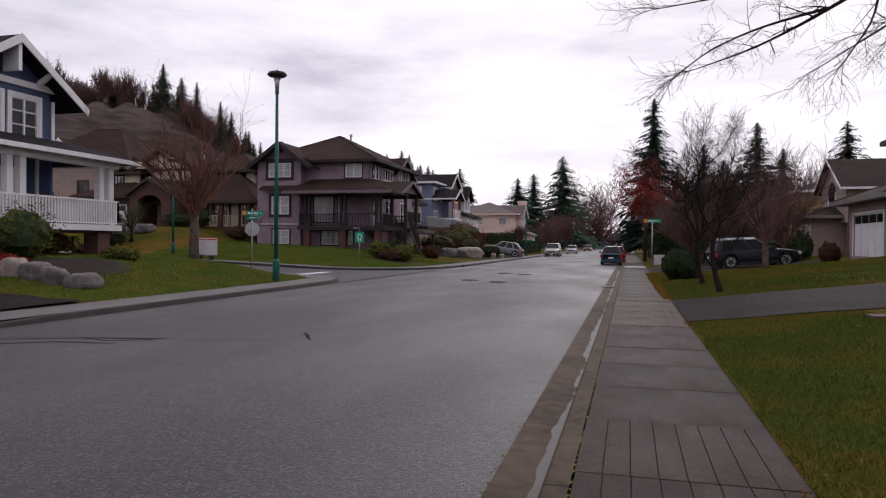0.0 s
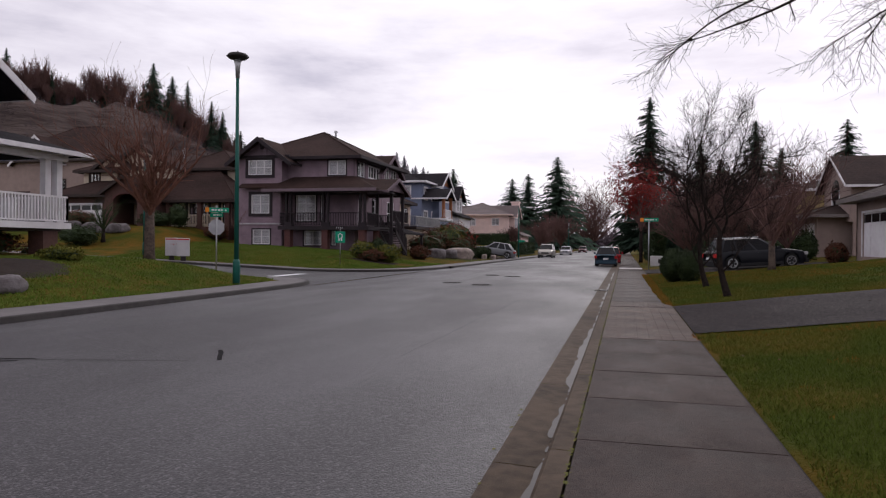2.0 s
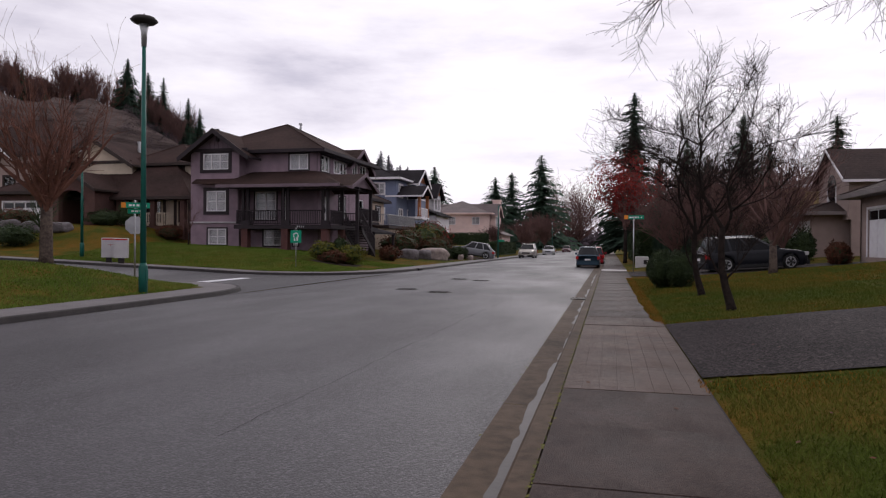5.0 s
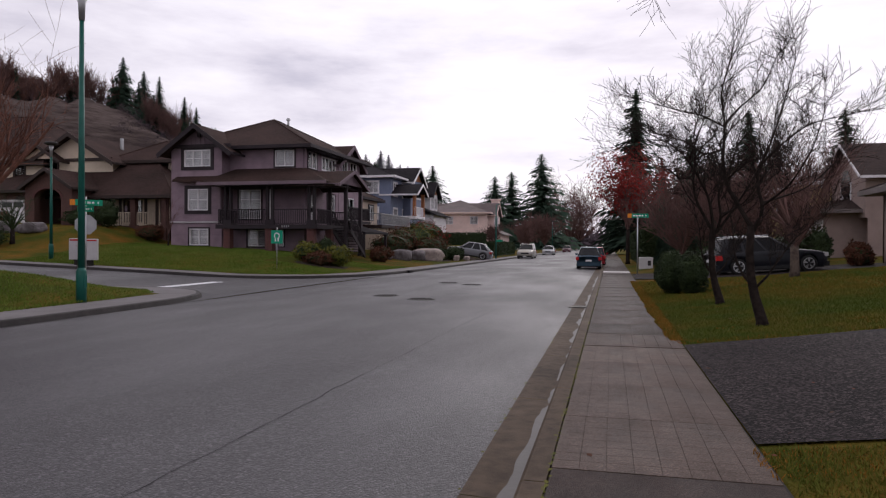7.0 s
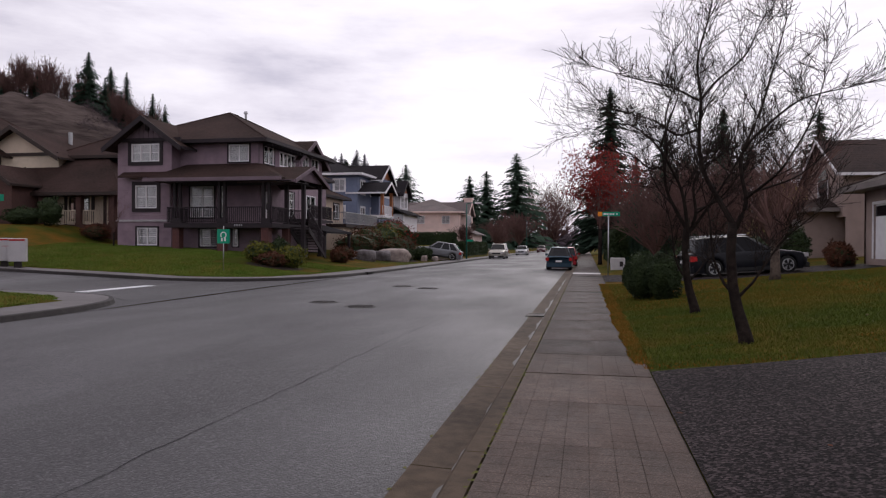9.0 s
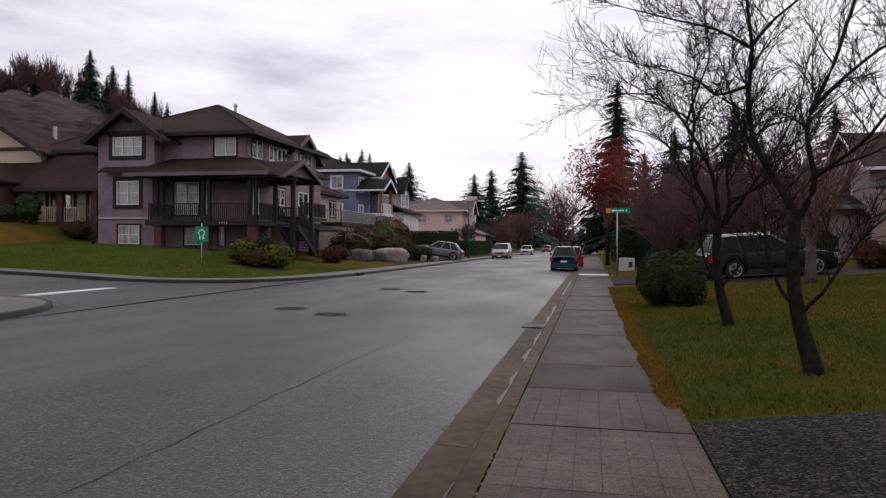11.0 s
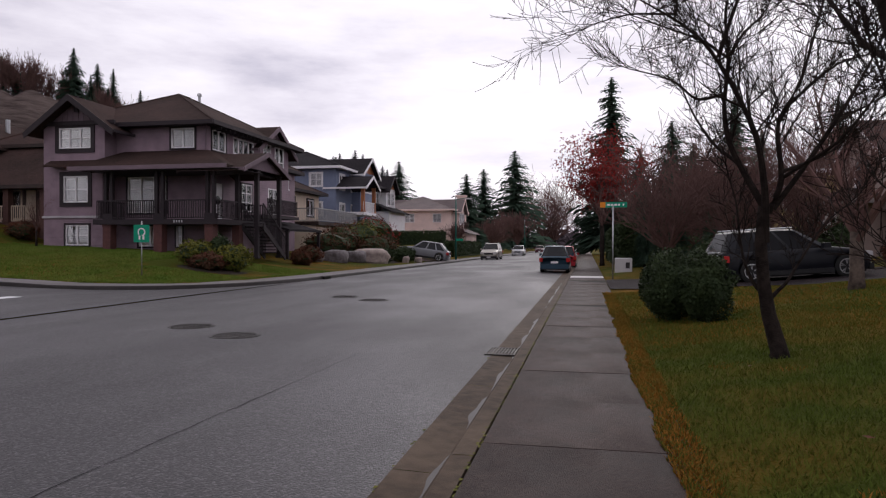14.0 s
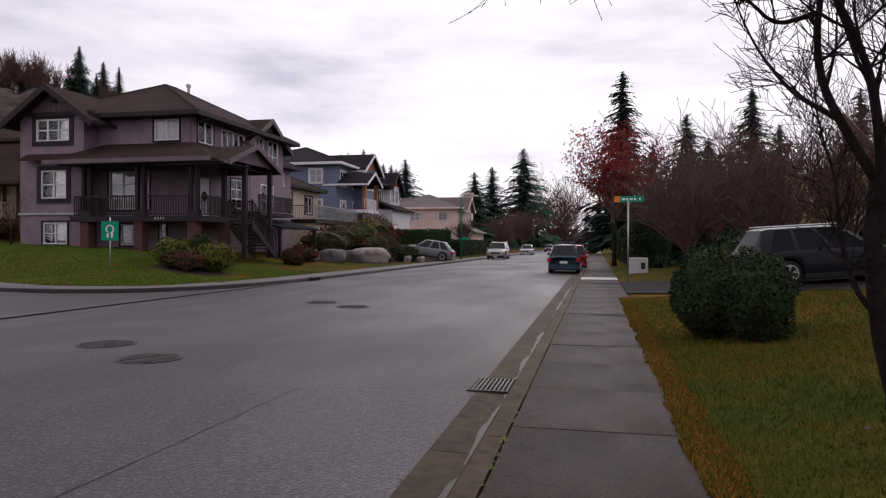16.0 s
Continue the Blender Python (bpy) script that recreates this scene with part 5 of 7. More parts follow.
def arched_house():
    h = thing("house", "beige house with tiled gable, arched window and twin garage doors", "house", pose(18, 63, 1.2))
    z = 0.9
    d1, d2 = (59.6, 61.9, z + 0.2, z + 2.35), (62.4, 64.7, z + 0.2, z + 2.35)
    wall(h, "x", 13.6, -1, 58.8, 65.8, z, 3.9, BEIGE, (d1, d2), label="beige stucco")
    garage_door(h, "x", 13.6, -1, *d1, lights=False)
    garage_door(h, "x", 13.6, -1, *d2, lights=False)
    wall(h, "y", 58.8, -1, 13.76, 22, z, 3.9, BEIGE)
    hip_roof(h, 13.6, 20, 58.8, 65.8, 3.95, 1.3, TILE_ROOF, EAVE, over=0.7)
    w = (60.2, 62.0, 4.3, 5.7)
    wall(h, "x", 15.4, -1, 57.6, 64.2, 3.4, 6.3, BEIGE, (w,))
    window(h, "x", 15.4, -1, *w, 2, 2, trim=WHITE, tw=0.08)
    ag = Geo()
    ag.tube([(15.38, 61.1, 5.7), (15.34, 61.1, 5.7)], [0.9, 0.9], 24)
    wpart("arched_light", ag, CAR_GLASS, h)
    wall(h, "y", 57.6, -1, 15.56, 24, 0.9, 6.3, BEIGE)
    gable_wall(h, "x", 15.4, -1, 57.6, 64.2, 6.3, 1.95, BEIGE)
    gable_roof(h, 15.4, 26, 57.6, 64.2, 6.3, 2.05, "x", TILE_ROOF, WHITE, over=0.6, gab=0.5, board=0.16, label="brown tiled gable roof")


arched_house()
yel = street_house("yellow stucco house behind the bare trees", 15.6, 26, 72, 84, 1.2, 2, YELLOW, TILE_ROOF, WHITE)
wall(yel, "x", 15.4, -1, 72, 84, 0.6, 6.8, YELLOW, ((75, 76.6, 4.6, 6.0), (79, 80.6, 4.6, 6.0)))
for u in (75, 79):
    window(yel, "x", 15.4, -1, u, u + 1.6, 4.6, 6.0, 2, 2, trim=WHITE, tw=0.1)

# ---- street furniture ----


def pole(pts, radii, n=12):
    g = Geo()
    g.tube(pts, radii, n)
    return g


def street_lamp(x, y, h=7.9, zb=None, scale=1.0):
    t = thing("street_lamp", "tall green steel street lamp with a flat disc head", "street lamp", pose(x, y, lawn_z(x, y) if zb is None else zb), "green street lamps")
    part("base", pole([(0, 0, -0.1), (0, 0, 0.75), (0, 0, 0.85)], [0.125, 0.125, 0.09], 16), GREEN_POLE, t, smooth=True)
    part("pole", pole([(0, 0, 0.8), (0, 0, h - 0.75)], [0.088, 0.055], 14), GREEN_POLE, t, smooth=True)
    part("neck", pole([(0, 0, h - 0.8), (0, 0, h - 0.4), (0, 0, h - 0.12)], [0.07, 0.085, 0.15], 14), STEEL, t, "pale tapered neck", smooth=True)
    hd = part("head", pole([(0, 0, h - 0.16), (0, 0, h - 0.12), (0, 0, h - 0.05), (0, 0, h + 0.04), (0, 0, h + 0.09)], [0.14, 0.30, 0.38, 0.30, 0.06], 28), IRON, t, "dark flat disc head", smooth=True)
    part("finial", pole([(0, 0, h + 0.08), (0, 0, h + 0.15)], [0.03, 0.015], 8), IRON, hd)
    part("access_door", G((0.1, -0.05, 0.35, 0.13, 0.05, 0.65)), GREEN_POLE, t)


street_lamp(-12.66, 25.55)
street_lamp(-30.6, 43.9, 6.6)
for x, y in ((2.3, 95.0), (-12.0, 165.0)):
    street_lamp(x, y, 7.0)


def arm_lamp(x, y, h):
    t = thing("street_lamp", "green street lamp with a short side arm and name sign", "street lamp", pose(x, y, lawn_z(x, y)))
    part("pole", pole([(0, 0, -0.1), (0, 0, h)], [0.1, 0.06]), GREEN_POLE, t, smooth=True)
    part("arm", pole([(0, 0, h - 0.05), (0.5, 0, h + 0.05), (1.1, 0, h + 0.05)], [0.04, 0.04, 0.035], 8), GREEN_POLE, t, smooth=True)
    part("head", G((0.9, -0.12, h - 0.03, 1.6, 0.12, h + 0.1)), MAIL_GREY, t)
    part("name_sign", G((-0.05, -0.06, 2.1, 0.75, -0.03, 2.32)), GREEN_SIGN, t)


arm_lamp(-11.9, 86.7, 6.2)


def name_blade(parent, u, z, w, h, orange=0.2, turn=0.0, kind="name_sign"):
    """A street name blade: plain bars stand for lettering that cannot be read."""
    m = pose(u, 0, z, 0, 0, turn)
    b = part(kind, G((-w / 2, -0.012, 0, w / 2, 0.0, h)), GREEN_SIGN, parent, "green street name blade")
    b.matrix_basis = m
    part("emblem", G((-w / 2, -0.016, 0, -w / 2 + w * orange, -0.0125, h)), ORANGE_SIGN, b, "orange end panel")
    for x, k in ((-0.24, 0.16), (-0.1, 0.1), (0.03, 0.14), (0.17, 0.1), (0.34, 0.07)):
        part("letter_bar", G((x * w, -0.017, h * 0.32, (x + k * 0.7) * w, -0.0126, h * 0.68)), WHITE, b)
    return b


def street_sign():
    x, y = 1.78, 48.9
    t = thing("street_sign", "green and orange street name sign on a galvanised post", "street sign", pose(x, y, lawn_z(x, y)))
    part("post", pole([(0, 0, -0.2), (0, 0, 3.1)], [0.032, 0.032], 10), STEEL, t, smooth=True)
    name_blade(t, 0.02, 2.98, 1.08, 0.22)
    part("bracket", G((-0.05, -0.02, 2.9, 0.05, 0.03, 2.98)), STEEL, t)


street_sign()


def octagon(r, y0, y1):
    g = Geo()
    pts = [(r * math.cos(math.pi * (i + 0.5) / 4), y0, r * math.sin(math.pi * (i + 0.5) / 4)) for i in range(8)]
    g.push(pts, (0, y1 - y0, 0))
    return g


def stop_sign():
    x, y = -16.1, 29.7
    t = thing("stop_sign", "stop sign seen from its grey back under green name blades", "stop sign", pose(x, y, lawn_z(x, y), 0, 0, 38))
    part("post", pole([(0, 0.03, -0.2), (0, 0.03, 2.9)], [0.03, 0.03], 10), STEEL, t, smooth=True)
    o = part("sign_plate", octagon(0.34, 0.03, 0.036), SIGN_BACK, t, "plain grey back of the octagon")
    o.location = (0, 0, 2.0)
    f = part("sign_face", octagon(0.335, 0.037, 0.040), RED, t, "red face")
    f.location = (0, 0, 2.0)
    name_blade(t, 0.02, 2.62, 0.95, 0.19, 0.16, 6)
    name_blade(t, 0.0, 2.42, 0.55, 0.17, 0.0, -30)


stop_sign()


def trail_sign():
    x, y = -16.72, 44.2
    t = thing("trail_sign", "small green sign with a white looped symbol on a thin post", "sign", pose(x, y, lawn_z(x, y), 0, 0, 20))
    part("post", pole([(0, 0.02, -0.2), (0, 0.02, 2.2)], [0.024, 0.024], 8), STEEL, t, smooth=True)
    p = part("plate", G((-0.3, -0.012, 1.35, 0.3, 0.0, 2.05)), GREEN_SIGN, t, "green plate")
    b = Geo()
    for i in range(14):
        a0, a1 = -1.1 + 2 * math.pi * 0.85 * i / 14 - 0.35, -1.1 + 2 * math.pi * 0.85 * (i + 1) / 14 - 0.35
        q = [(0.15 * math.cos(a0), -0.013, 1.76 + 0.17 * math.sin(a0)), (0.15 * math.cos(a1), -0.013, 1.76 + 0.17 * math.sin(a1)), (0.10 * math.cos(a1), -0.013, 1.76 + 0.12 * math.sin(a1)), (0.10 * math.cos(a0), -0.013, 1.76 + 0.12 * math.sin(a0))]
        b.push(q, (0, -0.003, 0))
    b.box(-0.11, -0.016, 1.46, -0.04, -0.013, 1.62)
    b.box(0.04, -0.016, 1.46, 0.11, -0.013, 1.62)
    part("symbol", b, WHITE, p, "white looped symbol")


trail_sign()


def mailboxes():
    for x, c in ((-26.95, 0), (-25.95, 1)):
        t = thing("mailbox", "pale grey community mailbox on a short pedestal with red labels", "mailbox", pose(x, 41.75 - 0.25 * c, lawn_z(x, 42.2), 0, 0, 32), "community mailboxes beside the pavement")
        g = Geo(); g.bev(-0.36, -0.25, 0.28, 0.36, 0.25, 1.38, 0.03)
        b = part("cabinet", g, MAIL_GREY, t)
        part("pedestal", G((-0.15, -0.12, -0.1, 0.15, 0.12, 0.28)), IRON, t)
        part("top_label", G((-0.33, -0.256, 1.26, 0.33, -0.251, 1.34)), RED, b, "red strip")
        if not c:
            part("label", G((-0.05, -0.256, 0.9, 0.3, -0.251, 1.02)), RED, b)
        for i in range(3):
            for j in range(4):
                part("door", G((-0.33 + i * 0.225, -0.258, 0.34 + j * 0.22, -0.12 + i * 0.225, -0.252, 0.54 + j * 0.22)), MAIL_GREY, b)


mailboxes()
ub = thing("utility_box", "low pale green utility box on the lawn", "utility box", pose(-20.2, 29.0, lawn_z(-20.2, 29.0)))
g = Geo(); g.bev(-0.85, -0.5, -0.1, 0.85, 0.5, 0.32, 0.08)
part("cover", g, BOX_GREEN, ub)
part("lip", G((-0.9, -0.55, -0.1, 0.9, 0.55, 0.06)), BOX_GREEN, ub)
wb = thing("utility_box", "white boxy utility cabinet with a dark mark beside the hedge", "utility box", pose(2.55, 56, lawn_z(2.55, 56)))
g = Geo(); g.bev(-0.42, -0.3, -0.1, 0.42, 0.3, 0.72, 0.04)
part("cabinet", g, MAIL_GREY, wb)
part("vent", G((0.1, -0.306, 0.2, 0.3, -0.301, 0.5)), IRON, wb)

# ---- plants ----


def branch(g, p, d, length, r, depth, rng, kids=3, droop=0.0, spread=0.7, up=0.25, sides=4, tips=None, thin=0.003):
    """A limb that bends, forks and thins out."""
    n = 4 if depth > 0 else 3
    pts, rad, q, dd = [p.copy()], [r], p.copy(), d.normalized()
    for i in range(n):
        dd = (dd + Vector((rng.uniform(-1, 1), rng.uniform(-1, 1), rng.uniform(-1, 1))) * 0.16 + Vector((0, 0, up - droop)) * 0.13).normalized()
        q = q + dd * (length / n)
        pts.append(q.copy())
        rad.append(max(r * (1 - 0.72 * (i + 1) / n), thin))
    g.tube(pts, rad, sides if r > 0.012 else 3, cap=False)
    if tips is not None and depth == 0:
        tips.append(q.copy())
    if depth <= 0:
        return
    for i in range(kids):
        t = (i + 0.6 + rng.uniform(-0.3, 0.3)) / kids
        k = min(int(t * n), n - 1)
        s = pts[k].lerp(pts[k + 1], t * n - k)
        a = Vector((rng.uniform(-1, 1), rng.uniform(-1, 1), rng.uniform(-0.5, 0.9)))
        nd = (dd * 0.75 + a.normalized() * spread).normalized()
        branch(g, s, nd, length * rng.uniform(0.5, 0.78), max(rad[k] * 0.6, 0.003, thin), depth - 1, rng, kids, droop, spread, up, sides, tips, thin)


def limb(g, pts, r0, r1, rng, every=0.28, length=1.0, depth=2, n=8, kids=3, droop=0.0, spread=0.8, start=0.3, tips=None):
    """A main limb along given points, with side branches."""
    pts = [Vector(p) for p in pts]
    fine = []
    for a, b in zip(pts, pts[1:]):
        for i in range(4):
            fine.append(a.lerp(b, i / 4) + Vector((rng.uniform(-1, 1), rng.uniform(-1, 1), rng.uniform(-1, 1))) * 0.012)
    fine.append(pts[-1])
    for _ in range(2):
        fine = [fine[0]] + [(fine[i - 1] + fine[i] * 2 + fine[i + 1]) / 4 for i in range(1, len(fine) - 1)] + [fine[-1]]
    m = len(fine) - 1
    rad = [r0 + (r1 - r0) * (i / m) ** 0.8 for i in range(m + 1)]
    g.tube(fine, rad, n, cap=False)
    run, total, mark = 0.0, sum((fine[i + 1] - fine[i]).length for i in range(m)), 0.0
    for i in range(m):
        seg = (fine[i + 1] - fine[i])
        run += seg.length
        if run > start * total and run > mark:
            mark = run + every * rng.uniform(0.6, 1.4)
            a = Vector((rng.uniform(-1, 1), rng.uniform(-1, 1), rng.uniform(-0.25, 0.9)))
            d = (seg.normalized() * 0.55 + a.normalized() * spread).normalized()
            branch(g, fine[i], d, length * rng.uniform(0.6, 1.2) * (1.15 - 0.5 * run / total), max(rad[i] * 0.5, 0.006), depth, rng, kids, droop, tips=tips)
    d = (fine[-1] - fine[-2]).normalized()
    for _ in range(3):
        a = Vector((rng.uniform(-1, 1), rng.uniform(-1, 1), rng.uniform(-0.2, 0.8)))
        branch(g, fine[-1], (d + a * 0.5), length * 0.9, r1, depth, rng, kids, droop, tips=tips)


def apple_tree(x, y, s, seed, label, twist=0.0, extra=()):
    """A low-forking bare tree: trunk, two tall leaders and low side limbs."""
    rng = random.Random(seed)
    t = thing("bare_tree", label, "tree", pose(x, y, lawn_z(x, y), 0, 0, twist), "bare trees on the lawn")
    tr, cr = Geo(), Geo()
    trunk = [(0.02, 0, -0.12), (0.0, 0, 0.15), (-0.1, 0.02, 0.5), (-0.17, 0.0, 0.85), (-0.19, 0.03, 1.3), (-0.17, 0.0, 1.72)]
    tr.tube([(0.03, 0, -0.15), (0.015, 0, 0.08)] + trunk[2:], [0.15, 0.098, 0.08, 0.072, 0.066, 0.064], 12)
    part("trunk", tr, BARK, t, smooth=True)
    L = [
        ([(-0.18, 0, 1.65), (-0.38, 0.1, 2.0), (-0.75, 0.15, 2.6), (-0.86, 0.1, 3.1), (-0.8, 0.0, 3.75), (-0.93, -0.05, 4.4), (-0.7, 0.0, 5.1)], 0.07, 0.018, 0.2, 1.25),
        ([(-0.17, 0, 1.65), (0.0, -0.15, 2.05), (-0.16, -0.2, 2.65), (-0.04, -0.1, 3.0), (0.55, -0.2, 3.5), (0.95, -0.1, 3.75), (1.75, 0.0, 3.9)], 0.06, 0.012, 0.2, 1.15),
        ([(-0.1, -0.2, 2.9), (0.1, -0.45, 3.4), (0.35, -0.4, 4.1), (0.55, -0.5, 4.9)], 0.04, 0.012, 0.2, 1.1),
        ([(-0.83, 0.08, 3.3), (-1.25, 0.2, 3.2), (-1.6, 0.2, 3.5), (-2.3, 0.4, 3.7)], 0.035, 0.01, 0.2, 0.9),
        ([(-0.8, 0, 3.75), (-1.3, -0.2, 3.95), (-2.0, -0.3, 4.1), (-2.6, -0.2, 4.3)], 0.03, 0.008, 0.2, 0.95),
        ([(-0.8, 0, 3.8), (-0.45, 0.3, 4.2), (0.1, 0.5, 4.6), (0.4, 0.7, 5.2)], 0.035, 0.01, 0.2, 1.0),
        ([(-0.55, 0.1, 2.3), (-0.7, 0.8, 2.7), (-0.8, 1.4, 3.3), (-0.9, 1.8, 4.0)], 0.04, 0.01, 0.22, 1.0),
        ([(-0.05, -0.1, 2.1), (0.4, -0.9, 2.5), (0.7, -1.3, 3.1), (0.8, -1.7, 3.7)], 0.035, 0.01, 0.22, 1.0),
        ([(-0.14, 0, 0.66), (-0.38, 0.1, 0.85), (-0.56, 0.1, 1.2), (-0.6, 0.15, 1.75), (-0.75, 0.2, 2.3)], 0.045, 0.012, 0.3, 0.8),
        ([(-0.13, 0, 0.66), (0.1, -0.1, 0.86), (0.3, -0.1, 1.1), (0.65, -0.1, 1.5), (1.2, -0.2, 1.9)], 0.04, 0.01, 0.26, 0.85),
        ([(0.0, -0.15, 2.2), (0.5, 0.1, 2.35), (1.0, 0.2, 2.5), (1.6, 0.3, 3.0)], 0.035, 0.01, 0.2, 0.95),
    ]
    for pts, r0, r1, ev, ln in [*L, *extra]:
        limb(cr, [(a * s * 0.75, b * s * 0.8, 1.65 + (c - 1.65) * 0.86 * s if c > 1.65 else c) for a, b, c in pts], r0 * 0.66, r1 * 0.6, rng, 0.085, ln * s * 0.62, 2, 7, 5, 0.08, 0.9)
    part("crown", cr, BARK, t, "bare dark branching crown")
    return t


apple_tree(2.92, 23.5, 1.0, 11, "bare dark-barked tree forking low on the front lawn")
apple_tree(2.86, 27.85, 0.95, 23, "bare gnarled tree with a long arching limb on the lawn", 15, (
    ([(-0.19, 0, 1.3), (-0.28, -0.1, 2.0), (-0.45, -0.2, 2.7), (-0.95, -0.3, 3.4), (-1.4, -0.4, 3.9), (-2.0, -0.5, 4.2), (-2.6, -0.6, 4.4)], 0.075, 0.012, 0.2, 1.9),
    ([(-1.15, -0.35, 3.7), (-1.0, -0.5, 4.3), (-0.7, -0.6, 5.0), (-0.9, -0.6, 5.8)], 0.04, 0.01, 0.2, 1.5),
    ([(-1.9, -0.5, 4.2), (-2.5, -0.2, 4.3), (-3.0, 0.0, 4.2)], 0.025, 0.008, 0.2, 1.6),
    ([(-0.1, 0.0, 1.7), (0.35, -0.3, 2.4), (0.8, -0.5, 3.1), (1.3, -0.6, 4.0), (1.5, -0.6, 4.9)], 0.055, 0.012, 0.2, 1.5),
    ([(0.6, -0.4, 2.8), (1.3, -0.2, 3.1), (2.1, 0.0, 3.5)], 0.03, 0.01, 0.2, 1.4),
))


def vase_tree(x, y, h, seed, label, bark, trunk_h=1.2, r=0.16, limbs=9, depth=3, kids=3, spread=0.55, wide=0.5, m=None, z=None, leaf=None, nleaf=0, group="", thin=0.0035, stem=None):
    """A round-headed bare tree whose limbs fan up from the trunk."""
    rng = random.Random(seed)
    t = thing("bare_tree", label, "tree", pose(x, y, lawn_z(x, y) if z is None else z), group)
    tr, cr, tips = Geo(), Geo(), []
    tr.tube([(0, 0, -0.2), (0.01, 0, 0.25), (0.0, 0.02, trunk_h)], [r * 1.5, r * 1.1, r * 0.9], 10)
    part("trunk", tr, stem or BARK, t, smooth=True)
    for i in range(limbs):
        a = 2 * math.pi * i / limbs + rng.uniform(-0.3, 0.3)
        lean = wide * rng.uniform(0.35, 1.0)
        d = Vector((math.cos(a) * lean, math.sin(a) * lean, 1.0))
        branch(cr, Vector((0, 0, trunk_h * rng.uniform(0.8, 1.0))), d, (h - trunk_h) * rng.uniform(0.55, 0.75), r * 0.5, depth, rng, kids, 0.0, spread, 0.35, 5, tips, thin)
    part("crown", cr, bark, t, "bare twiggy crown")
    if leaf:
        lg = Geo()
        for k in range(nleaf):
            p = rng.choice(tips) + Vector((rng.gauss(0, 0.22), rng.gauss(0, 0.22), rng.gauss(0, 0.2)))
            u = Vector((rng.uniform(-1, 1), rng.uniform(-1, 1), rng.uniform(-1, 1))).normalized() * 0.09
            v = u.orthogonal().normalized() * 0.06
            lg.poly([p - u, p + v, p + u, p - v])
        tagged(part("leaves", lg, leaf, t, "clinging red leaves"), kind="stuff")
    return t


vase_tree(-16.9, 26.5, 6.1, 5, "rounded reddish-brown bare tree with thick trunk", BARK_RED, 1.9, 0.18, 11, 3, 4, 0.58, 0.85, thin=0.0042, stem=BARK_GREY)
vase_tree(6.2, 35.2, 5.4, 8, "pale-barked bare birch on the lawn", TWIGS, 1.2, 0.13, 8, 3, 3, 0.6, 0.9, stem=BARK_GREY)
# overhanging tree beside the path
ov = thing("bare_tree", "large bare tree with drooping twigs over the lawn", "tree", pose(8.6, 15.2, lawn_z(8.6, 15.2)))
rng = random.Random(77)
tr, cr = Geo(), Geo()
tr.tube([(0, 0, -0.2), (0, 0, 0.3), (0.05, 0, 2.5), (0, 0, 5.4)], [0.4, 0.28, 0.22, 0.16], 12)
part("trunk", tr, BARK, ov, smooth=True)
for pts, r0, dr in (
    ([(0, 0, 4.6), (-1.4, 1.8, 6.0), (-3.0, 3.5, 6.6), (-4.3, 3.7, 5.9), (-5.5, 3.7, 5.3), (-6.8, 3.8, 4.9)], 0.075, 0.9),
    ([(-2.6, 3.1, 6.5), (-4.2, 3.6, 6.9), (-5.8, 3.8, 6.6), (-7.6, 3.8, 6.4)], 0.045, 0.6),
    ([(-4.0, 3.7, 6.1), (-5.2, 4.4, 6.0), (-6.4, 4.8, 5.6), (-7.2, 5.0, 5.0)], 0.03, 0.9),
    ([(-1.4, 1.8, 6.0), (-1.9, 3.2, 6.2), (-2.9, 4.0, 5.6), (-3.9, 4.4, 5.0)], 0.04, 1.1),
    ([(-3.0, 3.5, 6.6), (-2.9, 4.4, 5.9), (-3.4, 4.8, 5.1)], 0.03, 1.1),
    ([(0, 0, 5.0), (-0.8, 2.4, 6.4), (-1.6, 4.0, 6.4), (-2.2, 5.2, 5.8)], 0.06, 1.0),
    ([(0, 0, 5.3), (1.5, -0.6, 6.8), (2.6, -1.0, 8.0)], 0.07, 0.4), ([(0, 0, 5.3), (0.6, -1.6, 7.0), (0.4, -2.6, 8.4)], 0.07, 0.4), ([(0, 0, 5.3), (0.2, 0.6, 7.4), (0.3, 1.2, 9.0)], 0.08, 0.4),
):
    limb(cr, pts, r0 * 1.25, 0.012, rng, 0.16, 1.05, 2, 6, 4, dr, 0.75)
part("crown", cr, BARK, ov, "bare drooping branches")


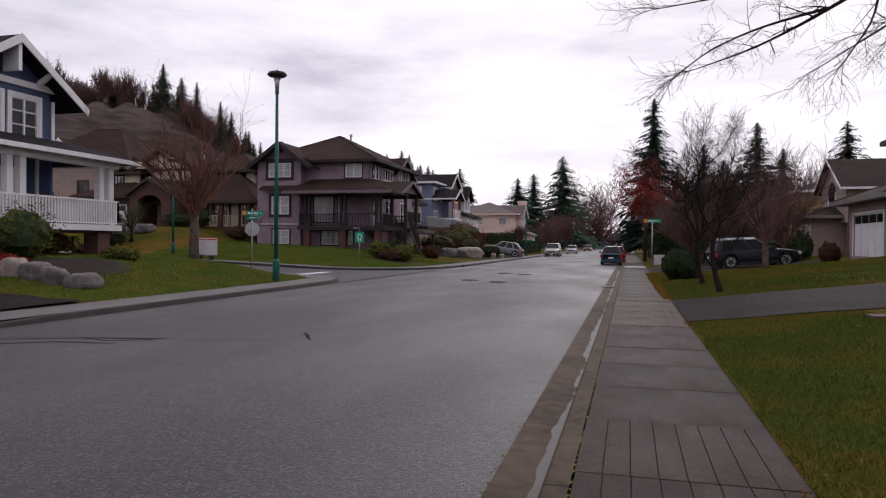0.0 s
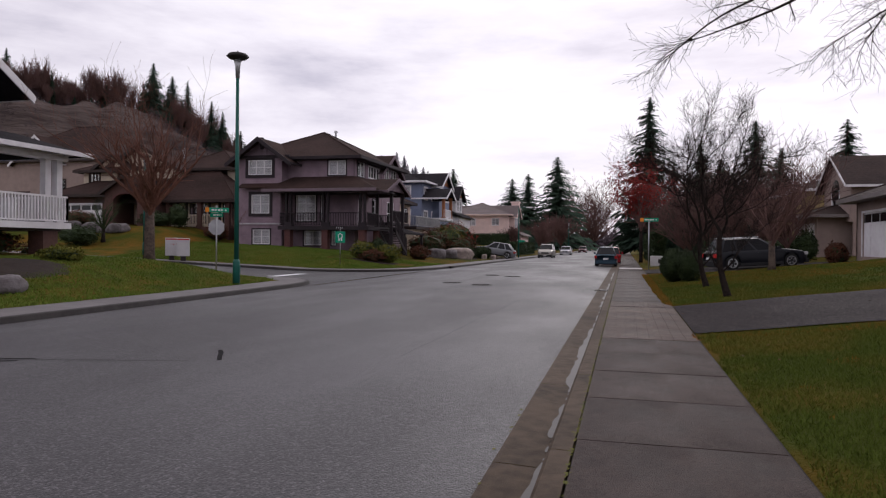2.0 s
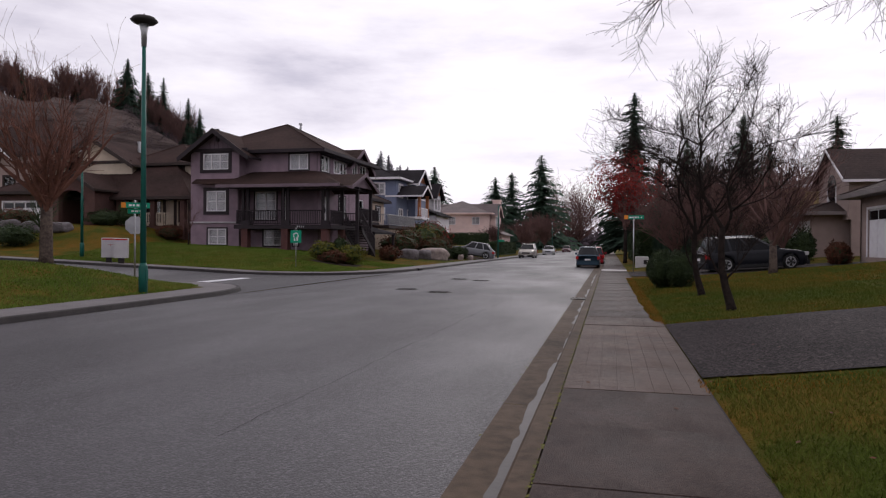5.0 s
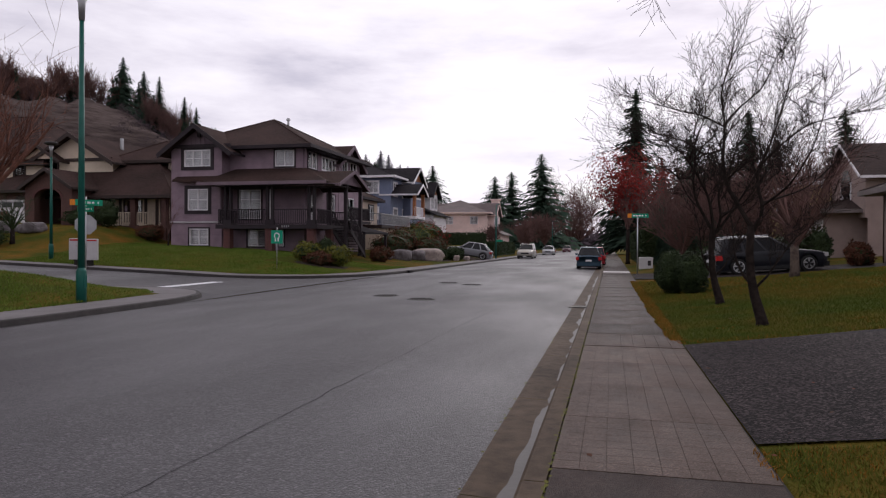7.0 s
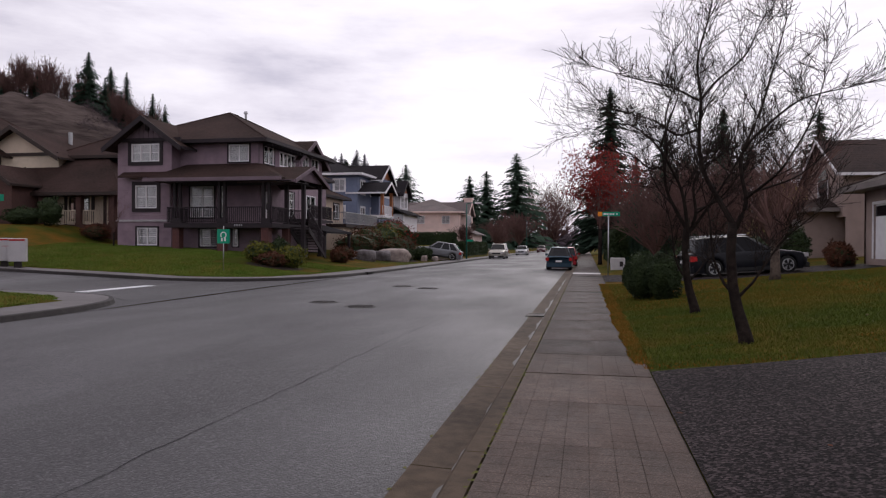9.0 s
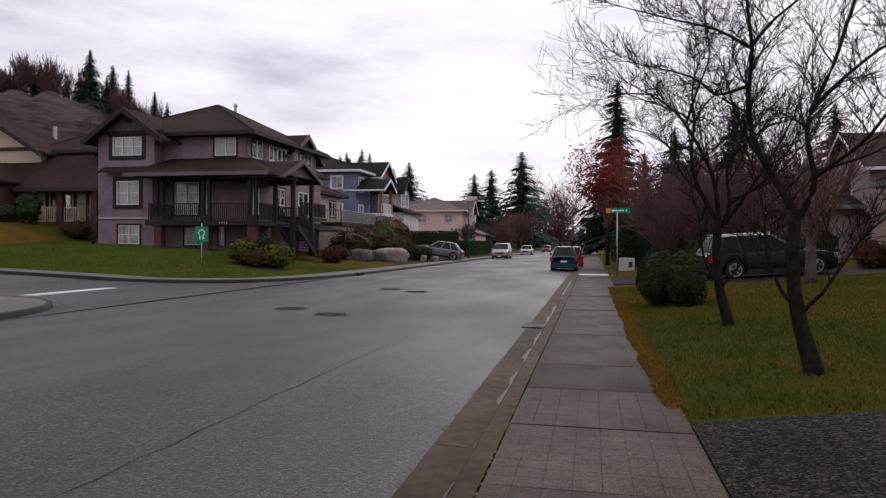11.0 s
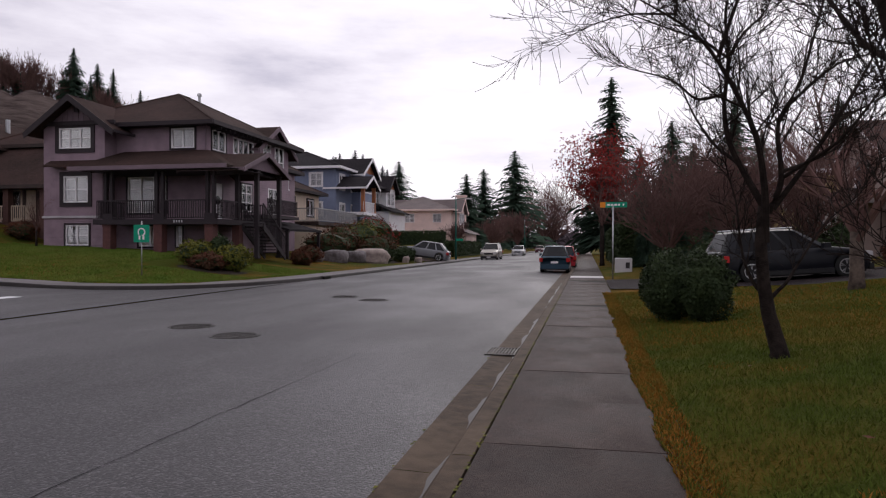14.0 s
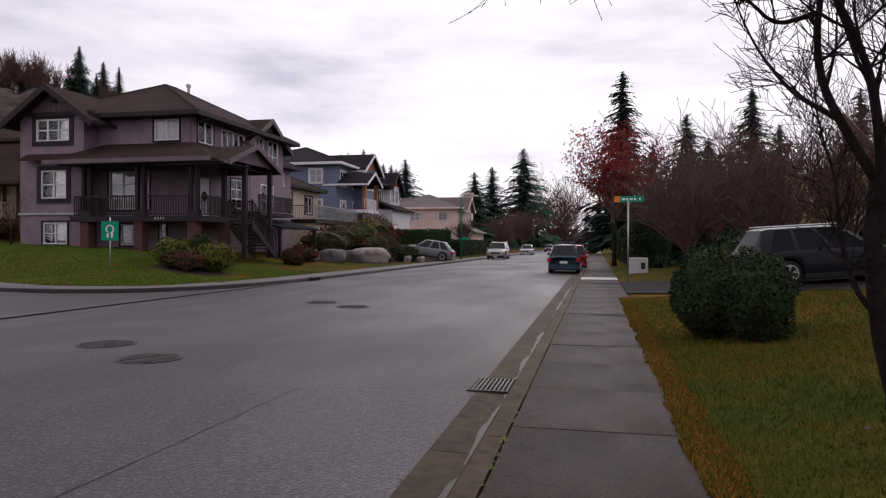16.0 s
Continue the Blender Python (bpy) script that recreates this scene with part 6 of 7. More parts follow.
def conifer_mesh(h, wd, seed, tiers=46, ragged=0.3, dens=9):
    """A spire of drooping boughs made of small needle clumps."""
    rng = random.Random(seed)
    g = Geo()
    for i in range(tiers):
        f = i / tiers
        z = h * (0.06 + 0.94 * f)
        rr = wd * (1 - f) ** 0.7 * (0.75 + ragged * rng.uniform(-1, 1)) + 0.08
        for k in range(max(int(dens * (1 - 0.55 * f)), 4)):
            a = rng.uniform(0, 6.283)
            L = rr * rng.uniform(0.6, 1.15)
            ca, sa = math.cos(a), math.sin(a)
            w = 0.15 * L + 0.06
            m = 4
            for j in range(m):
                d0, d1 = L * j / m, L * (j + 1.25) / m
                z0, z1 = z - 0.10 * d0 * (1 + j * 0.4), z - 0.16 * d1 * (1 + j * 0.4) - rng.uniform(0, 0.12) * wd * 0.3
                ww = w * (1.15 - 0.3 * j)
                p0 = (ca * d0 - sa * ww * 0.5, sa * d0 + ca * ww * 0.5, z0 - 0.12 * ww)
                p1 = (ca * d0 + sa * ww * 0.5, sa * d0 - ca * ww * 0.5, z0 - 0.12 * ww)
                p2 = (ca * d1 + rng.uniform(-0.3, 0.3) * ww, sa * d1 + rng.uniform(-0.3, 0.3) * ww, z1)
                g.poly([p0, p1, p2])
                g.poly([(ca * d0, sa * d0, z0 + 0.2 * ww), (ca * (d0 + d1) / 2 - sa * ww, sa * (d0 + d1) / 2 + ca * ww, z0 - ww * 0.55), p2])
    return g.mesh("crown", NEEDLE)


CON = [conifer_mesh(10, 2.3, 1, 84, 0.3, 24), conifer_mesh(10, 1.9, 2, 90, 0.4, 22), conifer_mesh(10, 2.9, 3, 80, 0.35, 26), conifer_mesh(10, 1.6, 4, 90, 0.25, 22)]
con_trunk = Geo(); con_trunk.tube([(0, 0, -0.3), (0, 0, 3), (0, 0, 9.9)], [0.2, 0.15, 0.02], 7)
con_trunk_me = con_trunk.mesh("trunk", BARK)


def conifer(x, y, h, k, z=None, wide=1.0, label="dark green conifer with drooping boughs", group="conifers along the street"):
    zz = lawn_z(x, y) if z is None else z
    t = thing("conifer", label, "tree", pose(x, y, zz, 0, 0, (x * 37 + y * 11) % 360), group)
    t.scale = (h / 10 * wide, h / 10 * wide, h / 10)
    part("trunk", con_trunk_me, BARK, t)
    part("crown", CON[k], NEEDLE, t)
    return t


conifer(4.3, 128, 27, 1, wide=1.35, label="very tall dark conifer above the bare trees")
for x, y, h, k, w in ((-20.5, 228, 30, 0, 1.0), (-33, 215, 22, 1, 1.1), (-29, 222, 24, 1, 1.1), (-37, 240, 21, 0, 1.1), (1.5, 245, 16, 1, 0.9), (6.5, 100, 12, 3, 1.2), (9, 92, 13.5, 0, 1.0), (16, 98, 16.5, 1, 1.0), (13, 106, 13, 2, 1.0), (21, 108, 14, 0, 1), (28, 104, 17, 1, 1), (36, 100, 15, 2, 1), (42, 94, 19, 2, 1.1), (48, 96, 18, 0, 1.1), (-48, 150, 19, 1, 1), (-54, 155, 17, 0, 1), (-44, 160, 18, 1, 1), (-40, 168, 20, 0, 1), (-51, 140, 15, 0, 1)):
    conifer(x, y, h, k, wide=w * (1.75 if y > 150 else 1.6))
# dark cedar screens beside the pavement
for i, (x, y, h) in enumerate(((4.0, 61, 4.6), (4.2, 64.5, 5.2), (4.2, 68, 5.4), (4.4, 72, 6.0), (4.4, 77, 6.0), (4.6, 82, 6.6), (4.8, 88, 7.0), (4.9, 58, 4.0), (5.6, 66, 7.0), (6.8, 74, 8.0), (5.4, 56.4, 3.6), (7.4, 60, 5.4), (9.4, 63, 6.0), (9.6, 70, 8.0))):
    conifer(x, y, h, 3 if i % 2 else 0, wide=0.75, label="dense dark cedar beside the pavement", group="dark cedars by the pavement")
# bare trees massed behind the driveway
bare = []
for i, (x, y, h) in enumerate(((4.6, 55, 6.0), (7.6, 54, 6.6), (10.4, 52.5, 6.4), (6.4, 62, 7.4), (11.0, 64, 7.4), (5.0, 74, 8.2))):
    if i < 3:
        bare.append(vase_tree(x, y, h, 60 + i, "dense bare reddish tree behind the driveway", TWIGS, 0.9, 0.13, 14, 3, 4, 0.75, 1.1, group="bare trees behind the driveway", thin=0.011))
    else:
        copy_thing(bare[i % 3], pose(x, y, lawn_z(x, y), 0, 0, 50 * i))
far_bare = [vase_tree(x, y, 6.4, sd, "leafless tree far along the street", TWIGS, 1.2, 0.14, 12, 3, 4, 0.6, 0.7, group="far leafless trees", thin=0.03) for x, y, sd in ((12, 86, 131), (-17, 160, 132))]
for i, (x, y, s) in enumerate(((9, 84, 1.45), (14, 88, 1.4), (20, 90, 1.5), (-14, 262, 3.8), (-10.5, 268, 4.0), (-16.5, 112, 0.5), (-16.5, 150, 0.8), (-16, 190, 1.3))):
    b = bare[i % 3] if i < 5 else far_bare[i % 2]
    c = copy_thing(b, pose(x, y, lawn_z(x, y), 0, 0, 70 * i))
    c.scale = (s, s, s)
maple = vase_tree(1.75, 69, 8.2, 91, "bare maple still holding dark red leaves", TWIGS, 3.2, 0.15, 9, 3, 4, 0.55, 0.5, leaf=LEAF_R, nleaf=5200)


def leaf_clump(rng, n, sx, sy, sz, size, dent=0.25, holes=0.0):
    """Leaves scattered in an uneven rounded mass with its foot at z = 0."""
    g = Geo()
    off = rng.uniform(0, 50)
    while n > 0:
        d = Vector((rng.gauss(0, 1), rng.gauss(0, 1), rng.gauss(0, 1))).normalized()
        lump = 1 + dent * noise.noise(d * 2.2 + Vector((off, 0, 0))) * 1.6
        rr = lump * (1 - abs(rng.gauss(0, 0.13)))
        p = Vector((d.x * sx * rr, d.y * sy * rr, sz * (1 + d.z * rr) * 0.5 + sz * 0.02))
        n -= 1
        if p.z < 0.02:
            p.z = rng.uniform(0.02, 0.3 * sz)
        u = (d * 0.4 + Vector((rng.uniform(-1, 1), rng.uniform(-1, 1), rng.uniform(-0.6, 1)))).normalized() * size * rng.uniform(0.6, 1.3)
        v = u.cross(d + Vector((0.01, 0.02, 0.03))).normalized() * size * 0.45
        g.poly([p - u * 0.3, p + v, p + u, p - v])
    return g


def core(rng, sx, sy, sz):
    g = Geo()
    rows, cols, off = 9, 14, rng.uniform(0, 40)
    for i in range(rows + 1):
        th = math.pi * i / rows
        for j in range(cols):
            a = 2 * math.pi * j / cols
            d = Vector((math.sin(th) * math.cos(a), math.sin(th) * math.sin(a), math.cos(th)))
            k = 0.8 * (1 + 0.35 * noise.noise(d * 2.2 + Vector((off, 0, 0))))
            g.v.append((d.x * sx * k, d.y * sy * k, sz * (1 + d.z * k) * 0.5))
    for i in range(rows):
        for j in range(cols):
            a, b = i * cols + j, i * cols + (j + 1) % cols
            g.f.append((a, b, b + cols, a + cols))
    return g


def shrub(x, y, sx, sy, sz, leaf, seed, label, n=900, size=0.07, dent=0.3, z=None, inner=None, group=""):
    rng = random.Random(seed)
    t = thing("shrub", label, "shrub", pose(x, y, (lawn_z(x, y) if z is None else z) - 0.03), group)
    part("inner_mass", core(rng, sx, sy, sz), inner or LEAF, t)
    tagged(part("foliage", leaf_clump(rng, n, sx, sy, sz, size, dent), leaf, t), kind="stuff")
    return t


shrub(2.2, 32.5, 0.52, 0.8, 1.28, LEAF, 301, "clipped dark evergreen bush beside the pavement", 10000, 0.042, 0.15)
shrub(2.68, 31.9, 0.48, 0.6, 1.2, LEAF, 302, "dark evergreen bush beside the lawn", 9000, 0.042, 0.2)
for i, (x, y, sx, sy, sz, lf, lb) in enumerate((
    (-16.75, 48.3, 0.85, 0.8, 1.25, LEAF_Y, "rounded yellow-green bush in the lawn bed"), (-15.1, 48.5, 0.85, 0.8, 1.25, LEAF_Y, "yellow-green rhododendron in the lawn bed"), (-15.9, 47.8, 0.9, 0.7, 0.8, LEAF_B, "low russet shrub in the lawn bed"),
    (-15.95, 48.9, 0.5, 0.5, 1.55, LEAF, "upright dark evergreen shrub"), (-15.6, 57.5, 0.6, 0.6, 0.9, LEAF_B, "russet shrub beside the steps"), (-16.4, 60.6, 0.8, 0.8, 1.0, LEAF_B, "dark reddish shrub in the rockery"),
    (-17.8, 67.4, 1.9, 1.8, 1.9, LEAF_B, "broad russet shrub above the boulders"), (-18.0, 70.6, 1.7, 1.7, 2.4, LEAF_B, "tall bronze shrub in the rockery"), (-17.4, 73.5, 1.8, 1.8, 2.8, LEAF_Y, "golden shrub in the rockery"),
    (-15.6, 72.0, 1.5, 1.5, 1.9, LEAF_B, "rust-coloured shrub in the rockery"), (-17.2, 76.5, 2.2, 2.0, 3.4, LEAF_R, "large red-leaved shrub in the rockery"), (-16.0, 76.0, 1.2, 1.2, 2.0, LEAF, "dark green evergreen shrub in the rockery"), (-14.6, 70.4, 0.9, 0.9, 1.1, LEAF, "low dark shrub by the boulder"),
    (-13.6, 73.2, 0.9, 0.9, 1.2, LEAF, "low clipped dark shrub"), (-13.9, 74.9, 0.8, 0.8, 1.1, LEAF, "round clipped dark shrub at the driveway"), (-19.4, 82.5, 1.6, 1.6, 2.6, LEAF, "dark shrub near the parked car"),
    (-19.4, 20.6, 0.95, 1.1, 1.9, LEAF_Y, "big yellow-green variegated bush under the veranda"), (-18.6, 19.2, 0.6, 0.6, 0.5, LEAF_R, "low red plant in the flower bed"), (-17.2, 22.6, 0.7, 0.6, 0.45, LEAF_Y, "low yellow-green plant in the lawn"), (-19.6, 18.2, 0.9, 1.0, 1.3, LEAF, "dark bush below the veranda"), (-22.2, 24.6, 0.8, 1.0, 0.9, LEAF_B, "brown low shrub under the veranda"),
    (-24.0, 28.6, 0.9, 0.7, 0.9, LEAF_B, "low brown shrub on the lawn corner"), (-27.2, 28.8, 1.0, 0.8, 0.8, LEAF, "dark low shrub on the lawn"), (-38.2, 46.5, 1.6, 1.3, 1.5, LEAF, "rounded dark green shrub"), (-42.4, 51.0, 1.6, 1.2, 1.3, LEAF_B, "orange-brown shrub by the rock edge"),
    (-45.5, 51.5, 1.6, 1.2, 1.2, LEAF, "dark shrub by the rock edge"), (-35.6, 54.6, 0.8, 0.8, 2.0, LEAF, "upright dark evergreen by the porch"), (-37.6, 54.4, 1.6, 0.8, 1.2, LEAF, "dark hedge under the porch"), (-32.4, 55.2, 1.0, 0.8, 1.1, LEAF_B, "brown shrub between the houses"),
    (11.4, 45.6, 0.5, 0.5, 1.0, LEAF_B, "small round brown shrub by the garage"), (11.8, 47.4, 0.5, 0.5, 1.1, LEAF_B, "small brown shrub by the garage"), (11.0, 50.5, 0.55, 0.55, 1.7, LEAF, "small upright evergreen by the garage"), (11.6, 53, 0.6, 0.6, 1.9, LEAF, "small conical evergreen by the garage"), (7.0, 49.6, 2.4, 1.0, 1.6, LEAF, "dark hedge behind the parked car"), (11.0, 56.5, 1.6, 1.6, 1.7, LEAF, "dark hedge before the garages"),
)):
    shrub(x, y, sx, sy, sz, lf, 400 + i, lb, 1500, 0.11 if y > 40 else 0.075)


def hedge(x0, x1, y0, y1, h, label, seed):
    rng = random.Random(seed)
    z = lawn_z((x0 + x1) / 2, (y0 + y1) / 2)
    t = thing("hedge", label, "hedge", pose((x0 + x1) / 2, (y0 + y1) / 2, z))
    sx, sy = (x1 - x0) / 2, (y1 - y0) / 2
    part("inner_mass", G((-sx + 0.1, -sy + 0.1, -0.1, sx - 0.1, sy - 0.1, h - 0.1)), LEAF, t)
    g = Geo()
    for _ in range(int(260 * (sx * sy * 0.6 + h * (sx + sy)))):
        s = rng.random()
        p = Vector((rng.uniform(-sx, sx), rng.uniform(-sy, sy), rng.uniform(0, h)))
        if s < 0.35:
            p.z = h + rng.gauss(0, 0.07)
        elif s < 0.7:
            p.x = rng.choice((-sx, sx)) + rng.gauss(0, 0.06)
        else:
            p.y = rng.choice((-sy, sy)) + rng.gauss(0, 0.06)
        u = Vector((rng.uniform(-1, 1), rng.uniform(-1, 1), rng.uniform(-1, 1))).normalized() * 0.12
        v = u.orthogonal().normalized() * 0.06
        g.poly([p - u, p + v, p + u, p - v])
    tagged(part("foliage", g, LEAF, t), kind="stuff")


hedge(-24, -13.6, 88.2, 89.8, 1.25, "long clipped dark hedge before the pink house", 5)
hedge(-14.8, -13.2, 93, 112, 1.5, "clipped dark hedge along the pavement", 6)
hedge(2.6, 4.2, 62, 90, 2.6, "tall dark hedge beside the pavement", 7)

# topiary-like garden tree
vase_tree(-37.2, 47.8, 3.6, 97, "small dark garden tree with spreading limbs", LEAF, 1.0, 0.13, 8, 2, 4, 0.8, 1.1)
vase_tree(-28.9, 52.3, 3.4, 98, "slim bare sapling before the lavender house", TWIGS, 1.0, 0.05, 7, 2, 4, 0.5, 0.6)


def boulder(x, y, sx, sy, sz, material, seed, label):
    g, rows, cols = Geo(), 10, 16
    for i in range(rows + 1):
        th = math.pi * i / rows
        for j in range(cols):
            a = 2 * math.pi * j / cols
            d = Vector((math.sin(th) * math.cos(a), math.sin(th) * math.sin(a), math.cos(th)))
            k = 1 + 0.28 * noise.noise(d * 1.3 + Vector((seed * 3.7, 0, 0))) + 0.08 * noise.noise(d * 4 + Vector((seed, 1, 0)))
            q = Vector((max(min(d.x, 0.8), -0.8) * 1.2, max(min(d.y, 0.8), -0.8) * 1.2, max(min(d.z, 0.75), -0.75) * 1.25)) * k
            g.v.append((q.x * sx, q.y * sy, q.z * sz))
    for i in range(rows):
        for j in range(cols):
            a, b = i * cols + j, i * cols + (j + 1) % cols
            g.f.append((a, b, b + cols, a + cols))
    ob = solid("boulder", g, material, label, "boulder", "boulders edging the beds", smooth=True)
    ob.location = (x, y, lawn_z(x, y) + sz * 0.55)


for i, (x, y, sx, sy, sz, m, lb) in enumerate((
    (-14.9, 68.4, 1.3, 1.2, 0.62, ROCK, "large pale tan boulder at the lawn edge"), (-15.9, 64.0, 0.85, 0.75, 0.5, ROCK_D, "grey boulder at the lawn edge"), (-16.8, 62.0, 0.75, 0.7, 0.45, ROCK_D, "grey weathered boulder in the rockery"), (-15.3, 66.2, 0.8, 0.7, 0.5, ROCK_D, "rounded grey boulder beside shrubs"),
    (-13.2, 72.4, 0.26, 0.24, 0.32, ROCK, "small upright pale rock"), (-12.7, 74.4, 0.3, 0.28, 0.26, ROCK, "small pale rock by the driveway"), (-16.9, 18.6, 0.42, 0.36, 0.3, ROCK_D, "rounded grey rock in the flower bed"), (-15.9, 18.3, 0.38, 0.32, 0.3, ROCK_D, "dark grey rock in the flower bed"), (-17.9, 18.8, 0.4, 0.34, 0.32, ROCK, "pale rock in the flower bed"), (-14.9, 18.3, 0.5, 0.4, 0.25, ROCK_D, "mossy grey rock in the flower bed"),
    (-25.2, 30.2, 0.7, 0.5, 0.35, ROCK, "pale rock on the lawn corner"), (-26.6, 29.6, 0.6, 0.5, 0.35, ROCK, "pale jagged rock on the lawn corner"), (-40.0, 50.0, 0.9, 0.6, 0.45, ROCK_D, "grey edging rock on the bank"), (-42.0, 50.0, 0.9, 0.6, 0.45, ROCK_D, "grey edging rock on the bank"), (-44.2, 50.4, 1.0, 0.6, 0.45, ROCK_D, "grey edging rock on the bank"), (-38.0, 50.2, 0.9, 0.6, 0.4, ROCK_D, "grey edging rock on the bank"), (-46.6, 50.6, 1.0, 0.6, 0.5, ROCK_D, "grey edging rock on the bank"),
)):
    boulder(x, y, sx, sy, sz, m, i + 1, lb)
for x, y, sx, sy in ((-15.9, 48.2, 1.7, 1.25), (-17.3, 20.4, 2.2, 1.7), (-16.6, 70.5, 3.4, 6.0)):
    g = Geo()
    for i in range(6):
        for j in range(28):
            a = 2 * math.pi * j / 28
            k = i / 5 * (1 + 0.12 * noise.noise((math.cos(a) * 2, math.sin(a) * 2, x)))
            px, py = x + sx * k * math.cos(a), y + sy * k * math.sin(a)
            g.v.append((px, py, lawn_z(px, py) + 0.10 * (1 - (i / 5) ** 3) - 0.02 + 0.03 * noise.noise((px * 3, py * 3, 0))))
    for i in range(5):
        for j in range(28):
            k = (j + 1) % 28
            g.f.append((i * 28 + j, i * 28 + k, (i + 1) * 28 + k, (i + 1) * 28 + j))
    solid("flower_bed", g, SOIL, "dark bare soil bed in the lawn", "flower bed", kind="structure", smooth=True)

# ---- cars ----


def car(x, y, heading, length, width, height, body, label, hood=0.25, boot=0.05, clear=0.2, wheel=0.33, z=None, pitch=0.0, rake=(0.42, 0.22), base=None, rails=False, glass=None, grp="parked cars", cabin=0.76):
    """A car: x forward, the greenhouse between hood and boot as shares of the length."""
    t = thing("car", label, "car", pose(x, y, (lawn_z(x, y) + 0.03 if z is None else z), 0, -pitch, heading), grp)
    L, W = length / 2, width / 2
    belt = height * 0.61
    hz = height * 0.55
    nose, tail = clear + height * 0.30, height * (0.58 if boot < 0.12 else 0.54)
    fa, ra = L - length * 0.185, -L + length * 0.19
    wr = wheel + 0.05

    def top_z(px):
        """Height of the body along its middle."""
        if px > L - length * hood:
            f = (px - (L - length * hood)) / (length * hood)
            return belt + (hz + 0.08 - belt) * min(f * 4, 1) - (hz + 0.08 - nose - 0.1) * f ** 1.6 - 0.16 * max(f - 0.86, 0) / 0.14
        f = max((-L + length * boot + 0.12 - px) / (length * boot + 0.12), 0)
        return belt + 0.02 - (belt + 0.02 - tail) * f ** 2 - 0.05 * max(f - 0.8, 0) / 0.2

    def foot_z(px):
        for cx in (fa, ra):
            if abs(px - cx) < wr:
                return max(wheel + math.sqrt(wr * wr - (px - cx) ** 2), clear)
        e = max(abs(px) / L - 0.9, 0) / 0.1
        return clear + 0.14 * e * e

    xs = {-L, -L + 0.03, -L + 0.1, -L + 0.22, L, L - 0.03, L - 0.1, L - 0.22, L - length * hood, -L + length * boot + 0.14, 0.0, 0.4, -0.4}
    for cx in (fa, ra):
        xs |= {cx + wr * math.cos(math.pi * q / 10) for q in range(11)} | {cx - wr - 0.01, cx + wr + 0.01}
    xs |= {L - length * hood * q / 5 for q in range(1, 5)}
    xs = sorted(q for q in xs if -L <= q <= L)
    g, row = Geo(), 0
    for px in xs:
        e = abs(px) / L
        w = W * (1 - 0.05 * e ** 3 - 0.16 * max(e - 0.86, 0) ** 1.5 / 0.14 ** 1.5 * 0.9)
        zt, zf = top_z(px), foot_z(px)
        sh = min(zt - 0.03, belt - 0.02)
        zw = max(clear + 0.42 * (belt - clear), zf + 0.01)
        half = [(0.93 * w, zf), (0.99 * w, zf + (zw - zf) * 0.5), (w, zw), (0.985 * w, zw + (sh - zw) * 0.62), (0.94 * w, max(sh, zw + 0.02)), (0.8 * w, max(zt - 0.004, zw + 0.03)), (0.4 * w, max(zt + 0.012, zw + 0.03))]
        ring_pts = [(px, -a, b) for a, b in half] + [(px, a, b) for a, b in reversed(half)]
        row = len(ring_pts)
        g.v += ring_pts
    for r in range(len(xs) - 1):
        for q in range(row - 1):
            a = r * row + q
            g.f.append((a, a + 1, a + row + 1, a + row))
    g.f.append(tuple(range(row)))
    g.f.append(tuple(range((len(xs) - 1) * row, len(xs) * row)))
    part("body", g, body, t, smooth=True)
    # greenhouse: pillars and roof in body colour, panes between them
    x0, x1 = -L + length * boot + 0.02, L - length * hood - 0.02
    t0, t1 = x0 + height * rake[1], x1 - height * rake[0]
    gw, tw = W * 0.93, W * cabin
    top = height - 0.06
    SIDE = ((1.0, 0), (0.93, 1), (0.63, 0), (0.59, 1), (0.33, 0), (0.29, 1), (0.08, 0), (0.0, 0))

    def loop(za, xa, xb, hw, bow):
        right = [(xa + (xb - xa) * f, -hw * (0.94 if f in (0.0, 1.0) else 1.0), za) for f, _ in SIDE]
        back = [(xa - bow, -hw * 0.6, za), (xa - bow, hw * 0.6, za)]
        left = [(p[0], -p[1], za) for p in reversed(right)]
        front = [(xb + bow * 1.4, hw * 0.6, za), (xb + bow * 1.4, -hw * 0.6, za)]
        return right + back + left + front

    lo, hi = loop(belt - 0.04, x0, x1, gw, 0.05), loop(top, t0, t1, tw, 0.07)
    cap1 = loop(height - 0.015, t0 + 0.12, t1 - 0.12, tw * 0.86, 0.07)
    cap2 = loop(height, t0 + 0.35, t1 - 0.35, tw * 0.55, 0.07)
    n_l, n_s = len(lo), len(SIDE)
    rf = Geo()
    rf.v += lo + hi + cap1 + cap2
    panes = []
    for q in range(n_l):
        j = (q + 1) % n_l
        kind = None
        if q < n_s - 1 and SIDE[q][1]:
            kind = "side_window"
        elif n_s + 2 <= q < 2 * n_s + 1 and SIDE[2 * n_s + 1 - q - 1 + 0][1]:
            kind = "side_window"
        elif n_s - 1 <= q <= n_s + 1:
            kind = "rear_window"
        elif q >= 2 * n_s + 1:
            kind = "windscreen"
        if kind:
            panes.append((kind, q, j))
        else:
            rf.f.append((q, j, n_l + j, n_l + q))
        for a in (n_l, 2 * n_l):
            rf.f.append((a + q, a + j, a + n_l + j, a + n_l + q))
    rf.f.append(tuple(range(3 * n_l, 4 * n_l)))
    part("roof", rf, body, t, smooth=True)
    groups = {}
    for kind, q, j in panes:
        key = kind if kind != "side_window" else (kind, q)
        groups.setdefault(key, []).append((q, j))
    for key, quads in groups.items():
        pg = Geo()
        for q, j in quads:
            pg.push([lo[q], lo[j], hi[j], hi[q]], (0, -0.008 if lo[q][1] + lo[j][1] > 0 else 0.008, -0.004))
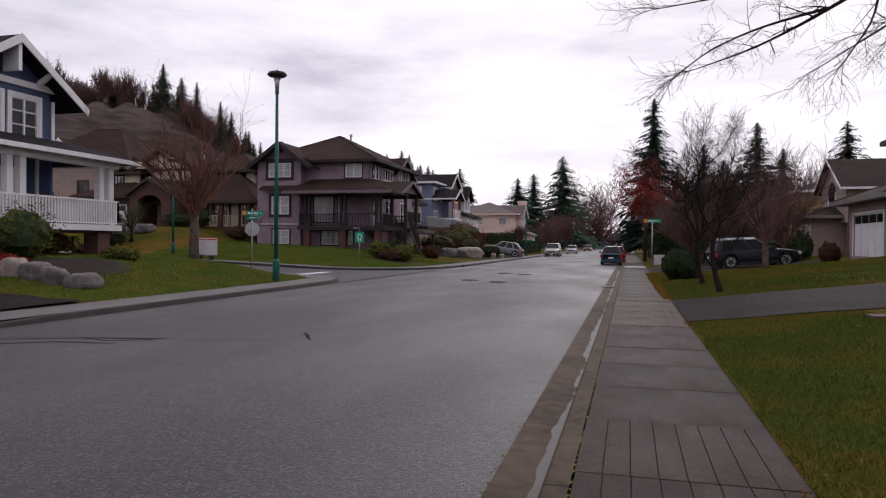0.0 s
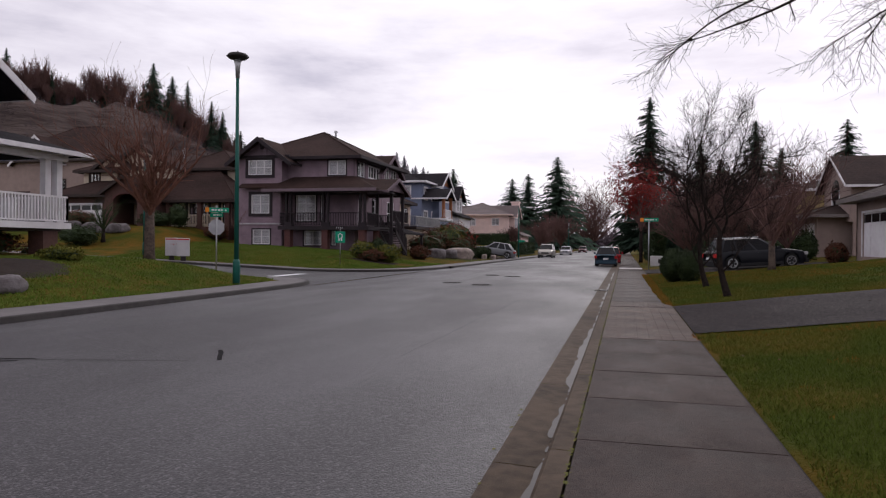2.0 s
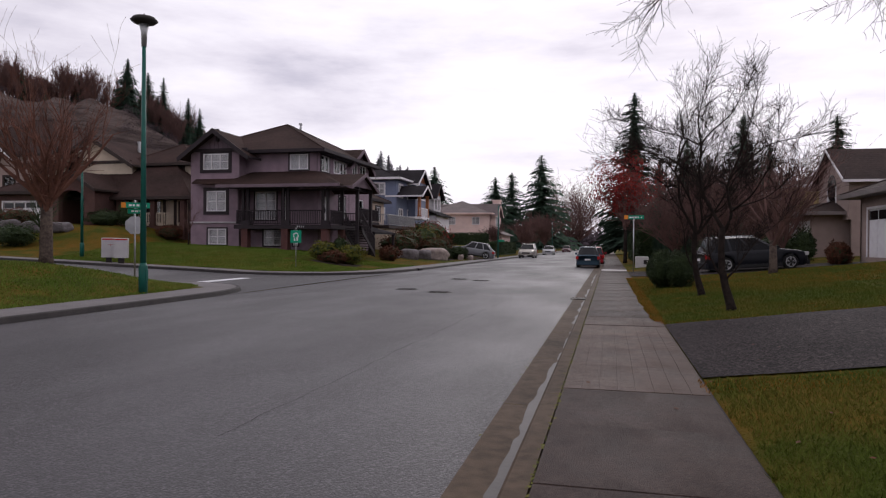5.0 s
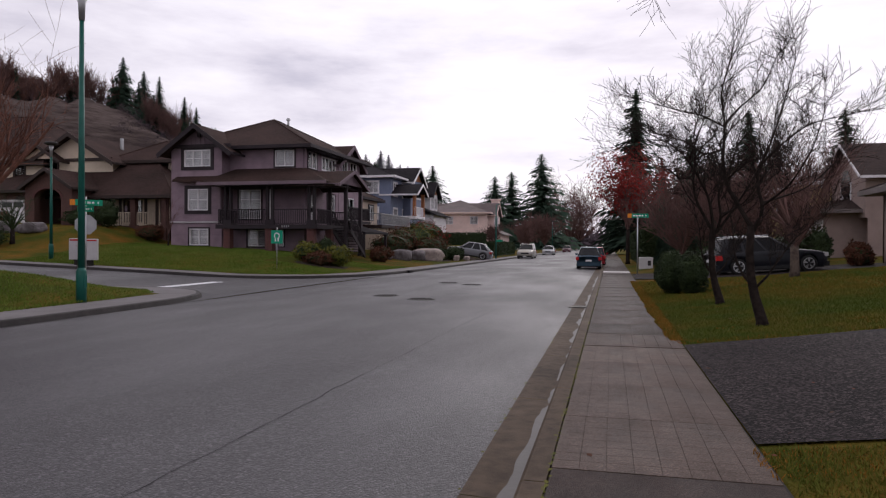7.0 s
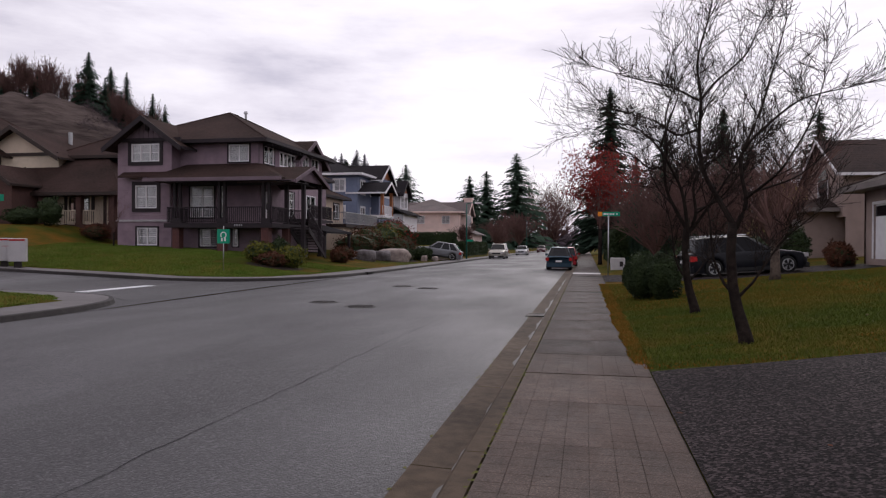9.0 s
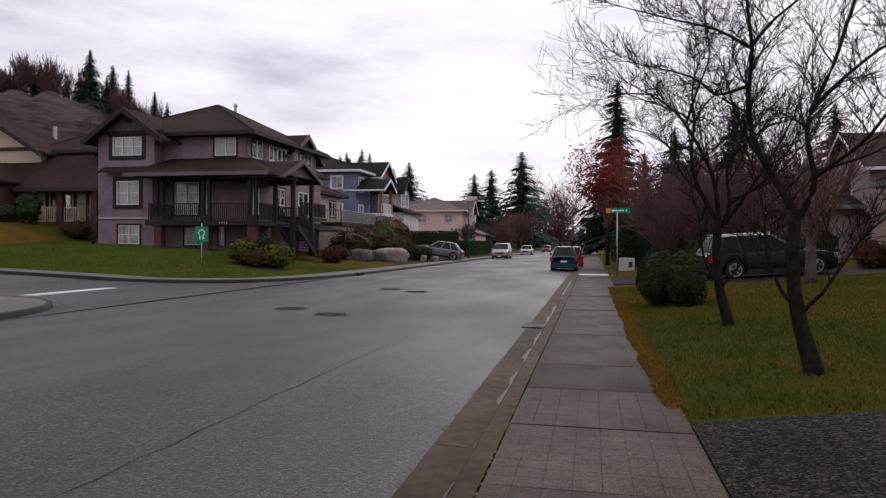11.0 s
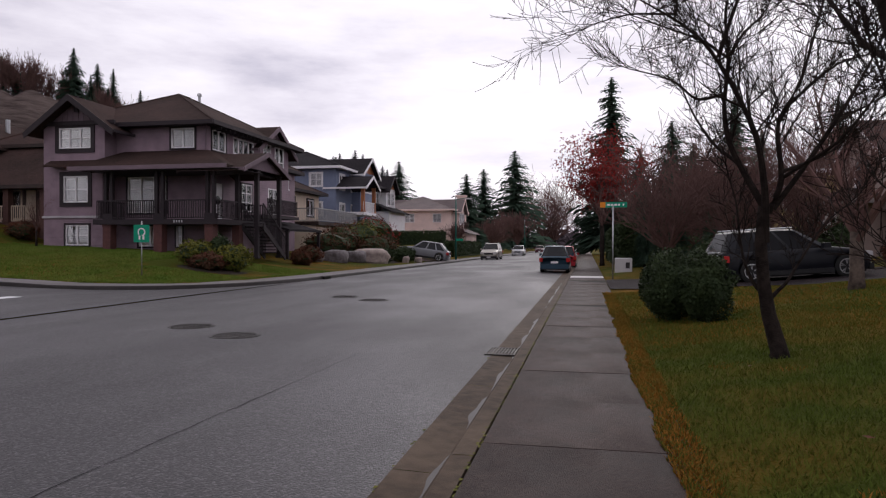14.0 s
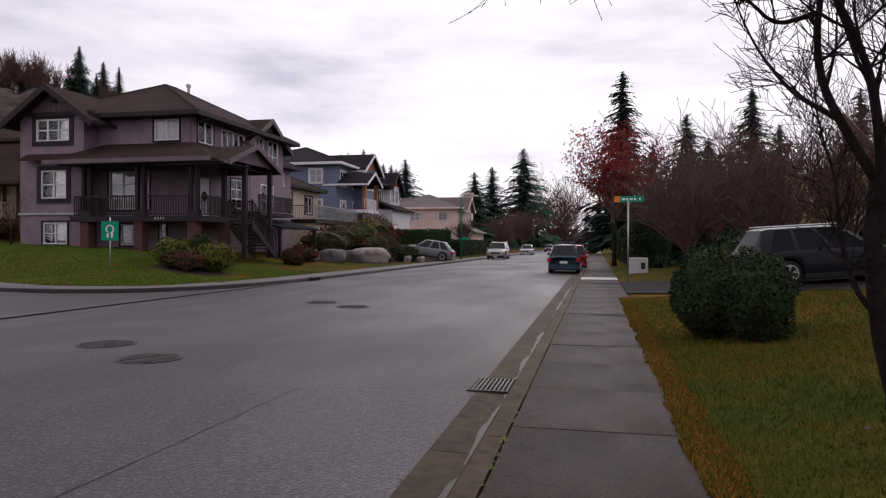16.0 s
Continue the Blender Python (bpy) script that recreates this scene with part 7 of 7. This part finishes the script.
        part(key if isinstance(key, str) else key[0], pg, glass or CAR_GLASS, t)
    for s in (-1, 1):
        part("sill_trim", G((ra + wr, s * W - 0.015, clear, fa - wr, s * W + 0.015, clear + 0.13)), BLACK_PLASTIC, t)
        part("mirror", G((x1 - 0.35, s * W, belt - 0.02, x1 - 0.15, s * (W + 0.17), belt + 0.13)), body, t)
        part("headlight", G((L - 0.16, s * (W - 0.45), nose - 0.06, L - 0.01, s * (W - 0.06), nose + 0.09)), MAIL_GREY, t, "clear headlight")
        part("tail_light", G((-L - 0.012, s * (W - 0.19), tail - 0.27, -L + 0.22, s * (W + 0.004), tail - 0.06)), RED, t, "red tail light")
        for hx in (-0.02, 0.28):
            part("door_handle", G((hx * length - 0.1, s * W, belt - 0.2, hx * length + 0.1, s * (W + 0.02), belt - 0.165)), body, t)
        if rails:
            part("roof_rail", pole([(t0 + 0.1, s * (tw - 0.06), height + 0.03), (t1 - 0.1, s * (tw - 0.06), height + 0.03)], [0.025, 0.025], 6), ALLOY, t)
    part("front_bumper", G((L - 0.12, -W * 0.9, clear, L + 0.03, W * 0.9, clear + 0.2)), BLACK_PLASTIC if base else body, t)
    part("rear_bumper", G((-L - 0.04, -W * 0.92, clear + 0.02, -L + 0.1, W * 0.92, clear + 0.26)), body, t)
    part("grille", G((L - 0.05, -W * 0.5, nose - 0.16, L + 0.012, W * 0.5, nose + 0.02)), BLACK_PLASTIC, t)
    part("number_plate", G((-L - 0.05, -0.2, tail - 0.36, -L - 0.02, 0.2, tail - 0.24), ), WHITE, t)
    part("front_plate", G((L + 0.031, -0.2, clear + 0.06, L + 0.038, 0.2, clear + 0.17)), WHITE, t)
    part("underbody", G((-L + 0.2, -W * 0.85, clear - 0.05, L - 0.2, W * 0.85, clear + 0.12)), BLACK_PLASTIC, t)
    for ax in (fa, ra):
        for s in (-1, 1):
            y1 = s * (W - 0.02)
            y0 = s * (W - 0.24)
            wg = Geo()
            wg.tube([(ax, y0, wheel), (ax, y0 + s * 0.03, wheel), (ax, y1 - s * 0.03, wheel), (ax, y1, wheel)], [wheel * 0.9, wheel, wheel, wheel * 0.86], 22)
            w = part("wheel", wg, RUBBER, t, smooth=False)
            rg = Geo()
            rr = wheel * 0.68
            rg.tube([(ax, y1 - s * 0.02, wheel), (ax, y1 + s * 0.004, wheel)], [rr, rr * 0.96], 22)
            part("rim_well", rg, BLACK_PLASTIC, w)
            sp = Geo()
            for i in range(5):
                a = 2 * math.pi * i / 5 + 0.3
                for da in (-0.16, 0.16):
                    sp.push([(ax + 0.05 * math.cos(a), y1 + s * 0.006, wheel + 0.05 * math.sin(a)), (ax + rr * math.cos(a + da - 0.07), y1 + s * 0.006, wheel + rr * math.sin(a + da - 0.07)), (ax + rr * math.cos(a + da + 0.07), y1 + s * 0.006, wheel + rr * math.sin(a + da + 0.07))], (0, s * 0.012, 0))
            for i in range(22):
                a, a2 = 2 * math.pi * i / 22, 2 * math.pi * (i + 1) / 22
                sp.push([(ax + q * math.cos(e), y1 + s * 0.006, wheel + q * math.sin(e)) for q, e in ((rr, a), (rr, a2), (rr * 0.9, a2), (rr * 0.9, a))], (0, s * 0.014, 0))
            part("rim", sp, ALLOY, w, "alloy rim with paired spokes")
    return t


DARK_GLASS = mat("tinted_car_glass", (0.006, 0.006, 0.008), rough=0.12, bump=0, spec=0.12)
TEAL = paint("teal_blue_paint", (0.026, 0.055, 0.082))
SILVER = paint("silver_paint", (0.42, 0.42, 0.44), 0.6)
GOLD = paint("pale_gold_paint", (0.40, 0.37, 0.33), 0.55)
WHITE_P = paint("white_car_paint", (0.75, 0.75, 0.77), 0.0)
RED_P = paint("red_car_paint", (0.32, 0.02, 0.03), 0.1)
MAROON = paint("maroon_paint", (0.10, 0.03, 0.04), 0.2)
car(-1.05, 60.7, 90, 3.75, 1.69, 1.52, TEAL, "teal-blue hatchback parked at the kerb", hood=0.22, boot=0.02, wheel=0.3, z=0.02, cabin=0.66, rake=(0.5, 0.3))
car(-0.82, 66.9, 90, 4.2, 1.74, 1.5, RED_P, "red compact car parked ahead of a hatchback", hood=0.24, boot=0.03, z=0.02, rails=True)
car(-1.5, 150, 90, 4.7, 1.85, 1.8, WHITE_P, "white van parked far along the kerb", hood=0.2, boot=0.02, z=0.02)
car(-9.2, 93.0, -90, 4.8, 1.86, 1.75, GOLD, "pale champagne sport utility parked facing oncoming traffic", hood=0.27, boot=0.03, wheel=0.36, z=0.02, base=True, rails=True)
car(-9.1, 122, -90, 4.5, 1.78, 1.5, SILVER, "silver sedan parked along the far kerb", hood=0.27, boot=0.14, z=0.02)
car(-8.9, 166, -90, 4.6, 1.8, 1.5, MAROON, "dark maroon sedan parked far off", hood=0.27, boot=0.14, z=0.02)
car(-13.5, 79.8, 184, 4.5, 1.82, 1.62, DARK_GREY_P, "silver-grey crossover parked on the sloping driveway", hood=0.26, boot=0.03, wheel=0.35, pitch=8, rake=(0.5, 0.4))
car(6.95, 43.5, 13, 4.75, 1.9, 1.6, BLACK_P, "black wet crossover parked in the driveway", hood=0.27, boot=0.03, wheel=0.35, base=True, pitch=3.5, rake=(0.62, 0.2), rails=True, glass=DARK_GLASS)

# ---- hillside behind the houses ----
CREST = ((-80, 60), (-60, 54), (-50, 48), (-46, 44.5), (-42, 43), (-38, 42.5), (-35, 38), (-32.5, 30), (-30, 21), (-27, 13), (-22, 8), (-16, 6), (-8, 5))


def crest(a):
    for (a0, h0), (a1, h1) in zip(CREST, CREST[1:]):
        if a0 <= a <= a1:
            return h0 + (h1 - h0) * (a - a0) / (a1 - a0)
    return CREST[0][1] if a < CREST[0][0] else CREST[-1][1]


def hill_point(a, f):
    """f: 0 at the foot, 0.75 at the crest, 1 behind it."""
    n = noise.noise((a * 0.25, f * 3, 0.5)) * 5
    d = 190 + 95 * f + n
    h = crest(a)
    z = h * min(1, 0.05 + 1.27 * f) if f < 0.75 else h + 6 * (f - 0.75)
    if -47 < a < -31 and 0.2 < f < 0.75:
        z = h * (0.36 + 0.64 * step01(0.24, 0.56, f)) + noise.noise((a * 0.7, f * 8, 2)) * 2.2 + abs(noise.noise((a * 0.6, f * 9, 6))) * 2.0
    return (d * math.sin(radians(a)), d * math.cos(radians(a)), z + noise.noise((a * 0.5, f * 4, 4)) * 2)


def hill(a0, a1, f0, f1, na, nf, material, name, label):
    g = Geo()
    for j in range(nf + 1):
        for i in range(na + 1):
            g.v.append(hill_point(a0 + (a1 - a0) * i / na, f0 + (f1 - f0) * j / nf))
    for j in range(nf):
        for i in range(na):
            k = j * (na + 1) + i
            g.f.append((k, k + 1, k + na + 2, k + na + 1))
    return tagged(part(name, g, material, smooth=True), label, "hillside", kind="structure")


hill(-82, -47, 0, 1, 60, 24, WOODS, "backdrop", "dark wooded hillside")
hill(-47, -31, 0, 0.22, 60, 8, WOODS, "backdrop", "dark scrub at the foot of the bluff")
hill(-47, -31, 0.22, 0.62, 110, 40, CLIFF, "backdrop", "bare grey-brown clay bluff with gullies")
hill(-47, -31, 0.62, 1, 60, 12, WOODS, "backdrop", "scrub along the bluff top")
hill(-31, -8, 0, 1, 60, 16, WOODS, "backdrop", "low wooded hillside")
rng = random.Random(5)
scrub_geo = Geo()
for i in range(1150):
    a, f = rng.uniform(-80, -10), rng.choice((rng.uniform(0.0, 0.22), rng.uniform(0.58, 0.8)))
    if i >= 700:
        a, f = rng.choice((rng.uniform(-37, -30.5), rng.uniform(-37, -30.5), rng.uniform(-50, -44))), rng.uniform(0.2, 0.6)
    p = Vector(hill_point(a, f))
    s = rng.uniform(2.0, 4.2) if f < 0.3 else rng.uniform(0.9, 2.2)
    for k in range(26):
        d = Vector((rng.gauss(0, 0.5), rng.gauss(0, 0.5), abs(rng.gauss(0.4, 0.4)))) * s
        u = Vector((rng.uniform(-1, 1), rng.uniform(-1, 1), rng.uniform(-0.2, 1))).normalized() * s * 0.28
        v = u.orthogonal().normalized() * s * 0.035
        q = p + d
        scrub_geo.poly([q - u, q + v, q + u, q - v])
solid("hill_scrub", scrub_geo, WOODS, "tangled leafless scrub on the hillside", "scrub", kind="stuff")
for i in range(190):
    a = rng.uniform(-60, -31)
    p = hill_point(a, rng.uniform(0.62, 0.8))
    c = copy_thing(far_bare[i % 2], pose(p[0], p[1], p[2] - 0.5, 0, 0, rng.uniform(0, 360)))
    s = rng.uniform(0.8, 1.9)
    c.scale = (s * 0.6, s * 0.6, s)
    tagged(c, "thin leafless tree on the bluff top", group="bare trees on the bluff")
for i in range(74):
    a = rng.choice((rng.uniform(-36.5, -28), rng.uniform(-36, -30), rng.uniform(-60, -45), rng.uniform(-46, -36), rng.uniform(-30, -14)))
    f = rng.uniform(0.6, 0.8) if a > -46 else rng.uniform(0.15, 0.8)
    p = hill_point(a, f)
    h = rng.uniform(8, 21) if a < -28 else rng.uniform(6, 11)
    if -46 < a < -37:
        h *= 0.6
    conifer(p[0], p[1], h, i % 4, z=p[2] - 1, wide=rng.uniform(0.8, 1.3), label="dark conifer on the ridge", group="conifers on the ridge")
# Pale grey base colour stands in for haze over the far conifers.
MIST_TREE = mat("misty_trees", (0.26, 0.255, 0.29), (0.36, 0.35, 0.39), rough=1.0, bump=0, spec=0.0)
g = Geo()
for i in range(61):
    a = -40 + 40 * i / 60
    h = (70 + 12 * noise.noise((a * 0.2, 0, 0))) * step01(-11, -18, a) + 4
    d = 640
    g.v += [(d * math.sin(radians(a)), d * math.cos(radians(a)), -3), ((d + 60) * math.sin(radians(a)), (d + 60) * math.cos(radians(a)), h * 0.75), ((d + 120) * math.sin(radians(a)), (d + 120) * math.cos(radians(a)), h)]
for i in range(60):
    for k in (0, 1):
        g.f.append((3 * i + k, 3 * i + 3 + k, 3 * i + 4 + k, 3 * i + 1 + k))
solid("backdrop", g, MIST, "distant ridge painted pale for low-cloud haze", "distance", kind="structure", smooth=True)
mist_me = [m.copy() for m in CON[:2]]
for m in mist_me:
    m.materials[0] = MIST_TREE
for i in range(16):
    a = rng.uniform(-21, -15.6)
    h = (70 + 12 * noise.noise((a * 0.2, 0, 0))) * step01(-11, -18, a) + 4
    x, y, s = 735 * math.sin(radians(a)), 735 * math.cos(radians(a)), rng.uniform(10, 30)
    t = thing("conifer", "far conifer painted pale for low-cloud haze", "tree", pose(x, y, h - 6, 0, 0, i * 40), "faint conifers in cloud")
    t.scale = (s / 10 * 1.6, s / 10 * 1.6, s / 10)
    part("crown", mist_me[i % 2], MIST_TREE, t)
# far woods closing the road
fw = Geo()
rng = random.Random(9)
for i in range(2600):
    x = rng.uniform(-40, 46)
    y = 330 + rng.uniform(-12, 12)
    z = abs(rng.gauss(0, 3.2)) + 0.4
    s = rng.uniform(0.8, 2.2)
    u = Vector((rng.uniform(-1, 1), rng.uniform(-0.3, 0.3), rng.uniform(-1, 1))).normalized() * s
    v = u.orthogonal().normalized() * s * 0.5
    p = Vector((x, y, z))
    fw.poly([p - u, p + v, p + u, p - v])
solid("far_woods", fw, WOODS, "dark distant woods at the end of the street", "woods", kind="stuff")

# ---- lawn grass ----


def grass(name, x0, x1, y0, y1, n, hmin, hmax, w, keep, seed, material=None, label="short damp grass blades, green and straw coloured"):
    rng = random.Random(seed)
    v, f = [], []
    for _ in range(n):
        x, y = rng.uniform(x0, x1), rng.uniform(y0, y1)
        if not keep(x, y):
            continue
        z = max(lawn_z(x, y) - 0.01, 0.126 if 0 < x < 1.46 else -9)
        a = rng.uniform(0, 6.283)
        h = rng.uniform(hmin, hmax)
        dx, dy = math.cos(a) * w, math.sin(a) * w
        lx, ly = rng.gauss(0, 0.5) * h, rng.gauss(0, 0.5) * h
        k = len(v)
        v += [(x - dx, y - dy, z), (x + dx, y + dy, z), (x + lx, y + ly, z + h)]
        f.append((k, k + 1, k + 2))
    me = bpy.data.meshes.new(name)
    me.from_pydata(v, [], f)
    me.materials.append(material or BLADE)
    tagged(new(name, me), label, "grass", kind="stuff")


def on_lawn(x, y):
    e = 1.50 + 0.06 * noise.noise((0.3, y * 1.3, 0)) + 0.05 * noise.noise((0.3, y * 5.0, 2))
    return x > e and not (16.1 < y < 21.8) and not (y < 5.8) and not (y > 40.4 - 0.2 * (x - 3.6))


grass("grass", 1.42, 4.6, 5.8, 17, 90000, 0.025, 0.065, 0.006, on_lawn, 1)
grass("grass", 1.42, 6.5, 21, 33, 90000, 0.025, 0.07, 0.007, on_lawn, 2)
grass("grass", 1.42, 9, 33, 41, 30000, 0.03, 0.07, 0.011, on_lawn, 3)
grass("grass", 6.4, 14, 21.5, 40.5, 60000, 0.03, 0.07, 0.012, on_lawn, 6)
grass("grass", -20, -12.4, 13.5, 31, 60000, 0.03, 0.08, 0.014, lambda x, y: side_in(x, y) > 1.45 and y > 15.9 - 0.235 * (x + 12.5), 4, BLADE_GREEN, "short damp green grass")
grass("grass", -32, -12, 41, 54, 110000, 0.03, 0.08, 0.022, lambda x, y: side_out(x, y) > 1.62 and not (-18.9 < x < -13.1 and 46.6 < y < 50), 5, BLADE_GREEN, "short damp green grass")


def dry(x, y):
    """Straw-coloured turf: a ragged strip by the pavement and the thin soil near the wide driveway."""
    if 16.1 < y < 21.8 or y < 5.8 or y > 40.6 - 0.2 * (x - 3.6):
        return False
    n = noise.noise((x * 0.7, y * 0.5, 8.0)) + 0.5 * noise.noise((x * 2.1, y * 1.9, 3.0))
    edge = 1.40 - (0.09 if y > 22 else 0) + 0.05 * noise.noise((0.3, y * 1.3, 0)) + 0.05 * noise.noise((0.3, y * 6.0, 2))
    if x < edge:
        return False
    near = x < edge + 0.22 + 0.25 * noise.noise((2.0, y * 0.6, 0)) and y > 20
    back = y > 29.5 + 2.5 * noise.noise((x * 0.4, 1, 1)) and n > -0.4
    lip = (21.6 < y < 22.2 or 15.4 < y < 16.2 or 5.8 < y < 6.3) and n > -0.4
    return near or back or lip or n > 0.55


grass("dry_grass", 1.2, 10, 5.8, 41, 200000, 0.02, 0.055, 0.007, dry, 21, STRAW, "straw-coloured dry grass along the pavement edge")


def creeping(x, y):
    """Turf that has crept over the edge of the slabs."""
    return x > 1.27 - 0.05 * min(max((y - 24) / 8, 0), 1) + 0.07 * noise.noise((0.3, y * 1.1, 0)) + 0.05 * noise.noise((0.3, y * 5.0, 2))


grass("dry_grass", 1.12, 1.52, 22.2, 40.6, 32000, 0.015, 0.045, 0.010, creeping, 31, STRAW, "straw-coloured turf creeping over the pavement edge")
grass("grass", 1.12, 1.52, 22.2, 40.6, 26000, 0.015, 0.045, 0.010, creeping, 32, BLADE, "damp turf creeping over the pavement edge")
lg = Geo()
rng = random.Random(12)
for _ in range(70):
    x, y = rng.uniform(0.1, 6), rng.uniform(5, 38)
    z = 0.132 if x < 1.46 else lawn_z(x, y) + 0.05
    if x < 1.46 and rng.random() < 0.7:
        continue
    a, s = rng.uniform(0, 6.28), rng.uniform(0.025, 0.05)
    lg.poly([(x + s * math.cos(a), y + s * math.sin(a), z + 0.004), (x - s * 0.5 * math.sin(a), y + s * 0.5 * math.cos(a), z + 0.008), (x - s * math.cos(a), y - s * math.sin(a), z + 0.004), (x + s * 0.5 * math.sin(a), y - s * 0.5 * math.cos(a), z + 0.001)])
solid("fallen_leaves", lg, LEAF_B, "scattered brown fallen leaves on lawn and pavement", "leaves", kind="stuff")
boulder(-0.62, 34.0, 0.13, 0.09, 0.05, ROCK_D, 40, "small broken piece of kerb in the gutter")
ms = Geo()
for _ in range(900):
    y = rng.uniform(3, 40)
    x = rng.gauss(-0.008, 0.010) if rng.random() < 0.9 else rng.gauss(-0.59, 0.012)
    s = rng.uniform(0.004, 0.014)
    z = 0.128 if x > -0.2 else 0.004
    ms.poly([(x - s, y - s * 2, z), (x + s, y - s, z + 0.004), (x + s, y + s * 2, z + 0.002), (x - s, y + s, z + 0.006)])
solid("moss", ms, LEAF_Y, "moss growing in the kerb joints", "moss", kind="stuff")
